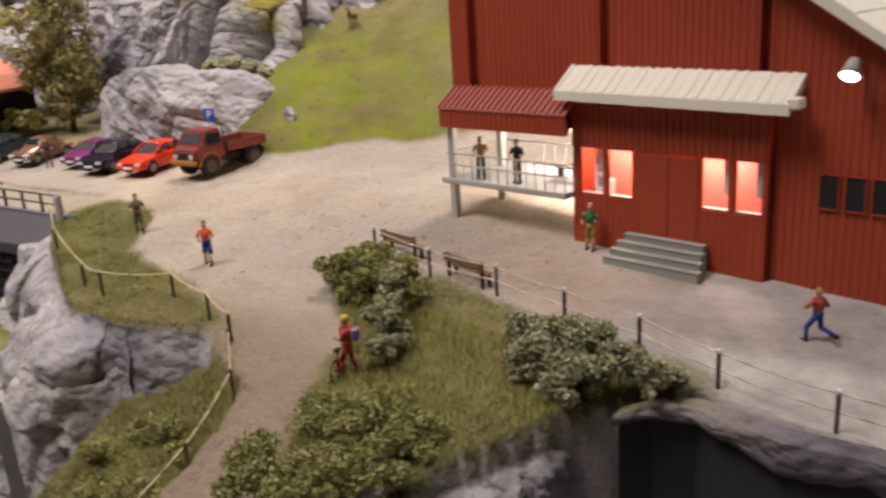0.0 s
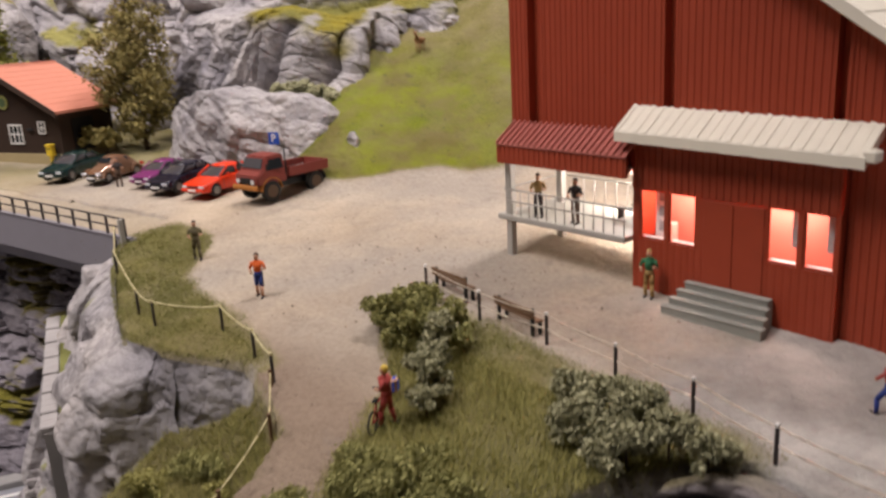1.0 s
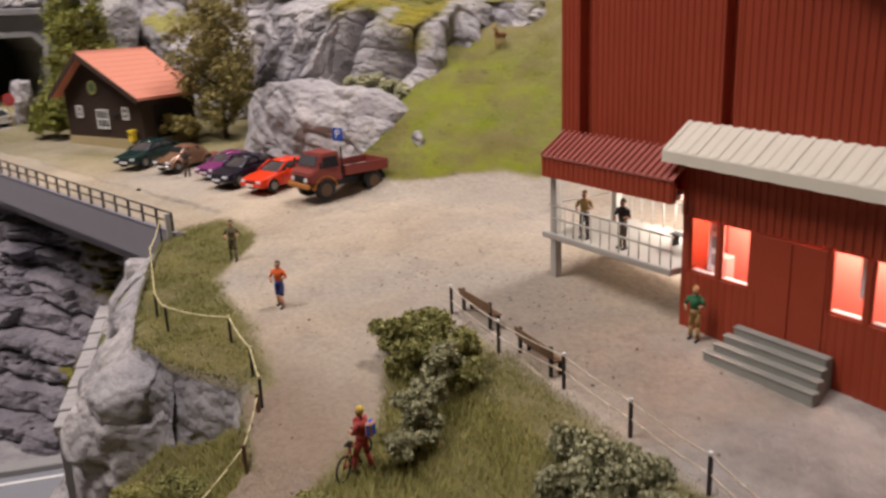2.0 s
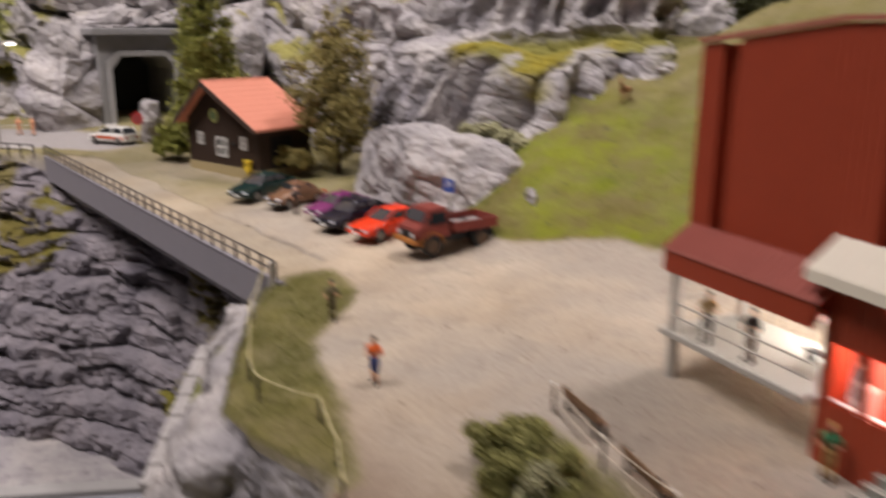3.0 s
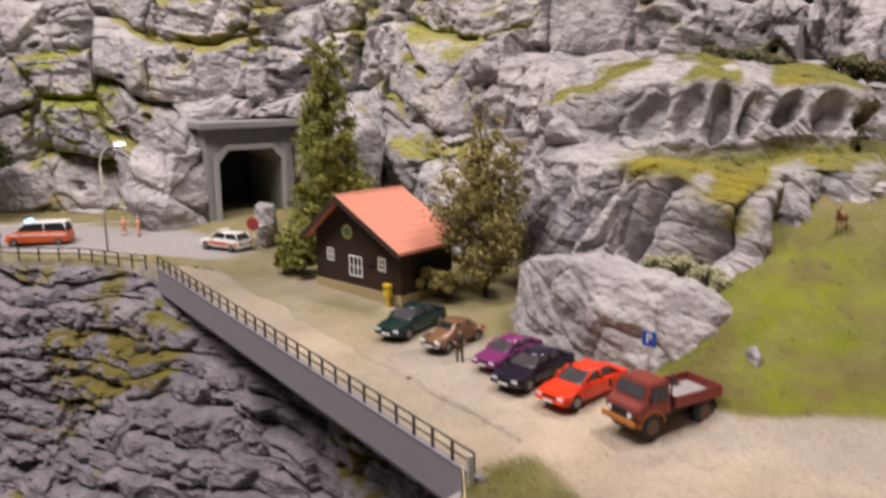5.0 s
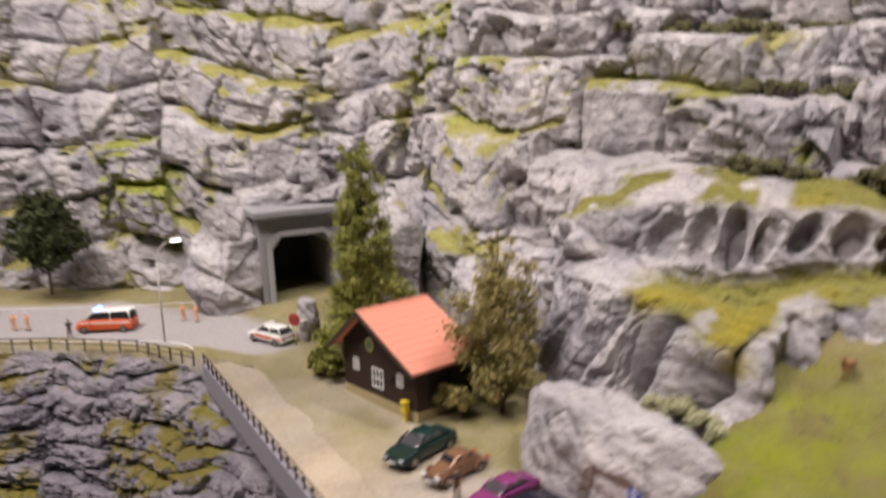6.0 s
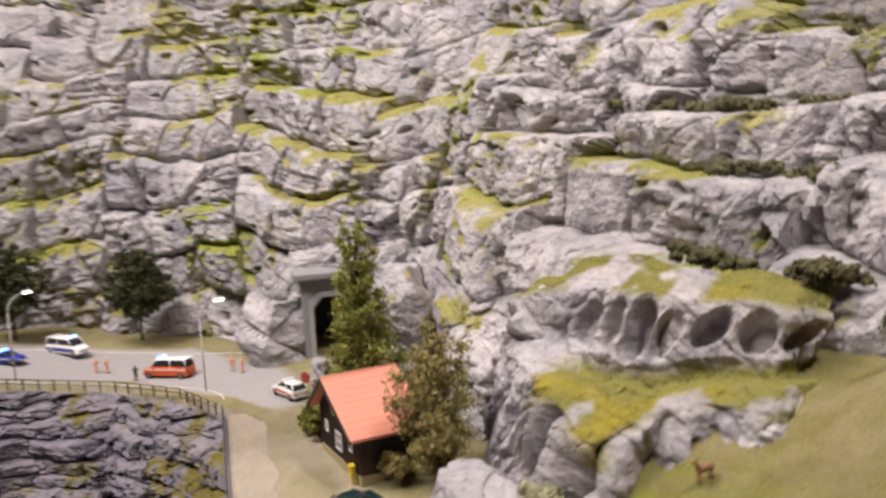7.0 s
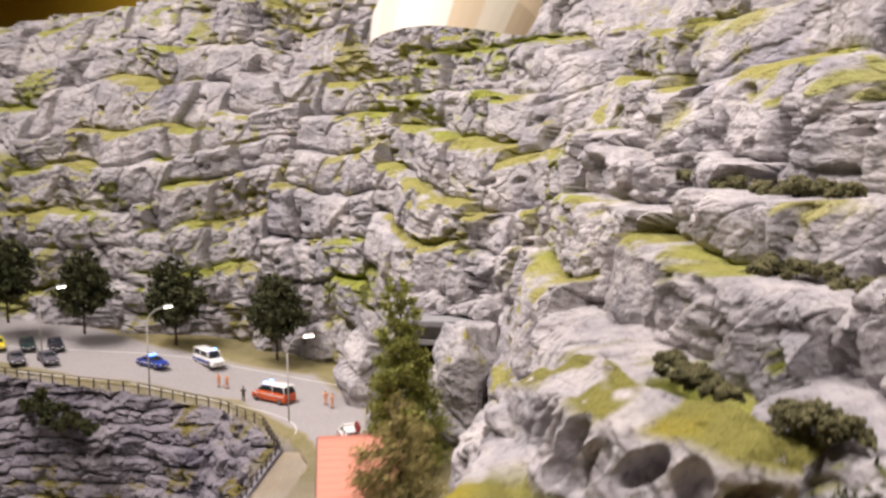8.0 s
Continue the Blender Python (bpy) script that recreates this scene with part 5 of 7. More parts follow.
def round_car_glass(top, glass):
    """The small windows of a round-backed car."""
    bm = bmesh.new()
    vs = [bm.verts.new((x * K, y * K, z * K)) for x, z in ((1.29, 1.10), (1.27, 1.13), (1.53, 1.39), (1.51, 1.42)) for y in (-0.44, 0.44)]
    for q in ((0, 1, 3, 2), (2, 3, 7, 6), (6, 7, 5, 4), (4, 5, 1, 0), (0, 2, 6, 4), (1, 5, 7, 3)):
        bm.faces.new([vs[i] for i in q])
    bmesh.ops.recalc_face_normals(bm, faces=bm.faces[:])
    part("windscreen", bm, glass, top)
    for sgn in (-1, 1):
        for x0, x1 in ((1.62, 2.18), (2.26, 2.72)):
            bm = bmesh.new()
            vs = box(bm, x0 * K, x1 * K, (sgn * 0.64 - 0.035) * K, (sgn * 0.64 + 0.035) * K, 1.08 * K, 1.36 * K)
            for v in vs:
                v.co.y -= sgn * 0.32 * (v.co.z - 1.08 * K)
            part("side_window", bm, glass, top)


def car(shape, m, paint, label, glass=GLASS, group="parked cars", roof_paint=None, stripes=(), scale=1.0, name="car", extras=None):
    """A scale-model car; local x runs from the nose (0) backwards before it is turned round to face +x."""
    spec = SHAPES[shape]
    L = spec["L"]
    top = thing(name, m @ Matrix.Rotation(math.pi, 4, "Z") @ Matrix.Translation((-L / 2 * K * scale, 0, 0)) @ Matrix.Scale(scale, 4), label, name.replace("_", " "), group)
    bm = bmesh.new()
    loft_body(bm, spec["body"])
    rounded(bm, 1, 5 if shape == "roundback" else 2)
    part("body", bm, paint, top, smooth=True)
    cab = spec["cabin"]
    lower = spec["W"] / 2 * 0.88
    if shape == "roundback":
        round_car_glass(top, glass)
    else:
        glasshouse(top, shape, spec, paint, glass, roof_paint)
    # pillars
    pairs = [(cab[0], cab[1], 0.0), (cab[-1], cab[-2], 0.0)]
    mid = (cab[1][0] + cab[-2][0]) / 2
    for sgn in (-1, 1):
        for (x0, w0, z0), (x1, w1, z1), _ in pairs if shape != "roundback" else ():
            bm = bmesh.new()
            rod(bm, (x0 * K, sgn * (lower + 0.0) * K, 0.93 * K if shape != "van" else 1.18 * K), (x1 * K, sgn * (w1 + 0.03) * K, z1 * K), 0.055 * K, 5)
            part("pillar", bm, paint if shape != "van" else roof_paint or paint, top)
        if shape != "roundback":
            bm = bmesh.new()
            rod(bm, (mid * K, sgn * (lower + 0.01) * K, (0.92 if shape != "van" else 1.18) * K), (mid * K, sgn * (cab[1][1] + 0.03) * K, cab[1][2] * K), 0.05 * K, 5)
            part("pillar", bm, paint if shape != "van" else roof_paint or paint, top)
        for x in (0.78 if L > 4.2 else 0.72, L - 0.82):
            wheel(top, x, sgn * (spec["W"] / 2 - 0.10), 0.33 if shape != "van" else 0.36, 0.24)
            bm = bmesh.new()
            for k in range(9):
                a0, a1 = math.pi * k / 9, math.pi * (k + 1) / 9
                rr = 0.40
                rod(bm, ((x + rr * math.cos(a0)) * K, sgn * spec["W"] / 2 * 0.985 * K, (0.34 + rr * math.sin(a0)) * K), ((x + rr * math.cos(a1)) * K, sgn * spec["W"] / 2 * 0.985 * K, (0.34 + rr * math.sin(a1)) * K), (0.13 if shape == "roundback" else 0.045) * K, 6)
            part("wheel_arch", bm, paint, top)
        bm = bmesh.new()
        z = spec["body"][1][4] - 0.12
        box(bm, 0.0 * K, 0.16 * K, (sgn * 0.56 - 0.17) * K, (sgn * 0.56 + 0.17) * K, (z - 0.12) * K, (z + 0.02) * K, 0.02 * K)
        part("headlight", bm, LENS_CLEAR, top)
        bm = bmesh.new()
        box(bm, (L - 0.10) * K, (L + 0.02) * K, (sgn * 0.58 - 0.16) * K, (sgn * 0.58 + 0.16) * K, 0.60 * K, 0.76 * K, 0.02 * K)
        part("rear_light", bm, LENS_RED, top)
        bm = bmesh.new()
        box(bm, (cab[0][0] + 0.42) * K, (cab[0][0] + 0.56) * K, (sgn * (spec["W"] / 2 + 0.07) - 0.08) * K, (sgn * (spec["W"] / 2 + 0.07) + 0.08) * K, 0.93 * K, 1.06 * K, 0.02 * K)
        part("wing_mirror", bm, paint, top)
        for frac in (0.30, 0.56):
            bm = bmesh.new()
            box(bm, L * frac * K, (L * frac + 0.025) * K, (sgn * spec["W"] / 2 * 1.0 - 0.004) * K, (sgn * spec["W"] / 2 * 1.0 + 0.006) * K, 0.36 * K, 0.78 * K)
            part("door_gap", bm, BLACK, top)
    for x0, x1 in ((-0.07, 0.10), (L - 0.08, L + 0.07)):
        bm = bmesh.new()
        box(bm, x0 * K, x1 * K, -spec["W"] / 2 * 0.90 * K, spec["W"] / 2 * 0.90 * K, 0.34 * K, 0.50 * K, 0.04 * K)
        part("bumper", bm, CHROME if shape == "roundback" else paint, top)
    bm = bmesh.new()
    box(bm, -0.085 * K, -0.06 * K, -0.26 * K, 0.26 * K, 0.36 * K, 0.47 * K)
    part("plate", bm, WHITE, top)
    bm = bmesh.new()
    box(bm, -0.02 * K, 0.06 * K, -0.36 * K, 0.36 * K, 0.52 * K, 0.62 * K)
    part("grille", bm, BLACK, top)
    for z0, z1, mat in stripes:
        for sgn in (-1, 1):
            bm = bmesh.new()
            yy = sgn * spec["W"] / 2 * 1.002
            box(bm, 0.5 * K, (L - 0.15) * K, (yy - 0.004) * K, (yy + 0.004) * K, z0 * K, z1 * K)
            part("stripe", bm, mat, top)
    if extras:
        extras(top)
    return top


def gloss(name, c, metal=0.0):
    return painted(name, c, 0.22, 0.10, 200, metal, 0.5)


P_GREEN, P_BROWN, P_PURPLE, P_NAVY = gloss("bottle_green", (0.007, 0.025, 0.023)), gloss("metallic_brown", (0.20, 0.105, 0.06), 0.2), gloss("metallic_purple", (0.22, 0.04, 0.16), 0.2), gloss("navy_black", (0.012, 0.010, 0.022))
P_RED, P_WHITE, P_ORANGE, P_BLUE, P_GREY = gloss("bright_red", (0.72, 0.045, 0.012)), gloss("white_car_paint", (0.78, 0.76, 0.72)), gloss("rescue_orange", (0.62, 0.11, 0.035)), gloss("police_blue", (0.03, 0.055, 0.30)), gloss("grey_car_paint", (0.12, 0.11, 0.13))

car("sedan", sits(-0.3817, -0.083, -55), P_GREEN, "bottle-green sedan parked by the brown house", GREY_GLASS, scale=1.10)
car("roundback", sits(-0.344, -0.0675, -62), P_BROWN, "metallic brown rounded old car with chrome bumpers", GLASS)
car("sedan", sits(-0.3010, -0.0480, -64), P_PURPLE, "purple sports car parked between brown and navy cars", GREY_GLASS, scale=0.95)
car("sedan", sits(-0.2710, -0.0460, -64), P_NAVY, "dark navy sedan parked beside a red car", GREY_GLASS, scale=1.08)
car("sedan", sits(-0.2380, -0.0325, -70), P_RED, "bright red coupe parked on the sandy car park", GREY_GLASS, scale=1.10)


def blue_lights(top):
    for sgn in (-1, 1):
        bm = bmesh.new()
        box(bm, 1.75 * K, 2.1 * K, (sgn * 0.45 - 0.2) * K, (sgn * 0.45 + 0.2) * K, 2.10 * K, 2.27 * K, 0.04 * K)
        part("beacon", bm, BEACON, top)


def roof_box(top):
    bm = bmesh.new()
    box(bm, 1.9 * K, 2.2 * K, -0.6 * K, 0.6 * K, 1.57 * K, 1.72 * K, 0.04 * K)
    part("light_bar", bm, P_WHITE, top)


def police_bar(top):
    bm = bmesh.new()
    box(bm, 2.2 * K, 2.5 * K, -0.55 * K, 0.55 * K, 1.43 * K, 1.60 * K, 0.04 * K)
    part("light_bar", bm, BEACON, top)


BEACON = glow("blue_beacon", (0.15, 0.35, 1.0), 5.0)
car("estate", sits(-0.6690, -0.1730, 218), P_WHITE, "white and orange rescue estate car outside the tunnel", GLASS, "rescue vehicles", stripes=((0.50, 0.74, P_ORANGE),), extras=roof_box)
car("van", sits(-0.7950, -0.3450, 255), P_ORANGE, "orange and white ambulance van on the road", GLASS, "rescue vehicles", P_WHITE, ((0.92, 1.05, P_WHITE),), name="van", extras=blue_lights)
car("van", sits(-0.8850, -0.5080, 62), P_WHITE, "white and blue police van on the road", GLASS, "rescue vehicles", P_WHITE, ((0.55, 0.95, P_BLUE),), name="van", extras=blue_lights)
car("sedan", sits(-0.8300, -0.5650, 78), P_BLUE, "blue police car with lit blue roof lights", GLASS, "rescue vehicles", P_BLUE, ((0.62, 0.74, P_WHITE),), extras=police_bar)
for x, y, turn, mat, lab in ((-0.772, -0.700, 58, P_GREY, "grey car queueing on the road"), (-0.750, -0.735, 52, P_GREY, "dark grey car queueing on the road"), (-0.826, -0.738, 50, P_NAVY, "black car waiting on the road"),
                             (-0.806, -0.772, 50, P_GREEN, "dark green car waiting on the road"), (-0.785, -0.808, 50, gloss("bright_yellow", (0.7, 0.6, 0.03)), "yellow car waiting on the road")):
    car("sedan", sits(x, y, turn), mat, lab, GLASS, "cars on the road")


def build_truck():
    t = thing("truck", sits(-0.1905, -0.0145, -81), "weathered dark red flatbed truck with orange bumper", "truck")
    paint = painted("weathered_truck_red", (0.20, 0.035, 0.025), 0.6, 0.35, 250)
    orange = painted("weathered_orange", (0.42, 0.16, 0.03), 0.6, 0.3, 250)
    bm = bmesh.new()
    prof = [(2.45, 0.95), (2.50, 1.45), (2.05, 1.72), (1.70, 2.42), (0.55, 2.45), (0.45, 0.95)]
    a = [bm.verts.new((x * K, -0.98 * K, z * K)) for x, z in prof]
    b = [bm.verts.new((x * K, 0.98 * K, z * K)) for x, z in prof]
    for vs in (a, b):
        for v, (x, z) in zip(vs, prof):
            if z > 2:
                v.co.y *= 0.88
    bm.faces.new(a[::-1]), bm.faces.new(b)
    for k in range(6):
        bm.faces.new((a[k], a[(k + 1) % 6], b[(k + 1) % 6], b[k]))
    bmesh.ops.recalc_face_normals(bm, faces=bm.faces[:])
    bmesh.ops.bevel(bm, geom=bm.edges[:], offset=0.07 * K, segments=2, affect="EDGES", clamp_overlap=True)
    cab = part("cab", bm, paint, t)
    bm = bmesh.new()
    vs = [bm.verts.new(Vector(p) * K) for p in ((2.03, -0.80, 1.80), (2.03, 0.80, 1.80), (1.80, 0.74, 2.30), (1.80, -0.74, 2.30))]
    vs2 = [bm.verts.new(v.co + Vector((0.04, 0, 0.02)) * K) for v in vs]
    bm.faces.new(vs2), bm.faces.new(vs[::-1])
    for k in range(4):
        bm.faces.new((vs[k], vs[(k + 1) % 4], vs2[(k + 1) % 4], vs2[k]))
    part("windscreen", bm, GREY_GLASS, cab)
    for sgn in (-1, 1):
        bm = bmesh.new()
        vs = [bm.verts.new(Vector(p) * K) for p in ((1.72, sgn * 0.985, 1.70), (0.70, sgn * 0.985, 1.70), (0.75, sgn * 0.90, 2.25), (1.60, sgn * 0.90, 2.25))]
        vs2 = [bm.verts.new(v.co + Vector((0, sgn * 0.02, 0)) * K) for v in vs]
        bm.faces.new(vs2), bm.faces.new(vs)
        for k in range(4):
            bm.faces.new((vs[k], vs[(k + 1) % 4], vs2[(k + 1) % 4], vs2[k]))
        bmesh.ops.recalc_face_normals(bm, faces=bm.faces[:])
        part("side_window", bm, GLASS, cab)
        bm = bmesh.new()
        rod(bm, (2.52 * K, sgn * 0.62 * K, 1.16 * K), (2.58 * K, sgn * 0.62 * K, 1.16 * K), 0.13 * K, 12)
        part("headlight", bm, LENS_CLEAR, cab)
        bm = bmesh.new()
        rod(bm, (1.9 * K, sgn * 1.0 * K, 1.9 * K), (2.0 * K, sgn * 1.22 * K, 1.95 * K), 0.02 * K, 5)
        box(bm, 1.96 * K, 2.0 * K, (sgn * 1.24 - 0.08) * K, (sgn * 1.24 + 0.08) * K, 1.75 * K, 2.1 * K)
        part("mirror", bm, BLACK, cab)
        for x in (1.55, -1.55):
            wheel(t, x, sgn * 0.82, 0.56, 0.36, painted("rusty_rim", (0.10, 0.06, 0.035), 0.7))
            bm = bmesh.new()
            for k in range(10):
                a0, a1 = math.pi * (0.02 + 0.96 * k / 10), math.pi * (0.02 + 0.96 * (k + 1) / 10)
                vs = box(bm, -0.5, 0.5, -0.17, 0.17, -0.03, 0.03)
                c = Vector((x + 0.68 * math.cos((a0 + a1) / 2), sgn * 0.84, 0.60 + 0.68 * math.sin((a0 + a1) / 2)))
                rot = Matrix.Rotation(-((a0 + a1) / 2 - math.pi / 2), 3, "Y")
                for v in vs:
                    v.co = (c + rot @ Vector((v.co.x * 0.24, v.co.y, v.co.z))) * K
            part("mudguard", bm, orange if x > 0 else BLACK, t)
    bm = bmesh.new()
    box(bm, 2.50 * K, 2.68 * K, -1.02 * K, 1.02 * K, 0.72 * K, 0.98 * K, 0.05 * K)
    part("bumper", bm, orange, t, "orange bumper")
    bm = bmesh.new()
    box(bm, 2.49 * K, 2.54 * K, -0.42 * K, 0.42 * K, 1.02 * K, 1.36 * K, 0.02 * K)
    part("grille", bm, BLACK, cab)
    bm = bmesh.new()
    box(bm, -2.4 * K, 2.3 * K, -0.42 * K, 0.42 * K, 0.55 * K, 0.92 * K, 0.03 * K)
    part("chassis", bm, BLACK, t)
    bm = bmesh.new()
    box(bm, -2.45 * K, 0.30 * K, -1.0 * K, 1.0 * K, 1.18 * K, 1.28 * K)
    part("bed_floor", bm, painted("grey_bed", (0.30, 0.27, 0.26), 0.8, 0.3, 300), t, "grey load bed")
    for x0, x1, y0, y1 in ((-2.45, 0.30, -1.05, -1.0), (-2.45, 0.30, 1.0, 1.05), (-2.50, -2.45, -1.05, 1.05), (0.30, 0.35, -1.05, 1.05)):
        bm = bmesh.new()
        box(bm, x0 * K, x1 * K, y0 * K, y1 * K, 1.14 * K, 1.68 * K, 0.015 * K)
        part("drop_side", bm, paint, t)
    bm = bmesh.new()
    rod(bm, (0.42 * K, 0.86 * K, 1.2 * K), (0.42 * K, 0.86 * K, 2.7 * K), 0.05 * K, 6)
    part("exhaust", bm, BLACK, t)


build_truck()

# parking sign
sign = thing("parking_sign", sits(-0.2330, 0.0060, -62), "blue square parking sign on a pole", "road sign")
bm = bmesh.new()
rod(bm, (0, 0, -0.002), (0, 0, 0.030), 0.0005, 6)
part("pole", bm, PALE_METAL, sign)
bm = bmesh.new()
box(bm, 0.0006, 0.0010, -0.0042, 0.0042, 0.0205, 0.0290, 0.0001)
plate = part("plate", bm, painted("sign_blue", (0.02, 0.08, 0.42), 0.4, 0.08), sign)
text = bpy.data.curves.new("letter", "FONT")
text.body, text.size, text.extrude, text.align_x, text.align_y = "P", 0.0078, 0.0001, "CENTER", "CENTER"
letter_ob = new("letter", text)
text.materials.append(WHITE)
letter_ob.parent = plate
letter_ob.matrix_basis = Matrix.Translation((0.00115, 0, 0.02475)) @ Euler((math.pi / 2, 0, math.pi / 2)).to_matrix().to_4x4()

# stop disc by the tunnel
stop = thing("barrier_sign", sits(-0.6440, -0.1500, -35), "round red-rimmed sign on a pale post", "road sign")
bm = bmesh.new()
rod(bm, (0, 0, -0.002), (0, 0, 0.022), 0.0007, 6)
part("post", bm, painted("pale_post", (0.6, 0.5, 0.25), 0.6), stop)
bm = bmesh.new()
rod(bm, (0.0008, 0, 0.0265), (0.0013, 0, 0.0265), 0.0062, 20)
disc = part("disc", bm, painted("sign_red", (0.45, 0.03, 0.03), 0.4), stop)
bm = bmesh.new()
rod(bm, (0.0013, 0, 0.0265), (0.0016, 0, 0.0265), 0.0046, 20)
part("disc_centre", bm, painted("sign_dull_red", (0.30, 0.06, 0.06), 0.4), disc)
bm = bmesh.new()
rod(bm, (0, 0.0, 0.0235), (-0.016, 0.018, 0.0240), 0.0006, 6)
part("barrier_arm", bm, WHITE, stop)
# ---------------------------------------------------------------- loose rocks
def crag(name, x, y, z, size, turn, seed, label, grass=0.0, rough=1.0, tilt=0.0, n=110, category="rock", power=4.0, flat_top=0.9, hollow=0.25, slant=0.35, bedded=0.20, caves=(0, 0.0, 0.0, 0.0)):
    """A weathered rock: a rounded block with cracks, hollows and, where asked, a grassy top."""
    u, v = np.meshgrid(np.linspace(0, 2 * np.pi, n * 2), np.linspace(-np.pi / 2, np.pi / 2, n), indexing="ij")
    d = np.stack([np.cos(v) * np.cos(u), np.cos(v) * np.sin(u), np.sin(v)], -1)
    r = 1.0 / (np.abs(d) ** power).sum(-1) ** (1 / power)
    rng = np.random.RandomState(seed)
    for k in range(16):                                     # split faces
        a = rng.normal(size=3)
        a[2] = abs(a[2]) * 0.8 if k else 1.0
        a[:2] *= 1.0 if k else 0.06
        a /= np.linalg.norm(a)
        reach = rng.uniform(0.74, 1.02) if k else flat_top
        r = np.minimum(r, reach / np.maximum(0.05, (d * a).sum(-1)))
    p = d * r[..., None] * np.array(size) / 2
    f = 1.0 / max(size[1], size[2])
    q = [p[..., k] for k in range(3)]
    big = fbm(q[0] * f * 1.2, q[1] * f * 1.2, q[2] * f * 1.2, 3, seed)
    lump = fbm(q[0] * f * 3.0, q[1] * f * 3.0, q[2] * f * 3.0, 4, seed + 3)
    skew = slant * q[0] + q[2]
    beds = fbm(q[0] * f * 1.5, q[1] * f * 1.5, skew * f * 6.5, 4, seed + 4)
    c1, c2, who = cells(q[0] * f * 2.2 + 0.6 * q[2] * f, skew * f * 2.4 + q[1] * f * 1.5, seed + 5)
    amp = min(size) * 0.5 * rough
    out = 0.22 * big + 0.15 * lump + bedded * beds + 0.18 * who + 0.10 * np.clip((c2 - c1) * 5, 0, 1) - 0.14 - hollow * sm(0.10, 0.40, fbm(q[0] * f * 2.6, q[1] * f * 2.6, q[2] * f * 2.8, 2, seed + 11)) * sm(0.75, 0.35, d[..., 2])
    fine = fbm(q[0] * 130, q[1] * 130, q[2] * 130, 4, seed + 7)
    p = p + d * (amp * out)[..., None] + d * (0.0014 * fine)[..., None]
    for k in range(caves[0]):                               # washed-out hollows along the front
        cx = (-0.36 + 0.72 * (k + 0.35 * rng.uniform(-1, 1)) / max(1, caves[0] - 1)) * size[0]
        cz = (caves[3] + 0.10 * rng.uniform(-1, 1)) * size[2]
        w = np.exp(-np.abs((p[..., 0] - cx + 0.35 * (p[..., 2] - cz)) / (0.038 * size[0] * rng.uniform(0.75, 1.2))) ** 3 - np.abs((p[..., 2] - cz) / (caves[2] * size[2])) ** 3)
        p[..., 1] += caves[1] * rng.uniform(0.7, 1.2) * w * (d[..., 1] < 0)
    nor = np.cross(np.gradient(p, axis=0), np.gradient(p, axis=1))
    nor /= np.linalg.norm(nor, axis=-1)[..., None] + 1e-9
    up = nor[..., 2] * np.sign((nor * d).sum(-1).mean())
    g = sm(0.40, 0.70, up + 0.25 * fbm(q[0] * 60, q[1] * 60, q[2] * 60, 3, seed + 9)) * (p[..., 2] > 0)
    g = np.clip(g * sm(1 - grass, 1.15 - grass, 0.5 + 0.5 * fbm(q[0] * 16, q[1] * 16, 0 * q[2], 2, seed + 8)), 0, 1) if grass else 0 * up
    m = np.stack([g, 0 * g, 0 * g, np.clip(0.3 + 0.6 * lump, 0, 1)], -1)
    ob = sheet(name, p.reshape(-1, 3), n * 2, n, ROCK_GOLD if grass else ROCK, m.reshape(-1, 4), smooth=False)
    ob.matrix_world = pose(x, y, z, 0, tilt, turn)
    return tagged(ob, label, category)


ROCK_GOLD = rock_material("grey_rock_golden_turf", (1, 1, 1), (0.29, 0.23, 0.022), (0.20, 0.185, 0.05))
crag("boulder", -0.290, 0.022, 0.026, (0.182, 0.070, 0.088), 22, 14, "large pale grey boulder behind the parked cars", rough=0.68, tilt=5, power=3.2, flat_top=0.86, slant=0.30, bedded=0.16, hollow=0.0, n=140)


# the stepped outcrop above the green slope: five lines along it, from its foot to the back of its upper ledge
FOOT = [(-0.455, 0.028, 0.030), (-0.395, 0.032, 0.034), (-0.345, 0.036, 0.036), (-0.290, 0.048, 0.044), (-0.246, 0.082, 0.048), (-0.244, 0.122, 0.060), (-0.250, 0.158, 0.070), (-0.236, 0.190, 0.074), (-0.285, 0.262, 0.085)]
SILL = [(-0.462, 0.044, 0.112), (-0.405, 0.054, 0.116), (-0.352, 0.060, 0.118), (-0.308, 0.066, 0.121), (-0.262, 0.084, 0.102), (-0.276, 0.124, 0.114), (-0.278, 0.160, 0.122), (-0.254, 0.192, 0.118), (-0.302, 0.256, 0.110)]
BAND = [(-0.466, 0.052, 0.124), (-0.420, 0.078, 0.128), (-0.375, 0.098, 0.127), (-0.342, 0.112, 0.127), (-0.326, 0.130, 0.127), (-0.318, 0.152, 0.131), (-0.314, 0.185, 0.134), (-0.300, 0.216, 0.134), (-0.322, 0.252, 0.130)]
LIP = [(-0.470, 0.062, 0.150), (-0.432, 0.094, 0.164), (-0.392, 0.122, 0.172), (-0.362, 0.134, 0.173), (-0.346, 0.148, 0.170), (-0.340, 0.172, 0.169), (-0.332, 0.205, 0.168), (-0.314, 0.226, 0.164), (-0.334, 0.262, 0.156)]
LOFT = [(-0.492, 0.090, 0.170), (-0.454, 0.120, 0.185), (-0.418, 0.143, 0.196), (-0.390, 0.158, 0.196), (-0.375, 0.172, 0.191), (-0.368, 0.194, 0.187), (-0.360, 0.224, 0.184), (-0.350, 0.250, 0.177), (-0.365, 0.284, 0.170)]


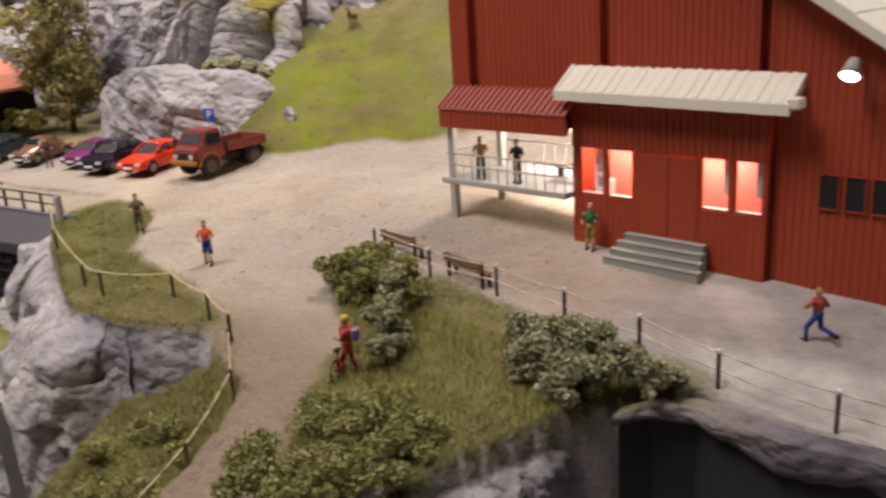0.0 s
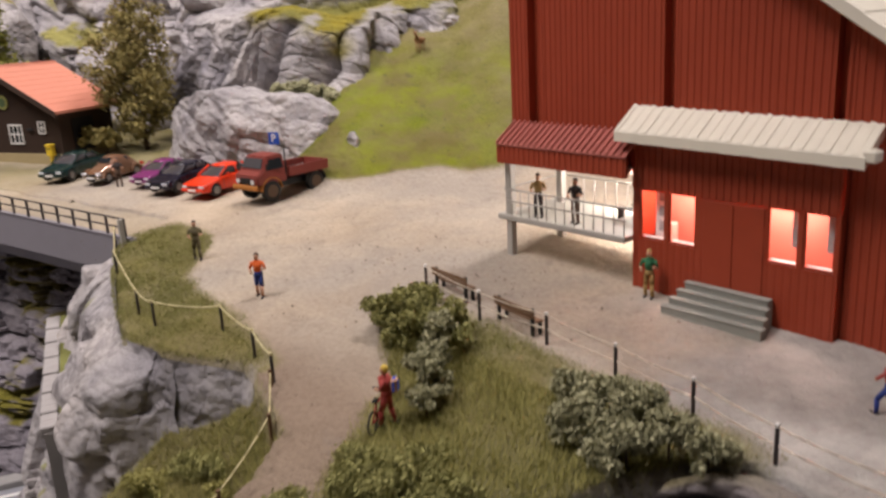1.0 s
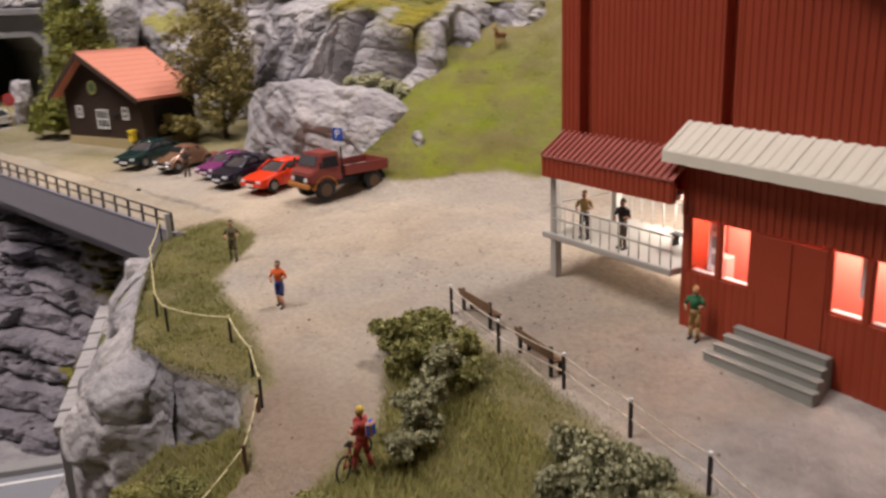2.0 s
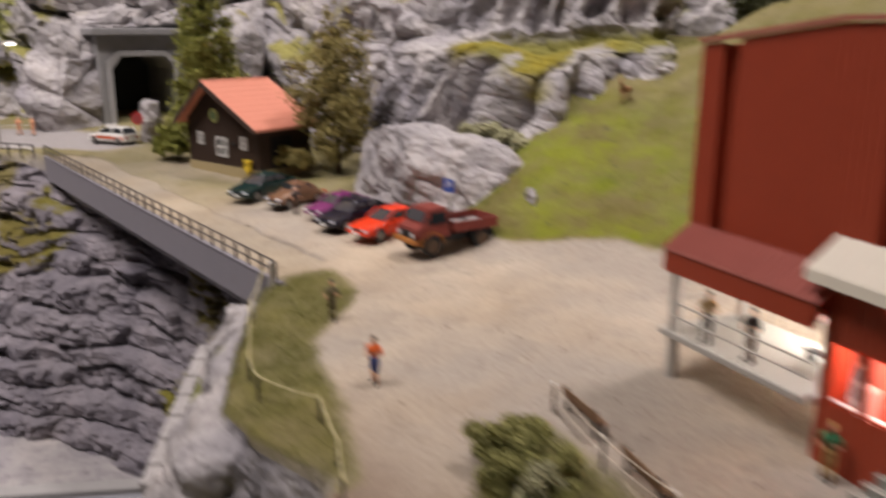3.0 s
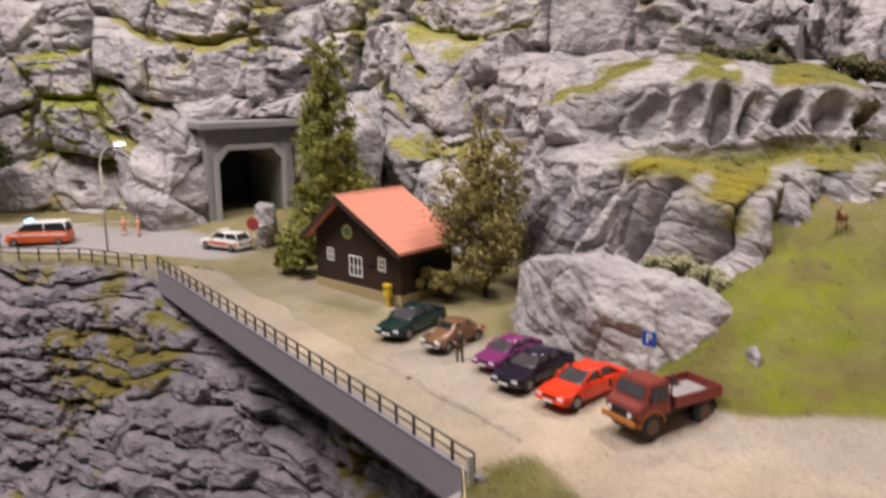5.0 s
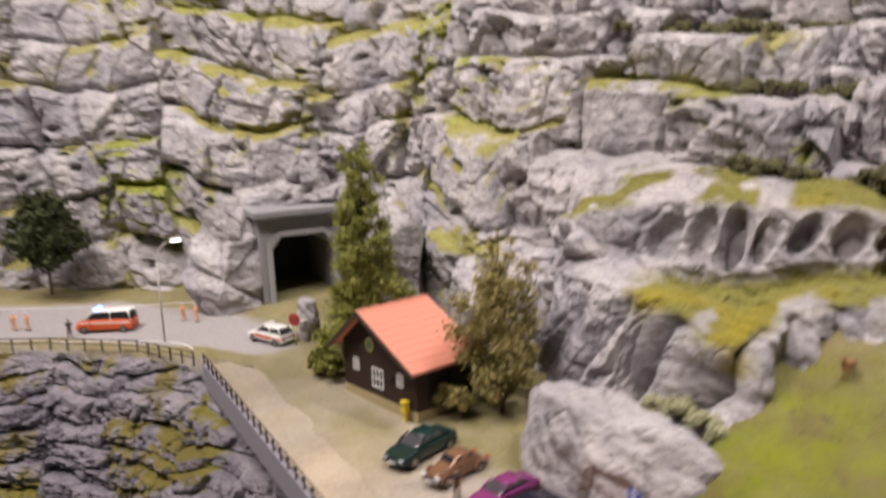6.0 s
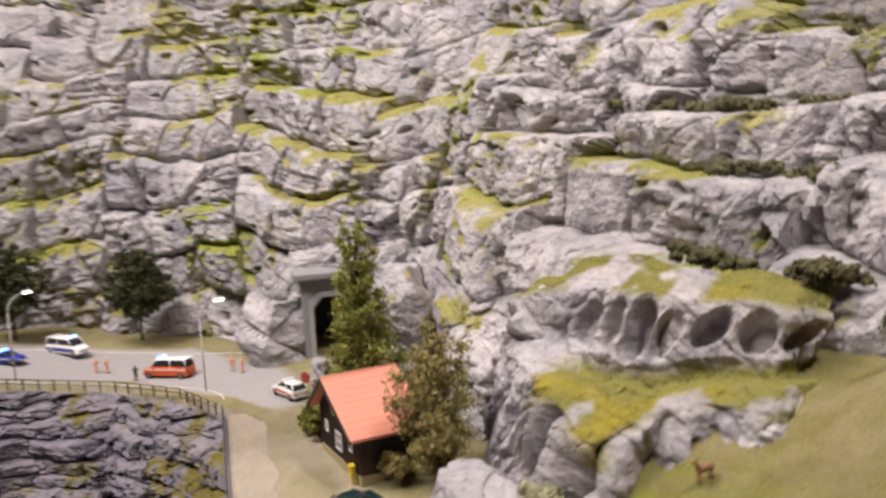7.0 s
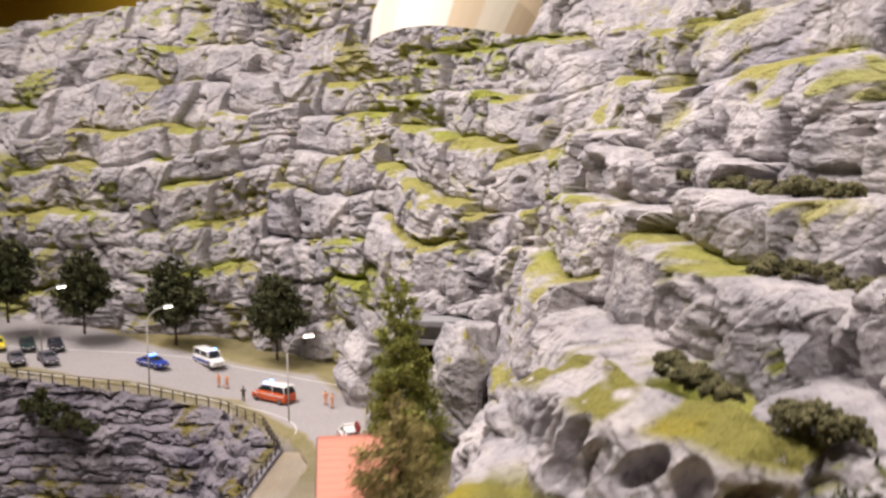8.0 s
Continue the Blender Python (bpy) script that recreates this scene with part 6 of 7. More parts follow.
def build_outcrop(nu=430, nv=250, seed=77):
    """A rock outcrop with slabs at its foot, a grassy sill, a hollowed wall above it and golden grass on its top."""
    t = np.linspace(0, 8, nu)
    lines = [np.stack([np.interp(t, np.arange(9), np.array(c)[:, k]) for k in range(3)], -1) for c in (FOOT, SILL, BAND, LIP, LOFT)]
    ker = np.hanning(31)[1:-1] / np.hanning(31).sum()
    lines = [np.stack([np.convolve(np.pad(c[:, k], 14, mode="edge"), ker, "valid") for k in range(3)], -1) for c in lines]
    at = np.array([0.0, 0.36, 0.55, 0.78, 1.0])
    v = np.linspace(0, 1, nv)
    P = np.stack([np.stack([np.interp(v, at, [c[i, k] for c in lines]) for k in range(3)], -1) for i in range(nu)])
    ker = np.hanning(17)[1:-1] / np.hanning(17).sum()
    P = np.stack([np.apply_along_axis(lambda a: np.convolve(np.pad(a, 7, mode="edge"), ker, "valid"), 1, P[..., k]) for k in range(3)], -1)
    nor = np.cross(np.gradient(P, axis=0), np.gradient(P, axis=1))
    nor /= np.linalg.norm(nor, axis=-1)[..., None] + 1e-9
    T, V = np.meshgrid(t, v, indexing="ij")
    x, y, z = (P[..., k] for k in range(3))
    slab, sill = sm(0.36, 0.31, V), sm(0.33, 0.38, V) * sm(0.57, 0.53, V)
    wall, top = sm(0.50, 0.57, V) * sm(0.82, 0.76, V), sm(0.76, 0.82, V)
    w = 0.20 * fbm(T * 1.3, V * 5, 0 * T, 3, seed)
    # leaning slabs at the foot, split by deep oblique clefts
    run = T * 0.95 + 2.2 * (0.36 - V) + w
    k = np.floor(run)
    across = run - k - 0.5
    tilt = lattice(k, 0 * k, 0 * k, seed + 1) - 0.5
    d = slab * (1 - 0.6 * sm(4.8, 5.4, T)) * (0.016 * (1 - np.abs(2 * across) ** 2.5) + 0.020 * tilt * across + 0.008 * (lattice(k, 0 * k + 1, 0 * k, seed) - 0.5) - 0.008)
    flutes = np.abs(fbm(run * 5.5, V * 2.5, 0 * T, 2, seed + 3))
    d = d - 0.008 * slab * sm(0.22, 0.0, flutes) * sm(0.30, 0.60, lattice(k, 0 * k + 2, 0 * k, seed))
    # washed-out hollows in the wall, leaning, with pale ribs between
    hx = (T - 1.5) * 1.12 - 1.8 * (V - 0.68) + 0.9 * w
    hk = np.floor(hx)
    hu = (hx - hk - 0.5 - 0.16 * (lattice(hk, 0 * hk + 5, 0 * hk, seed) - 0.5)) / (0.38 + 0.20 * lattice(hk, 0 * hk, 0 * hk, seed + 5))
    hv = (V - 0.675 - 0.03 * (lattice(hk, 0 * hk + 1, 0 * hk, seed) - 0.5)) / (0.075 + 0.05 * lattice(hk, 0 * hk + 2, 0 * hk, seed))
    hollow = sm(1.05, 0.55, np.hypot(hu, hv)) * sm(1.35, 1.65, T) * sm(7.9, 7.6, T) * (1 - 0.75 * sm(0.45, 0.65, lattice(hk, 0 * hk + 7, 0 * hk, seed)) * sm(4.0, 4.6, T))
    d = d - wall * 0.024 * hollow * (0.6 + 0.5 * lattice(hk, 0 * hk + 3, 0 * hk, seed)) + 0.006 * wall * sm(0.60, 0.74, V)
    d = d - 0.010 * sill * sm(0.44, 0.52, V) * sm(1.6, 2.2, T)
    # split stone all over, calmer on the grass
    calm = 1 - 0.75 * np.maximum(sill, top) - 0.10 * slab
    for scale, amp in ((26, 0.010), (60, 0.005), (130, 0.0022)):
        stone, joint = chunks((x - y) * 0.7 * scale + 1.5 * w, (z * 0.75 + 0.25 * (x + y)) * scale + 2.0 * w, seed + scale)
        d = d + amp * calm * (1 - 0.6 * hollow * wall) * (stone - 0.4)
    d = d + 0.006 * fbm(x * 18, y * 18, z * 18, 3, seed + 7) + 0.0014 * fbm(x * 90, y * 90, z * 90, 4, seed + 8)
    P = P + nor * d[..., None]
    nor = np.cross(np.gradient(P, axis=0), np.gradient(P, axis=1))
    up = np.abs(nor[..., 2]) / (np.linalg.norm(nor, axis=-1) + 1e-9)
    fray = 0.30 * fbm(x * 55, y * 55, z * 55, 4, seed + 9)
    hang = sm(0.30, 0.36, V + 0.05 * fbm(T * 3, V * 4, 0 * T, 3, seed + 11)) * sm(0.57, 0.54, V + 0.02 * w) * sm(1.5, 2.3, T + w)
    pale = sm(0.10, 0.30, fbm(x * 30, y * 30, z * 30, 3, seed + 10)) * (1 - sm(0.42, 0.46, V))
    bare = sm(4.9, 5.1, T) * sm(5.9, 5.6, T) * sm(0.46, 0.42, V)
    crown = sm(0.74, 0.80, V + 0.03 * w) * sm(0.30, 0.5, up + fray + 0.15 * sm(0.82, 0.9, V)) * sm(-0.45, -0.2, fbm(x * 22, y * 22, z * 22, 3, seed + 12))
    crown = crown * (1 - 0.9 * sm(4.1, 4.4, T + w) * sm(5.2, 4.9, T + w))
    drape = sm(0.20, 0.26, V + 0.03 * w) * sm(0.37, 0.34, V) * np.maximum(sm(3.1, 3.5, T + w) * sm(4.4, 4.0, T + w), sm(6.5, 6.9, T)) * sm(-0.2, 0.1, fray)
    g = np.clip(np.maximum.reduce([hang * (1 - 0.8 * pale) * (1 - 0.85 * bare) * sm(0.0, 0.35, up + fray + 0.2), crown, 0.9 * drape]), 0, 1)
    m = np.stack([g, 0 * g, 0 * g, np.clip(0.25 + 0.9 * fbm(x * 20, y * 20, z * 20, 2, seed + 13), 0, 1)], -1)
    ob = sheet("rock_outcrop", P.reshape(-1, 3), nu, nv, ROCK_GOLD, m.reshape(-1, 4), smooth=False)
    return tagged(ob, "stepped grey rock outcrop with golden grass and washed-out hollows", "rock outcrop", kind="structure")


build_outcrop()
crag("terrace_rock", -0.455, 0.100, 0.105, (0.10, 0.09, 0.12), 40, 43, "tall grey rock shoulder above the car park", 0.35, 0.9)
crag("terrace_rock", -0.545, 0.030, 0.060, (0.11, 0.07, 0.09), 15, 45, "rounded grey rock behind the brown house", 0.3, 0.8)
crag("terrace_rock", -0.702, -0.048, 0.066, (0.120, 0.100, 0.190), 24, 47, "rounded dark grey rock beside the tunnel portal", 0.4, 0.8)
crag("dark_rock", -0.262, 0.192, 0.100, (0.036, 0.030, 0.022), 60, 51, "dark grey rock beside the deer on the slope", n=50)
crag("slope_stone", -0.196, 0.0455, 0.026, (0.013, 0.010, 0.026), 20, 53, "small upright grey stone on the green slope", n=40)
crag("portal_rock", -0.838, -0.212, 0.066, (0.100, 0.082, 0.165), 12, 59, "rugged grey rock flush with the tunnel portal", 0.25, 1.25, n=110, power=3.0)
crag("tunnel_rock", -0.662, -0.136, 0.036, (0.032, 0.026, 0.058), 20, 57, "grey rock beside the tunnel road", n=60, power=2.4, tilt=12)


crag("spur_rock", -0.178, -0.138, -0.049, (0.056, 0.028, 0.080), -32, 63, "pale streaked rock at the end of the bridge", n=70, slant=0.1, rough=0.5, bedded=0.08)


# ---------------------------------------------------------------- foliage
def leaves(name, blobs, count, size, mat, parent=None, seed=1, hollow=0.5, flat=1.0, lumpy=False):
    """Many small leaves round the given blobs of centre and radii, as one mesh."""
    rng = np.random.RandomState(seed)
    vol = np.array([b[3] * b[4] * b[5] for b in blobs]) ** 0.7
    pick = rng.choice(len(blobs), count, p=vol / vol.sum())
    b = np.array(blobs)[pick]
    d = rng.normal(size=(count, 3))
    d /= np.linalg.norm(d, axis=1)[:, None]
    r = (hollow + (1 - hollow) * rng.rand(count)) * (1 + 0.12 * rng.normal(size=count))
    c = b[:, :3] + d * r[:, None] * b[:, 3:6]
    s = size * (0.6 + 0.8 * rng.rand(count))
    if lumpy:
        base = np.array([(1, 0, 0), (-1, 0, 0), (0, 1, 0), (0, -1, 0), (0, 0, 1), (0, 0, -1)], float)
        tri = np.array([(0, 2, 4), (2, 1, 4), (1, 3, 4), (3, 0, 4), (2, 0, 5), (1, 2, 5), (3, 1, 5), (0, 3, 5)])
    else:
        base = np.array([(-0.5, -1, 0), (0.5, -1, 0.2), (0.6, 0.3, 0), (0, 1.1, -0.2), (-0.6, 0.3, 0.1)], float)
        tri = np.array([(0, 1, 2), (0, 2, 3), (0, 3, 4)])
    q1, q2 = rng.normal(size=(count, 3)), rng.normal(size=(count, 3))
    q1 += d * 0.3
    e1 = q1 / np.linalg.norm(q1, axis=1)[:, None]
    e2 = np.cross(e1, q2)
    e2 /= np.linalg.norm(e2, axis=1)[:, None]
    e3 = np.cross(e1, e2)
    jig = 1 + 0.25 * rng.normal(size=(count, len(base), 3))
    w = base[None] * jig
    v = c[:, None] + s[:, None, None] * (w[..., 0:1] * e1[:, None] + w[..., 1:2] * e2[:, None] + w[..., 2:3] * e3[:, None])
    f = (tri[None] + (np.arange(count) * len(base))[:, None, None]).reshape(-1, 3)
    me = bpy.data.meshes.new(name)
    me.vertices.add(count * len(base))
    me.vertices.foreach_set("co", v.astype(np.float32).ravel())
    me.loops.add(f.size)
    me.loops.foreach_set("vertex_index", f.astype(np.int32).ravel())
    me.polygons.add(len(f))
    me.polygons.foreach_set("loop_start", (np.arange(len(f)) * 3).astype(np.int32))
    me.update(calc_edges=True)
    me.materials.append(mat)
    ob = new(name, me)
    if parent is not None:
        ob.parent = parent
    return ob


def tree(x, y, z, height, crown, label, leaf, count, size, seed, group="", trunk=0.0022, start=0.3, airy=0.35, wander=0.1, limb_count=34):
    """A tapered trunk with limbs, and clumps of leaves at the limbs' ends. crown: radius at a fraction of the height."""
    t = thing("tree", pose(x, y, z, 0, 0, 30 * seed), label, "tree", group)
    rng = random.Random(seed)
    bm = bmesh.new()
    pts = [Vector((wander * height * 0.1 * rng.uniform(-1, 1) * k / 8, wander * height * 0.1 * rng.uniform(-1, 1) * k / 8, height * 0.94 * k / 8)) for k in range(9)]
    pts[0] = Vector((0, 0, -0.004))
    for k, (a, b) in enumerate(zip(pts, pts[1:])):
        rod(bm, a, b, trunk * (1 - k / 8.5), 7, trunk * (1 - (k + 1) / 8.5))
    limbs, blobs = [], []
    n = limb_count
    for k in range(n):
        f = start + (0.99 - start) * k / (n - 1)
        a = k * 2.4 + rng.uniform(-0.4, 0.4)
        r = crown(f) * rng.uniform(0.45, 1.0)
        base = pts[0].lerp(pts[8], max(0.0, f - 0.10))
        end = Vector((r * math.cos(a), r * math.sin(a), height * f + 0.1 * r))
        limbs.append((base, end))
        q = crown(f) * rng.uniform(0.32, 0.5)
        blobs.append((end.x, end.y, end.z, q, q, q * 0.8))
        blobs.append((*((base + end) / 2), q * 0.7, q * 0.7, q * 0.6))
    part("trunk", bm, BARK, t)
    for a, b in limbs[::2]:
        bm = bmesh.new()
        rod(bm, a, b, trunk * 0.3, 5, trunk * 0.08)
        part("limb", bm, BARK, t)
    leaves("crown", blobs, count, size, leaf, t, seed, airy)
    return t


tree(-0.608, -0.085, 0.014, 0.200, lambda f: 0.040 * (1.20 - f) ** 0.72 * min(1, f * 8 + 0.3), "tall slim green tree beside the brown house", LEAF_MID, 33000, 0.0013, 3, start=0.03, airy=0.1, limb_count=58)
tree(-0.422, -0.010, 0.013, 0.146, lambda f: 0.034 * math.sin(math.pi * min(1, max(0.05, f)) ** 0.8) ** 0.7, "airy yellowish-green birch beside the boulder", LEAF_BIRCH, 17000, 0.0011, 7, start=0.14, airy=0.1, limb_count=46)
for k, (tx, ty, tz) in enumerate(((-0.948, -0.430, 0.030), (-0.930, -0.600, 0.045), (-0.872, -0.725, 0.066), (-0.832, -0.835, 0.085), (-0.815, -0.95, 0.095))):
    tree(tx, ty, tz, 0.125 + 0.006 * (k % 2), lambda f: 0.041 * math.sin(math.pi * min(1, max(0, (f - 0.16) / 0.92)) ** 0.8) ** 0.7, "dark green round-headed roadside tree under the rock wall", LEAF_DARK, 4200, 0.0028, 11 + k, "roadside trees", start=0.30, airy=0.3)
for k, (tx, ty, tz, hh) in enumerate(((-0.275, 0.325, 0.13, 0.15), (-0.235, 0.335, 0.13, 0.16), (-0.36, 0.39, 0.18, 0.13), (-0.30, 0.39, 0.16, 0.17), (-0.20, 0.37, 0.13, 0.17))):
    tree(tx, ty, tz, hh, lambda f: 0.045 * (1.05 - f), "dark conifer at the edge of the wood", LEAF_DARK, 3500, 0.0026, 31 + k, "wood behind the slope", start=0.08, airy=0.3)


def shrub(blobs, label, leaf, count, size, seed, lumpy=True, name="shrub", rest=None):
    """A bush of clumps on short stems; blobs are x, y, height of centre over ground, radius, vertical radius."""
    x0, y0 = blobs[0][0], blobs[0][1]
    z0 = ground_at(x0, y0) - 0.35 * max(0, -y0 - 0.155) * (x0 > 0)
    z0 = z0 if rest is None else rest
    t = thing(name, pose(x0, y0, z0), label, "shrub")
    rng = random.Random(seed)
    small, bm = [], bmesh.new()
    for x, y, h, r, rv in blobs:
        rod(bm, (x - x0, y - y0, -0.004), (x - x0, y - y0, h), 0.0006, 5, 0.0003)
        for k in range(14):
            a, e, q = rng.uniform(0, 6.28), rng.uniform(-0.4, 1.4), rng.uniform(0.5, 1.0)
            rr = r * rng.uniform(0.22, 0.42)
            small.append((x - x0 + q * r * math.cos(a) * math.cos(e), y - y0 + q * r * math.sin(a) * math.cos(e), h + q * rv * math.sin(e), rr, rr, rr * 0.85))
    part("stem", bm, BARK, t)
    leaves("foliage", small, count, size, leaf, t, seed, 0.55, lumpy=lumpy)
    return t


def land(x, y):
    """Height of the land with its banks."""
    a, b = np.array([x]), np.array([y])
    z = level(a, b) + hill(a, b) - 0.35 * np.maximum(0, -b - 0.155) * sm(-0.04, 0.0, a)
    o = outside(a, b) + 0.005 * fbm(a * 40, b * 40, 0 * a, 3, 5) * sm(0.150, 0.135, a)
    return float((z + drop_off(a, o, z)[0])[0])


shrub([(0.036, -0.090, 0.007, 0.013, 0.013), (0.046, -0.089, 0.008, 0.012, 0.012), (0.028, -0.096, 0.005, 0.011, 0.011), (0.056, -0.091, 0.005, 0.009, 0.008), (0.044, -0.098, 0.005, 0.011, 0.010)],
      "dense olive-green shrub beside the sandy square", LEAF_OLIVE, 24000, 0.0006, 61, False)
shrub([(0.058, -0.098, 0.010, 0.006, 0.007), (0.065, -0.104, 0.010, 0.006, 0.007), (0.070, -0.110, 0.008, 0.006, 0.006), (0.075, -0.117, 0.007, 0.007, 0.006), (0.083, -0.122, 0.005, 0.007, 0.006), (0.088, -0.129, 0.004, 0.006, 0.005)],
      "grey-green foam-leaved shrub with feathery branches", LEAF_GREY, 17000, 0.0006, 63, False)
shrub([(0.118, -0.092, 0.003, 0.010, 0.007), (0.131, -0.091, 0.005, 0.010, 0.008), (0.144, -0.094, 0.006, 0.010, 0.008), (0.157, -0.098, 0.005, 0.010, 0.008), (0.136, -0.104, 0.004, 0.011, 0.008), (0.150, -0.108, 0.003, 0.010, 0.007), (0.126, -0.104, 0.002, 0.009, 0.006), (0.167, -0.094, 0.003, 0.008, 0.006)],
      "grey-green foam-leaved shrub mass above the bluff", LEAF_GREY, 26000, 0.0006, 65, False)
shrub([(0.096, -0.160, 0.002, 0.012, 0.007), (0.110, -0.165, 0.003, 0.013, 0.008), (0.125, -0.172, 0.003, 0.013, 0.008), (0.108, -0.188, 0.002, 0.014, 0.008), (0.122, -0.190, 0.002, 0.013, 0.008), (0.108, -0.146, 0.002, 0.010, 0.006), (0.126, -0.152, 0.002, 0.010, 0.006)],
      "low olive-green shrub beside the path", LEAF_OLIVE, 46000, 0.00045, 67, False)
for k, (sx, sy, r) in enumerate(((-0.010, -0.185, 0.009), (0.006, -0.176, 0.008), (0.020, -0.172, 0.007), (0.032, -0.176, 0.006), (0.002, -0.198, 0.010), (0.022, -0.192, 0.009), (0.040, -0.190, 0.007), (0.014, -0.212, 0.010), (0.040, -0.210, 0.009))):
    shrub([(sx, sy, 0.001, r, 0.5 * r), (sx + 0.7 * r, sy + 0.5 * r, 0.0, 0.8 * r, 0.4 * r), (sx - 0.8 * r, sy + 0.2 * r, 0.0, 0.7 * r, 0.4 * r)], "low mossy olive clump on the grass bank", LEAF_OLIVE if k % 3 else GRASS_BANK, 5500, 0.0004, 261 + k, False, "moss_clump", land(sx, sy))
shrub([(-0.275, 0.058, 0.004, 0.014, 0.009), (-0.262, 0.066, 0.002, 0.012, 0.008), (-0.290, 0.050, 0.004, 0.011, 0.008), (-0.252, 0.070, -0.003, 0.010, 0.007)], "dark grey-green shrub between the rocks", LEAF_GREY, 5000, 0.0009, 71, rest=0.055)
shrub([(-0.437, -0.050, 0.014, 0.013, 0.012), (-0.424, -0.042, 0.012, 0.012, 0.010)], "leafy shrub beside the brown house", LEAF_BIRCH, 3500, 0.0013, 73, False)
shrub([(-0.545, -0.125, 0.014, 0.016, 0.016), (-0.56, -0.135, 0.010, 0.012, 0.012)], "green shrub at the corner of the brown house", LEAF_MID, 4500, 0.0014, 75, False)


LEAF_HEATH = leaf_material("dark_heath_leaves", (0.075, 0.07, 0.032), (0.21, 0.19, 0.09))


def ledge_shrub(a, b, n, r, seed):
    """A low straggling row of heath along a rock ledge from a to b."""
    rng = random.Random(seed)
    blobs = []
    for k in range(n):
        p = Vector(a).lerp(Vector(b), (k + rng.uniform(-0.2, 0.2)) / max(1, n - 1))
        rr = r * rng.uniform(0.6, 1.1)
        blobs.append((p.x, p.y, p.z - a[2] + 0.25 * rr, rr, rr * 0.65))
    shrub(blobs, "dark green heath shrub along a rock ledge", LEAF_HEATH, 700 * n, 0.0016, seed, name="heath_shrub", rest=a[2])


for k, (a, b, n, r) in enumerate((((-0.612, 0.183, 0.309), (-0.576, 0.222, 0.302), 5, 0.011), ((-0.556, 0.241, 0.297), (-0.549, 0.305, 0.299), 6, 0.013), ((-0.556, 0.355, 0.296), (-0.556, 0.385, 0.296), 3, 0.014),
                                  ((-0.532, 0.190, 0.239), (-0.503, 0.228, 0.239), 4, 0.009), ((-0.497, 0.248, 0.245), (-0.486, 0.284, 0.247), 3, 0.013), ((-0.460, 0.291, 0.236), (-0.446, 0.323, 0.236), 4, 0.015),
                                  ((-0.419, 0.186, 0.188), (-0.381, 0.225, 0.181), 6, 0.013), ((-0.358, 0.262, 0.175), (-0.352, 0.285, 0.174), 3, 0.016), ((-0.592, 0.349, 0.360), (-0.606, 0.428, 0.362), 5, 0.013), ((-0.620, 0.274, 0.361), (-0.619, 0.284, 0.361), 2, 0.011))):
    ledge_shrub(a, b, n, r, 201 + k)


shrub([(-0.690, -0.640, 0.010, 0.020, 0.016), (-0.690, -0.612, -0.004, 0.020, 0.018), (-0.688, -0.584, -0.012, 0.018, 0.016), (-0.684, -0.556, -0.016, 0.015, 0.012)], "dark green bush on the gorge wall below the road", LEAF_DARK, 9000, 0.0016, 79, False, rest=0.0)


def grass_tufts(name, label, count, length, mat, seed, want, x0, x1, y0, y1):
    """Standing grass fibres over the ground where a cover is wanted."""
    rng = np.random.RandomState(seed)
    x, y = x0 + (x1 - x0) * rng.rand(count * 6), y0 + (y1 - y0) * rng.rand(count * 6)
    o = outside(x, y) + 0.005 * fbm(x * 40, y * 40, 0 * x, 3, 5) * sm(0.150, 0.135, x)
    z = level(x, y) + hill(x, y) - 0.35 * np.maximum(0, -y - 0.155) * sm(-0.04, 0.0, x)
    fall, gentle, bank = drop_off(x, o, z)
    _, _, lush, tall = covers(x, y, o, np.maximum(gentle, bank))
    keep = np.where((want(x, y, lush, tall) > rng.rand(len(x))) & ((o < 0.001) | (np.maximum(gentle, bank) > 0.9) & (o < 0.06)))[0][:count]
    x, y, z = x[keep], y[keep], (z + fall)[keep]
    n = len(x)
    a, ln = rng.rand(n) * 6.28, length * (0.5 + 0.9 * rng.rand(n))
    tip = np.stack([0.6 * ln * np.cos(a), 0.6 * ln * np.sin(a), ln], -1) * (0.6 + 0.4 * rng.rand(n))[:, None]
    c = np.stack([x, y, z - 0.0004], -1)
    side = np.stack([-np.sin(a), np.cos(a), 0 * a], -1) * 0.00015
    v = np.stack([c - side, c + side, c + tip], 1)
    me = bpy.data.meshes.new(name)
    me.vertices.add(n * 3)
    me.vertices.foreach_set("co", v.astype(np.float32).ravel())
    me.loops.add(n * 3)
    me.loops.foreach_set("vertex_index", np.arange(n * 3, dtype=np.int32))
    me.polygons.add(n)
    me.polygons.foreach_set("loop_start", (np.arange(n) * 3).astype(np.int32))
    me.update(calc_edges=True)
    me.materials.append(mat)
    return tagged(new(name, me), label, "grass", kind="stuff")


grass_tufts("grass", "dry olive grass fibres on the rock corner and bank", 90000, 0.0019, GRASS_TUFT, 5, lambda x, y, l, t: t * 0.9, -0.21, 0.19, -0.25, -0.06)
grass_tufts("bank_grass", "long olive grass hanging over the bank beside the path", 45000, 0.0038, GRASS_BANK, 7, lambda x, y, l, t: t * ((outside(x, y) > 0.002) | (x > 0.03)) * 0.9, -0.04, 0.17, -0.26, -0.09)
grass_tufts("slope_grass", "short bright green grass on the slope", 40000, 0.0013, GRASS_LUSH, 6, lambda x, y, l, t: (hill(x, y) > 0.004) * (0.25 + 0.75 * l), -0.33, -0.02, 0.0, 0.26)


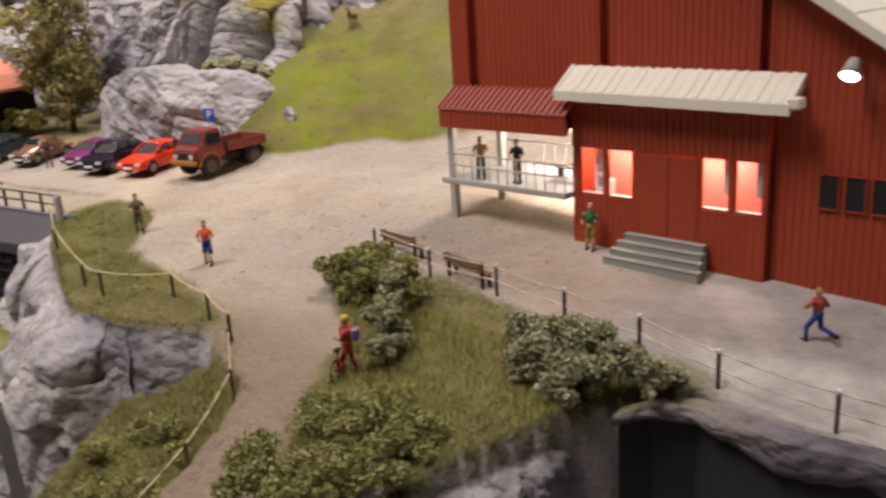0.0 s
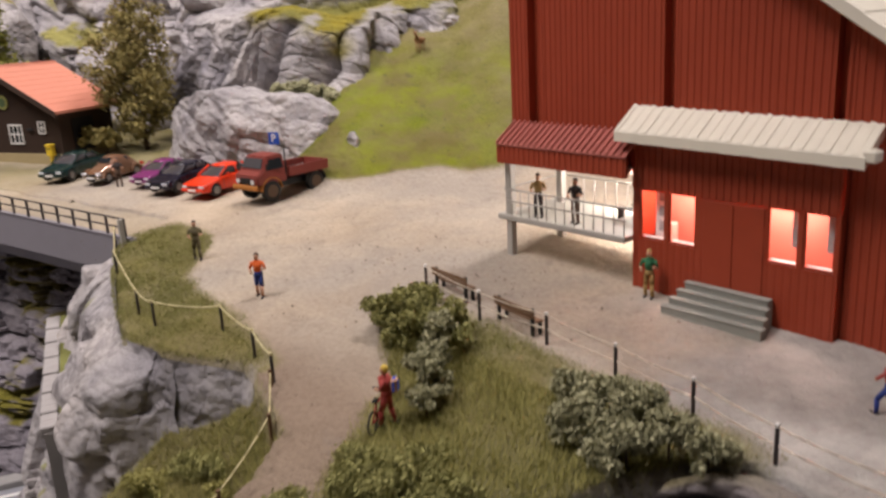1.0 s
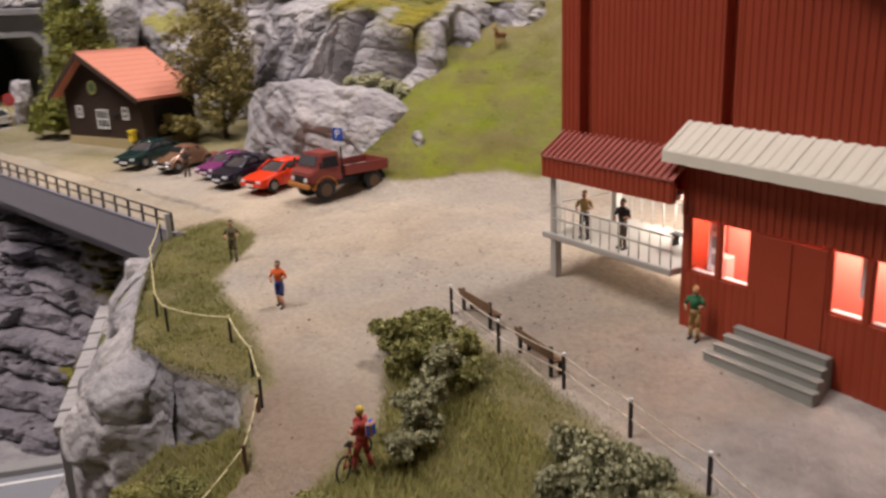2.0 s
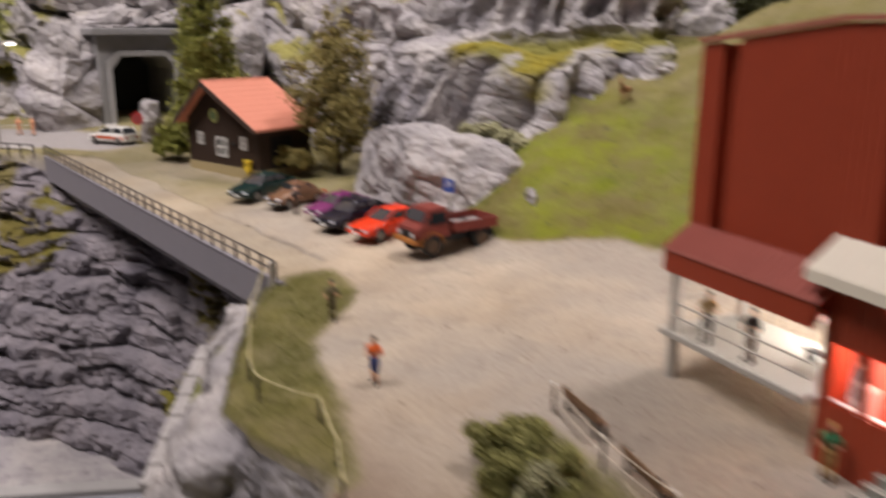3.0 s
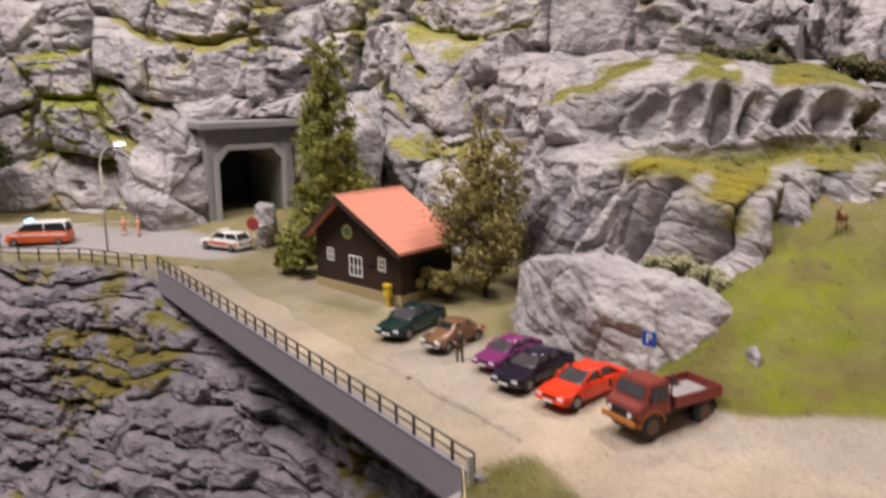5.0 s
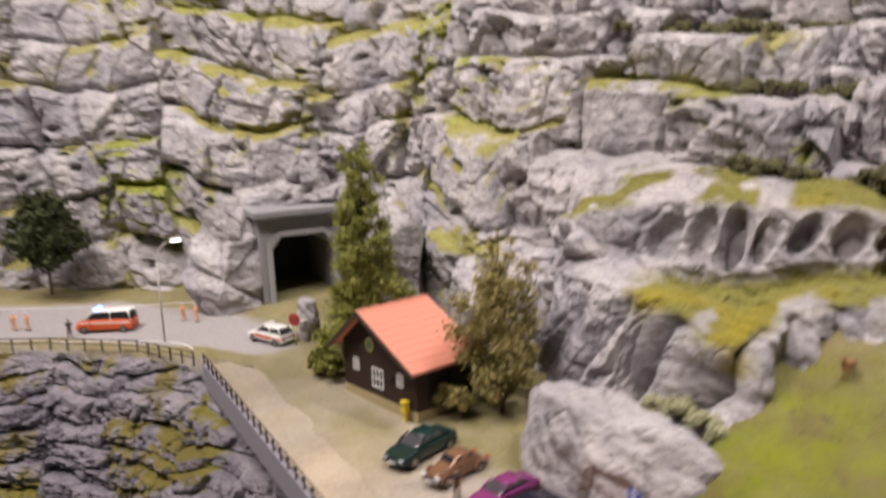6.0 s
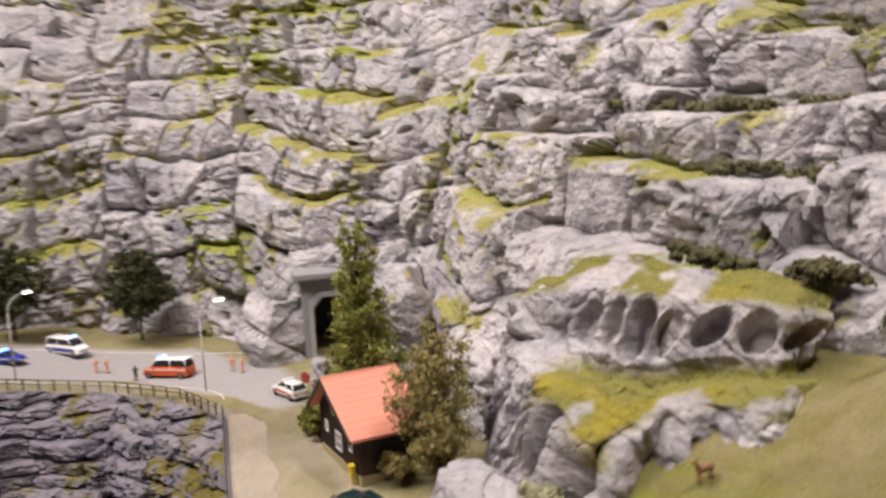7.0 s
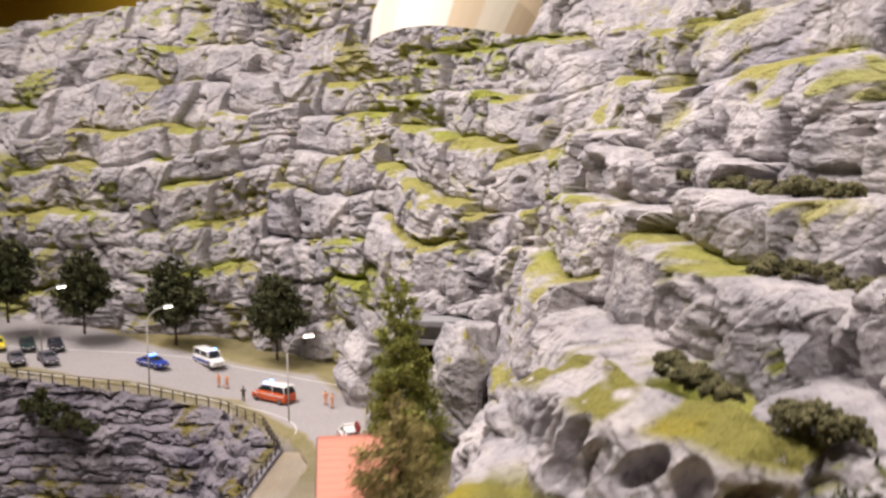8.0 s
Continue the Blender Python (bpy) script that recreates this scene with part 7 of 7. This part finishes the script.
# small stones and crumbs on the sand
def crumbs():
    rng = np.random.RandomState(12)
    bm = bmesh.new()
    for k in range(420):
        x, y = rng.uniform(-0.22, 0.16), rng.uniform(-0.15, 0.06)
        if rng.rand() < 0.5:
            x, y = rng.normal(-0.02, 0.05), rng.normal(-0.03, 0.03)
        if (0.0 < x and y > -0.012) or (y < -0.066 and x > 0.0 and not (y < -0.10 and x < 0.06)):
            continue
        s = 0.0004 + 0.0005 * rng.rand() ** 2
        z = ground_at(x, y)
        vs = [bm.verts.new((x + s * a, y + s * b, z + s * c)) for a, b, c in ((1, 0.1, 0), (0, 1, 0.1), (-1, 0, 0), (0.1, -1, 0), (0, 0.1, 0.7))]
        for q in ((0, 1, 4), (1, 2, 4), (2, 3, 4), (3, 0, 4)):
            bm.faces.new([vs[i] for i in q])
    return tagged(part("gravel", bm, leaf_material("gravel_crumbs", (0.10, 0.07, 0.05), (0.45, 0.36, 0.28))), "scattered brown crumbs on the sand", "gravel", kind="stuff")


crumbs()


# ---------------------------------------------------------------- figures
def figure(x, y, z, turn, top, legs, label, hair="brown", pose_of="stand", extra=None, group="", height=1.76, category="figurine"):
    """A little plastic figure, one mesh with painted areas."""
    mats = [SKIN, FIG[top], FIG[legs], FIG[hair], FIG["dark"], FIG[extra or "bright_blue"]]
    bm = bmesh.new()
    stride = {"stand": 0.12, "walk": 0.34, "run": 0.55, "skate": 0.30}[pose_of]
    hip, sho, s = 0.90, 1.42, height / 1.76
    for sgn in (-1, 1):
        foot = Vector((sgn * stride * 0.5, sgn * 0.14, 0.06))
        knee = Vector((sgn * stride * 0.30 + (0.12 if pose_of == "run" else 0.04), sgn * 0.12, 0.48))
        if pose_of == "run" and sgn < 0:
            foot = Vector((-0.55, -0.1, 0.35))
        rod(bm, (0, sgn * 0.09, hip), knee, 0.105, 7, 0.08, 2)
        rod(bm, knee, foot, 0.08, 7, 0.06, 2 if pose_of != "skate" else 0)
        rod(bm, foot - Vector((0.07, 0, 0.02)), foot + Vector((0.19, 0, -0.03)), 0.07, 6, 0.05, 4)
        elbow = Vector((0.05 + (sgn * 0.2 if pose_of == "run" else 0), sgn * 0.30, 1.16))
        hand = Vector((0.24, sgn * (0.20 if pose_of != "run" else 0.34), 1.02 + (0.16 if sgn > 0 else 0)))
        rod(bm, (0, sgn * 0.20, sho), elbow, 0.068, 6, 0.055, 1)
        rod(bm, elbow, hand, 0.052, 6, 0.045, 0)
    rod(bm, (0, 0, hip - 0.06), (0, 0, hip + 0.18), 0.165, 10, 0.15, 2)
    rod(bm, (0, 0, hip + 0.15), (0.02, 0, sho + 0.02), 0.155, 10, 0.19, 1)
    rod(bm, (0.02, 0, sho), (0.02, 0, sho + 0.10), 0.17, 10, 0.07, 1)
    rod(bm, (0.02, 0, sho + 0.06), (0.03, 0, sho + 0.16), 0.055, 7, 0.055, 0)
    for slot, dz, rr in ((0, 1.64, 0.112), (3, 1.69, 0.113)):
        res = bmesh.ops.create_icosphere(bm, subdivisions=2, radius=rr, matrix=Matrix.Translation((0.03 if slot == 0 else 0.0, 0, dz)) @ Matrix.Diagonal((1, 0.9, 1.1, 1)))
        for f in {f for v in res["verts"] for f in v.link_faces}:
            f.material_index, f.smooth = slot, True
    if extra:
        vs = box(bm, -0.36, -0.16, -0.15, 0.15, 1.02, 1.44, 0.06, 5)
    if pose_of == "skate":
        rod(bm, (0.26, 0.24, 1.1), (0.42, 0.30, 0.55), 0.025, 5, 0.02, 4)
    for v in bm.verts:
        v.co *= K * s
    ob = part("figurine", bm, mats)
    ob.matrix_world = pose(x, y, z, 0, 0, turn)
    return tagged(ob, label, category, group)


def on(x, y):
    return x, y, ground_at(x, y)


figure(*on(-0.0483, -0.1122), -45, "orange", "blue", "painted figurine in orange shirt and blue shorts on the sand", pose_of="skate")
figure(*on(-0.1205, -0.1080), -30, "olive", "olive", "painted olive-brown figurine beside the grass", pose_of="walk", hair="dark")
figure(*on(0.0846, -0.0068), -70, "green", "tan", "painted figurine in green shirt and tan trousers by the red wall", hair="tan")
figure(*on(0.1906, -0.0359), 170, "red", "blue", "painted running figurine in blue trousers", pose_of="run", hair="tan", height=1.6)
figure(0.0185, -0.0005, 0.0178, -60, "tan", "dark", "painted figurine in tan shirt on the balcony", group="balcony figurines")
figure(0.0400, 0.0005, 0.0178, -80, "dark", "brown", "painted dark-clothed figurine on the balcony", hair="dark", group="balcony figurines")
figure(*on(-0.3155, -0.0745), -20, "dark", "brown", "painted dark figurine between the parked cars", hair="dark")
for x, y, a in ((-0.787, -0.264, 30), (-0.777, -0.250, 80), (-0.816, -0.444, 10), (-0.816, -0.431, 60)):
    figure(*on(x, y), a, "hivis", "hivis", "painted road worker figurine in orange clothes", hair="white", group="road workers")
figure(*on(-0.781, -0.382), 200, "dark", "brown", "painted figurine beside the ambulance van", hair="dark")

# cyclist and bicycle
figure(0.0815, -0.1395, ground_at(0.0815, -0.1395), 215, "red", "red", "painted figurine in red with blue backpack beside a bicycle", hair="yellow", extra="bright_blue", pose_of="walk")
bike = thing("bicycle", pose(0.0826, -0.1463, ground_at(0.0826, -0.1463), 0, 0, 122), "small dark bicycle held by a figurine", "bicycle")
for x in (0.0, 1.02):
    bm = bmesh.new()
    for k in range(14):
        a0, a1 = 2 * math.pi * k / 14, 2 * math.pi * (k + 1) / 14
        rod(bm, ((x + 0.32 * math.cos(a0)) * K, 0, (0.34 + 0.32 * math.sin(a0)) * K), ((x + 0.32 * math.cos(a1)) * K, 0, (0.34 + 0.32 * math.sin(a1)) * K), 0.03 * K, 5)
    part("wheel", bm, RUBBER, bike)
bm = bmesh.new()
for a, b in (((0, 0.34), (0.42, 0.34)), ((0.42, 0.34), (0.30, 0.85)), ((0.42, 0.34), (0.85, 0.80)), ((0.32, 0.75), (0.85, 0.80)), ((0.0, 0.34), (0.32, 0.75)), ((0.83, 0.95), (1.02, 0.34))):
    rod(bm, (a[0] * K, 0, a[1] * K), (b[0] * K, 0, b[1] * K), 0.025 * K, 5)
part("frame", bm, FIG["red"], bike)
bm = bmesh.new()
rod(bm, (0.85 * K, -0.28 * K, 1.0 * K), (0.85 * K, 0.28 * K, 1.0 * K), 0.025 * K, 5)
part("handlebar", bm, DARK_STEEL, bike)
bm = bmesh.new()
box(bm, 0.18 * K, 0.42 * K, -0.07 * K, 0.07 * K, 0.85 * K, 0.92 * K, 0.02 * K)
part("saddle", bm, BLACK, bike)


def deer(x, y, z, turn, label, s=1.0):
    bm = bmesh.new()
    rod(bm, (-0.45, 0, 0.85), (0.45, 0, 0.88), 0.20, 10, 0.22)
    rod(bm, (0.40, 0, 0.95), (0.68, 0, 1.35), 0.13, 8, 0.08)
    rod(bm, (0.62, 0, 1.38), (0.92, 0, 1.30), 0.09, 8, 0.04)
    for sx in (-0.38, 0.36):
        for sy in (-0.11, 0.11):
            rod(bm, (sx, sy, 0.80), (sx + 0.02, sy, 0.0), 0.07, 6, 0.03)
    for sy in (-1, 1):
        rod(bm, (0.60, sy * 0.06, 1.42), (0.55, sy * 0.16, 1.58), 0.045, 5, 0.015)
    for v in bm.verts:
        v.co *= K * s
    ob = part("deer", bm, painted("fawn_brown", (0.26, 0.13, 0.055), 0.7, 0.3, 900))
    ob.matrix_world = pose(x, y, z, 0, 0, turn)
    return tagged(ob, label, "animal figurine")


deer(-0.2400, 0.1460, ground_at(-0.24, 0.146), 295, "small brown deer figurine on the green slope")


# ---------------------------------------------------------------- benches
def bench(x, y, turn):
    b = thing("bench", sits(x, y, turn), "brown wooden park bench facing the square", "bench", "park benches")
    for k in range(2):
        bm = bmesh.new()
        box(bm, -0.0125, 0.0125, -0.0022 + k * 0.0021, -0.0004 + k * 0.0021, 0.0048, 0.0054, 0.0001)
        part("seat_slat", bm, WOOD, b)
    for k in range(2):
        bm = bmesh.new()
        box(bm, -0.0125, 0.0125, 0.0024 + 0.0003 * k, 0.0029 + 0.0003 * k, 0.0066 + k * 0.0020, 0.0082 + k * 0.0020, 0.0001)
        part("back_slat", bm, WOOD, b)
    for sx in (-0.0105, 0.0105):
        bm = bmesh.new()
        box(bm, sx - 0.0006, sx + 0.0006, -0.0022, -0.0012, -0.001, 0.0048)
        part("leg", bm, BLACK, b)
        bm = bmesh.new()
        box(bm, sx - 0.0006, sx + 0.0006, 0.0014, 0.0024, -0.001, 0.0102)
        part("leg", bm, BLACK, b)


bench(0.0185, -0.0545, 180 - 5)
bench(0.0625, -0.0600, 180 - 8)

# ---------------------------------------------------------------- paraglider over the mountainside
glider = thing("paraglider", pose(-0.45, 0.027, 0.424, 0, 0, 84), "cream paraglider wing hanging on a thin wire", "paraglider")
CANOPY = [painted("cream_canopy", (0.62, 0.56, 0.43), 0.7, 0.08, 60), painted("pale_canopy", (0.66, 0.63, 0.54), 0.7, 0.08, 60), painted("buff_canopy", (0.54, 0.43, 0.28), 0.7, 0.08, 60)]
WING = [(0.050, -0.006), (0.046, 0.004), (0.025, 0.010), (-0.010, 0.010), (-0.045, 0.0), (-0.010, 0.002), (0.025, -0.001)]


def canopy_ring(bm, i):
    a = math.radians(-68 + 136 * i / 24)
    taper = 1 - 0.55 * (abs(a) / 1.19) ** 2.5
    return [bm.verts.new(((0.066 + up * taper) * math.sin(a), c * taper, (0.056 + up * taper) * math.cos(a) - 0.017)) for c, up in WING]


for j in range(8):
    bm = bmesh.new()
    rows = [canopy_ring(bm, j * 3 + i) for i in range(4)]
    for p, q in zip(rows, rows[1:]):
        for k in range(7):
            bm.faces.new((p[k], p[(k + 1) % 7], q[(k + 1) % 7], q[k]))
    bm.faces.new(rows[0][::-1]), bm.faces.new(rows[-1])
    bmesh.ops.recalc_face_normals(bm, faces=bm.faces[:])
    for v in bm.verts:
        v.co = Matrix.Rotation(math.radians(48), 3, "X") @ v.co
    part("canopy_panel", bm, CANOPY[(0, 1, 0, 1, 1, 2, 0, 2)[j]], glider)
for a in (-64, -30, 0, 30, 64):
    bm = bmesh.new()
    rod(bm, (0.069 * math.sin(math.radians(a)), 0, 0.045 * math.cos(math.radians(a)) - 0.017), (0, 0, -0.085), 0.00015, 4)
    part("line", bm, STEEL_WIRE, glider)
bm = bmesh.new()
rod(bm, (0, 0, 0.036), (0, 0, 2.0), 0.0002, 4)
part("hanging_wire", bm, STEEL_WIRE, glider)

# ---------------------------------------------------------------- markings on the far road
bm = bmesh.new()


def stripe(bm, pts, w, lift=0.0006):
    rows = []
    for k, (x, y) in enumerate(pts):
        ax, ay = pts[max(0, k - 1)]
        bx, by = pts[min(len(pts) - 1, k + 1)]
        d = Vector((by - ay, ax - bx)).normalized() * w / 2
        rows.append([bm.verts.new((x + s * d.x, y + s * d.y, ground_at(x + s * d.x, y + s * d.y) + h)) for s, h in ((-1, lift), (1, lift), (1, -0.001), (-1, -0.001))])
    for p, q in zip(rows, rows[1:]):
        for k in range(4):
            bm.faces.new((p[k], p[(k + 1) % 4], q[(k + 1) % 4], q[k]))


def curve_pts(ctrl, n=14):
    out = []
    for (ax, ay), (bx, by), (cx, cy) in zip(ctrl, ctrl[1:], ctrl[2:]):
        for i in range(n):
            t = i / n
            p0, p1, p2 = Vector(((ax + bx) / 2, (ay + by) / 2)), Vector((bx, by)), Vector(((bx + cx) / 2, (by + cy) / 2))
            q = p0.lerp(p1, t).lerp(p1.lerp(p2, t), t)
            out.append((q.x, q.y))
    return out


WORN_WHITE = painted("worn_white_line", (0.62, 0.60, 0.57), 0.8, 0.45, 90)
for ctrl in ([(-0.66, -0.245), (-0.705, -0.255), (-0.745, -0.31), (-0.772, -0.40), (-0.766, -0.53), (-0.738, -0.63), (-0.70, -0.80)], [(-0.80, -0.135), (-0.835, -0.19), (-0.862, -0.26), (-0.895, -0.36), (-0.905, -0.47), (-0.88, -0.60), (-0.82, -0.74), (-0.77, -0.90)]):
    bm = bmesh.new()
    stripe(bm, curve_pts(ctrl), 0.0014)
    tagged(part("road_line", bm, WORN_WHITE), "white edge line along the grey road", "road marking", kind="structure")

# ---------------------------------------------------------------- exhibition hall round the layout
HALL = painted("hall_wall_paint", (0.42, 0.38, 0.34), 0.9, 0.1, 3)
for nm, args, mat, lab in (("wall_east", (3.0, 3.1, -3.5, 3.0, -1.0, 2.6), HALL, "plain hall wall"), ("wall_south", (-3.0, 3.0, -3.6, -3.5, -1.0, 2.6), HALL, "plain hall wall"), ("wall_north", (-3.0, 3.0, 3.0, 3.1, -1.0, 2.6), HALL, "plain hall wall"),
                           ("wall_west", (-1.9, -1.8, -3.5, 3.0, -1.0, 2.6), painted("yellow_hall_paint", (0.80, 0.50, 0.03), 0.8, 0.05, 2), "yellow painted hall wall"),
                           ("layout_base", (-1.1, 0.6, -1.2, 0.6, -1.0, -0.22), BLACK, "plain black base under the layout"), ("ceiling", (-3.0, 3.0, -3.5, 3.0, 2.6, 2.7), HALL, "plain hall ceiling"), ("floor", (-3.0, 3.0, -3.5, 3.0, -1.1, -1.0), HALL, "plain hall floor")):
    bm = bmesh.new()
    box(bm, *args)
    tagged(part(nm, bm, mat), lab, nm.split("_")[0] if "base" not in nm else "base", kind="structure")
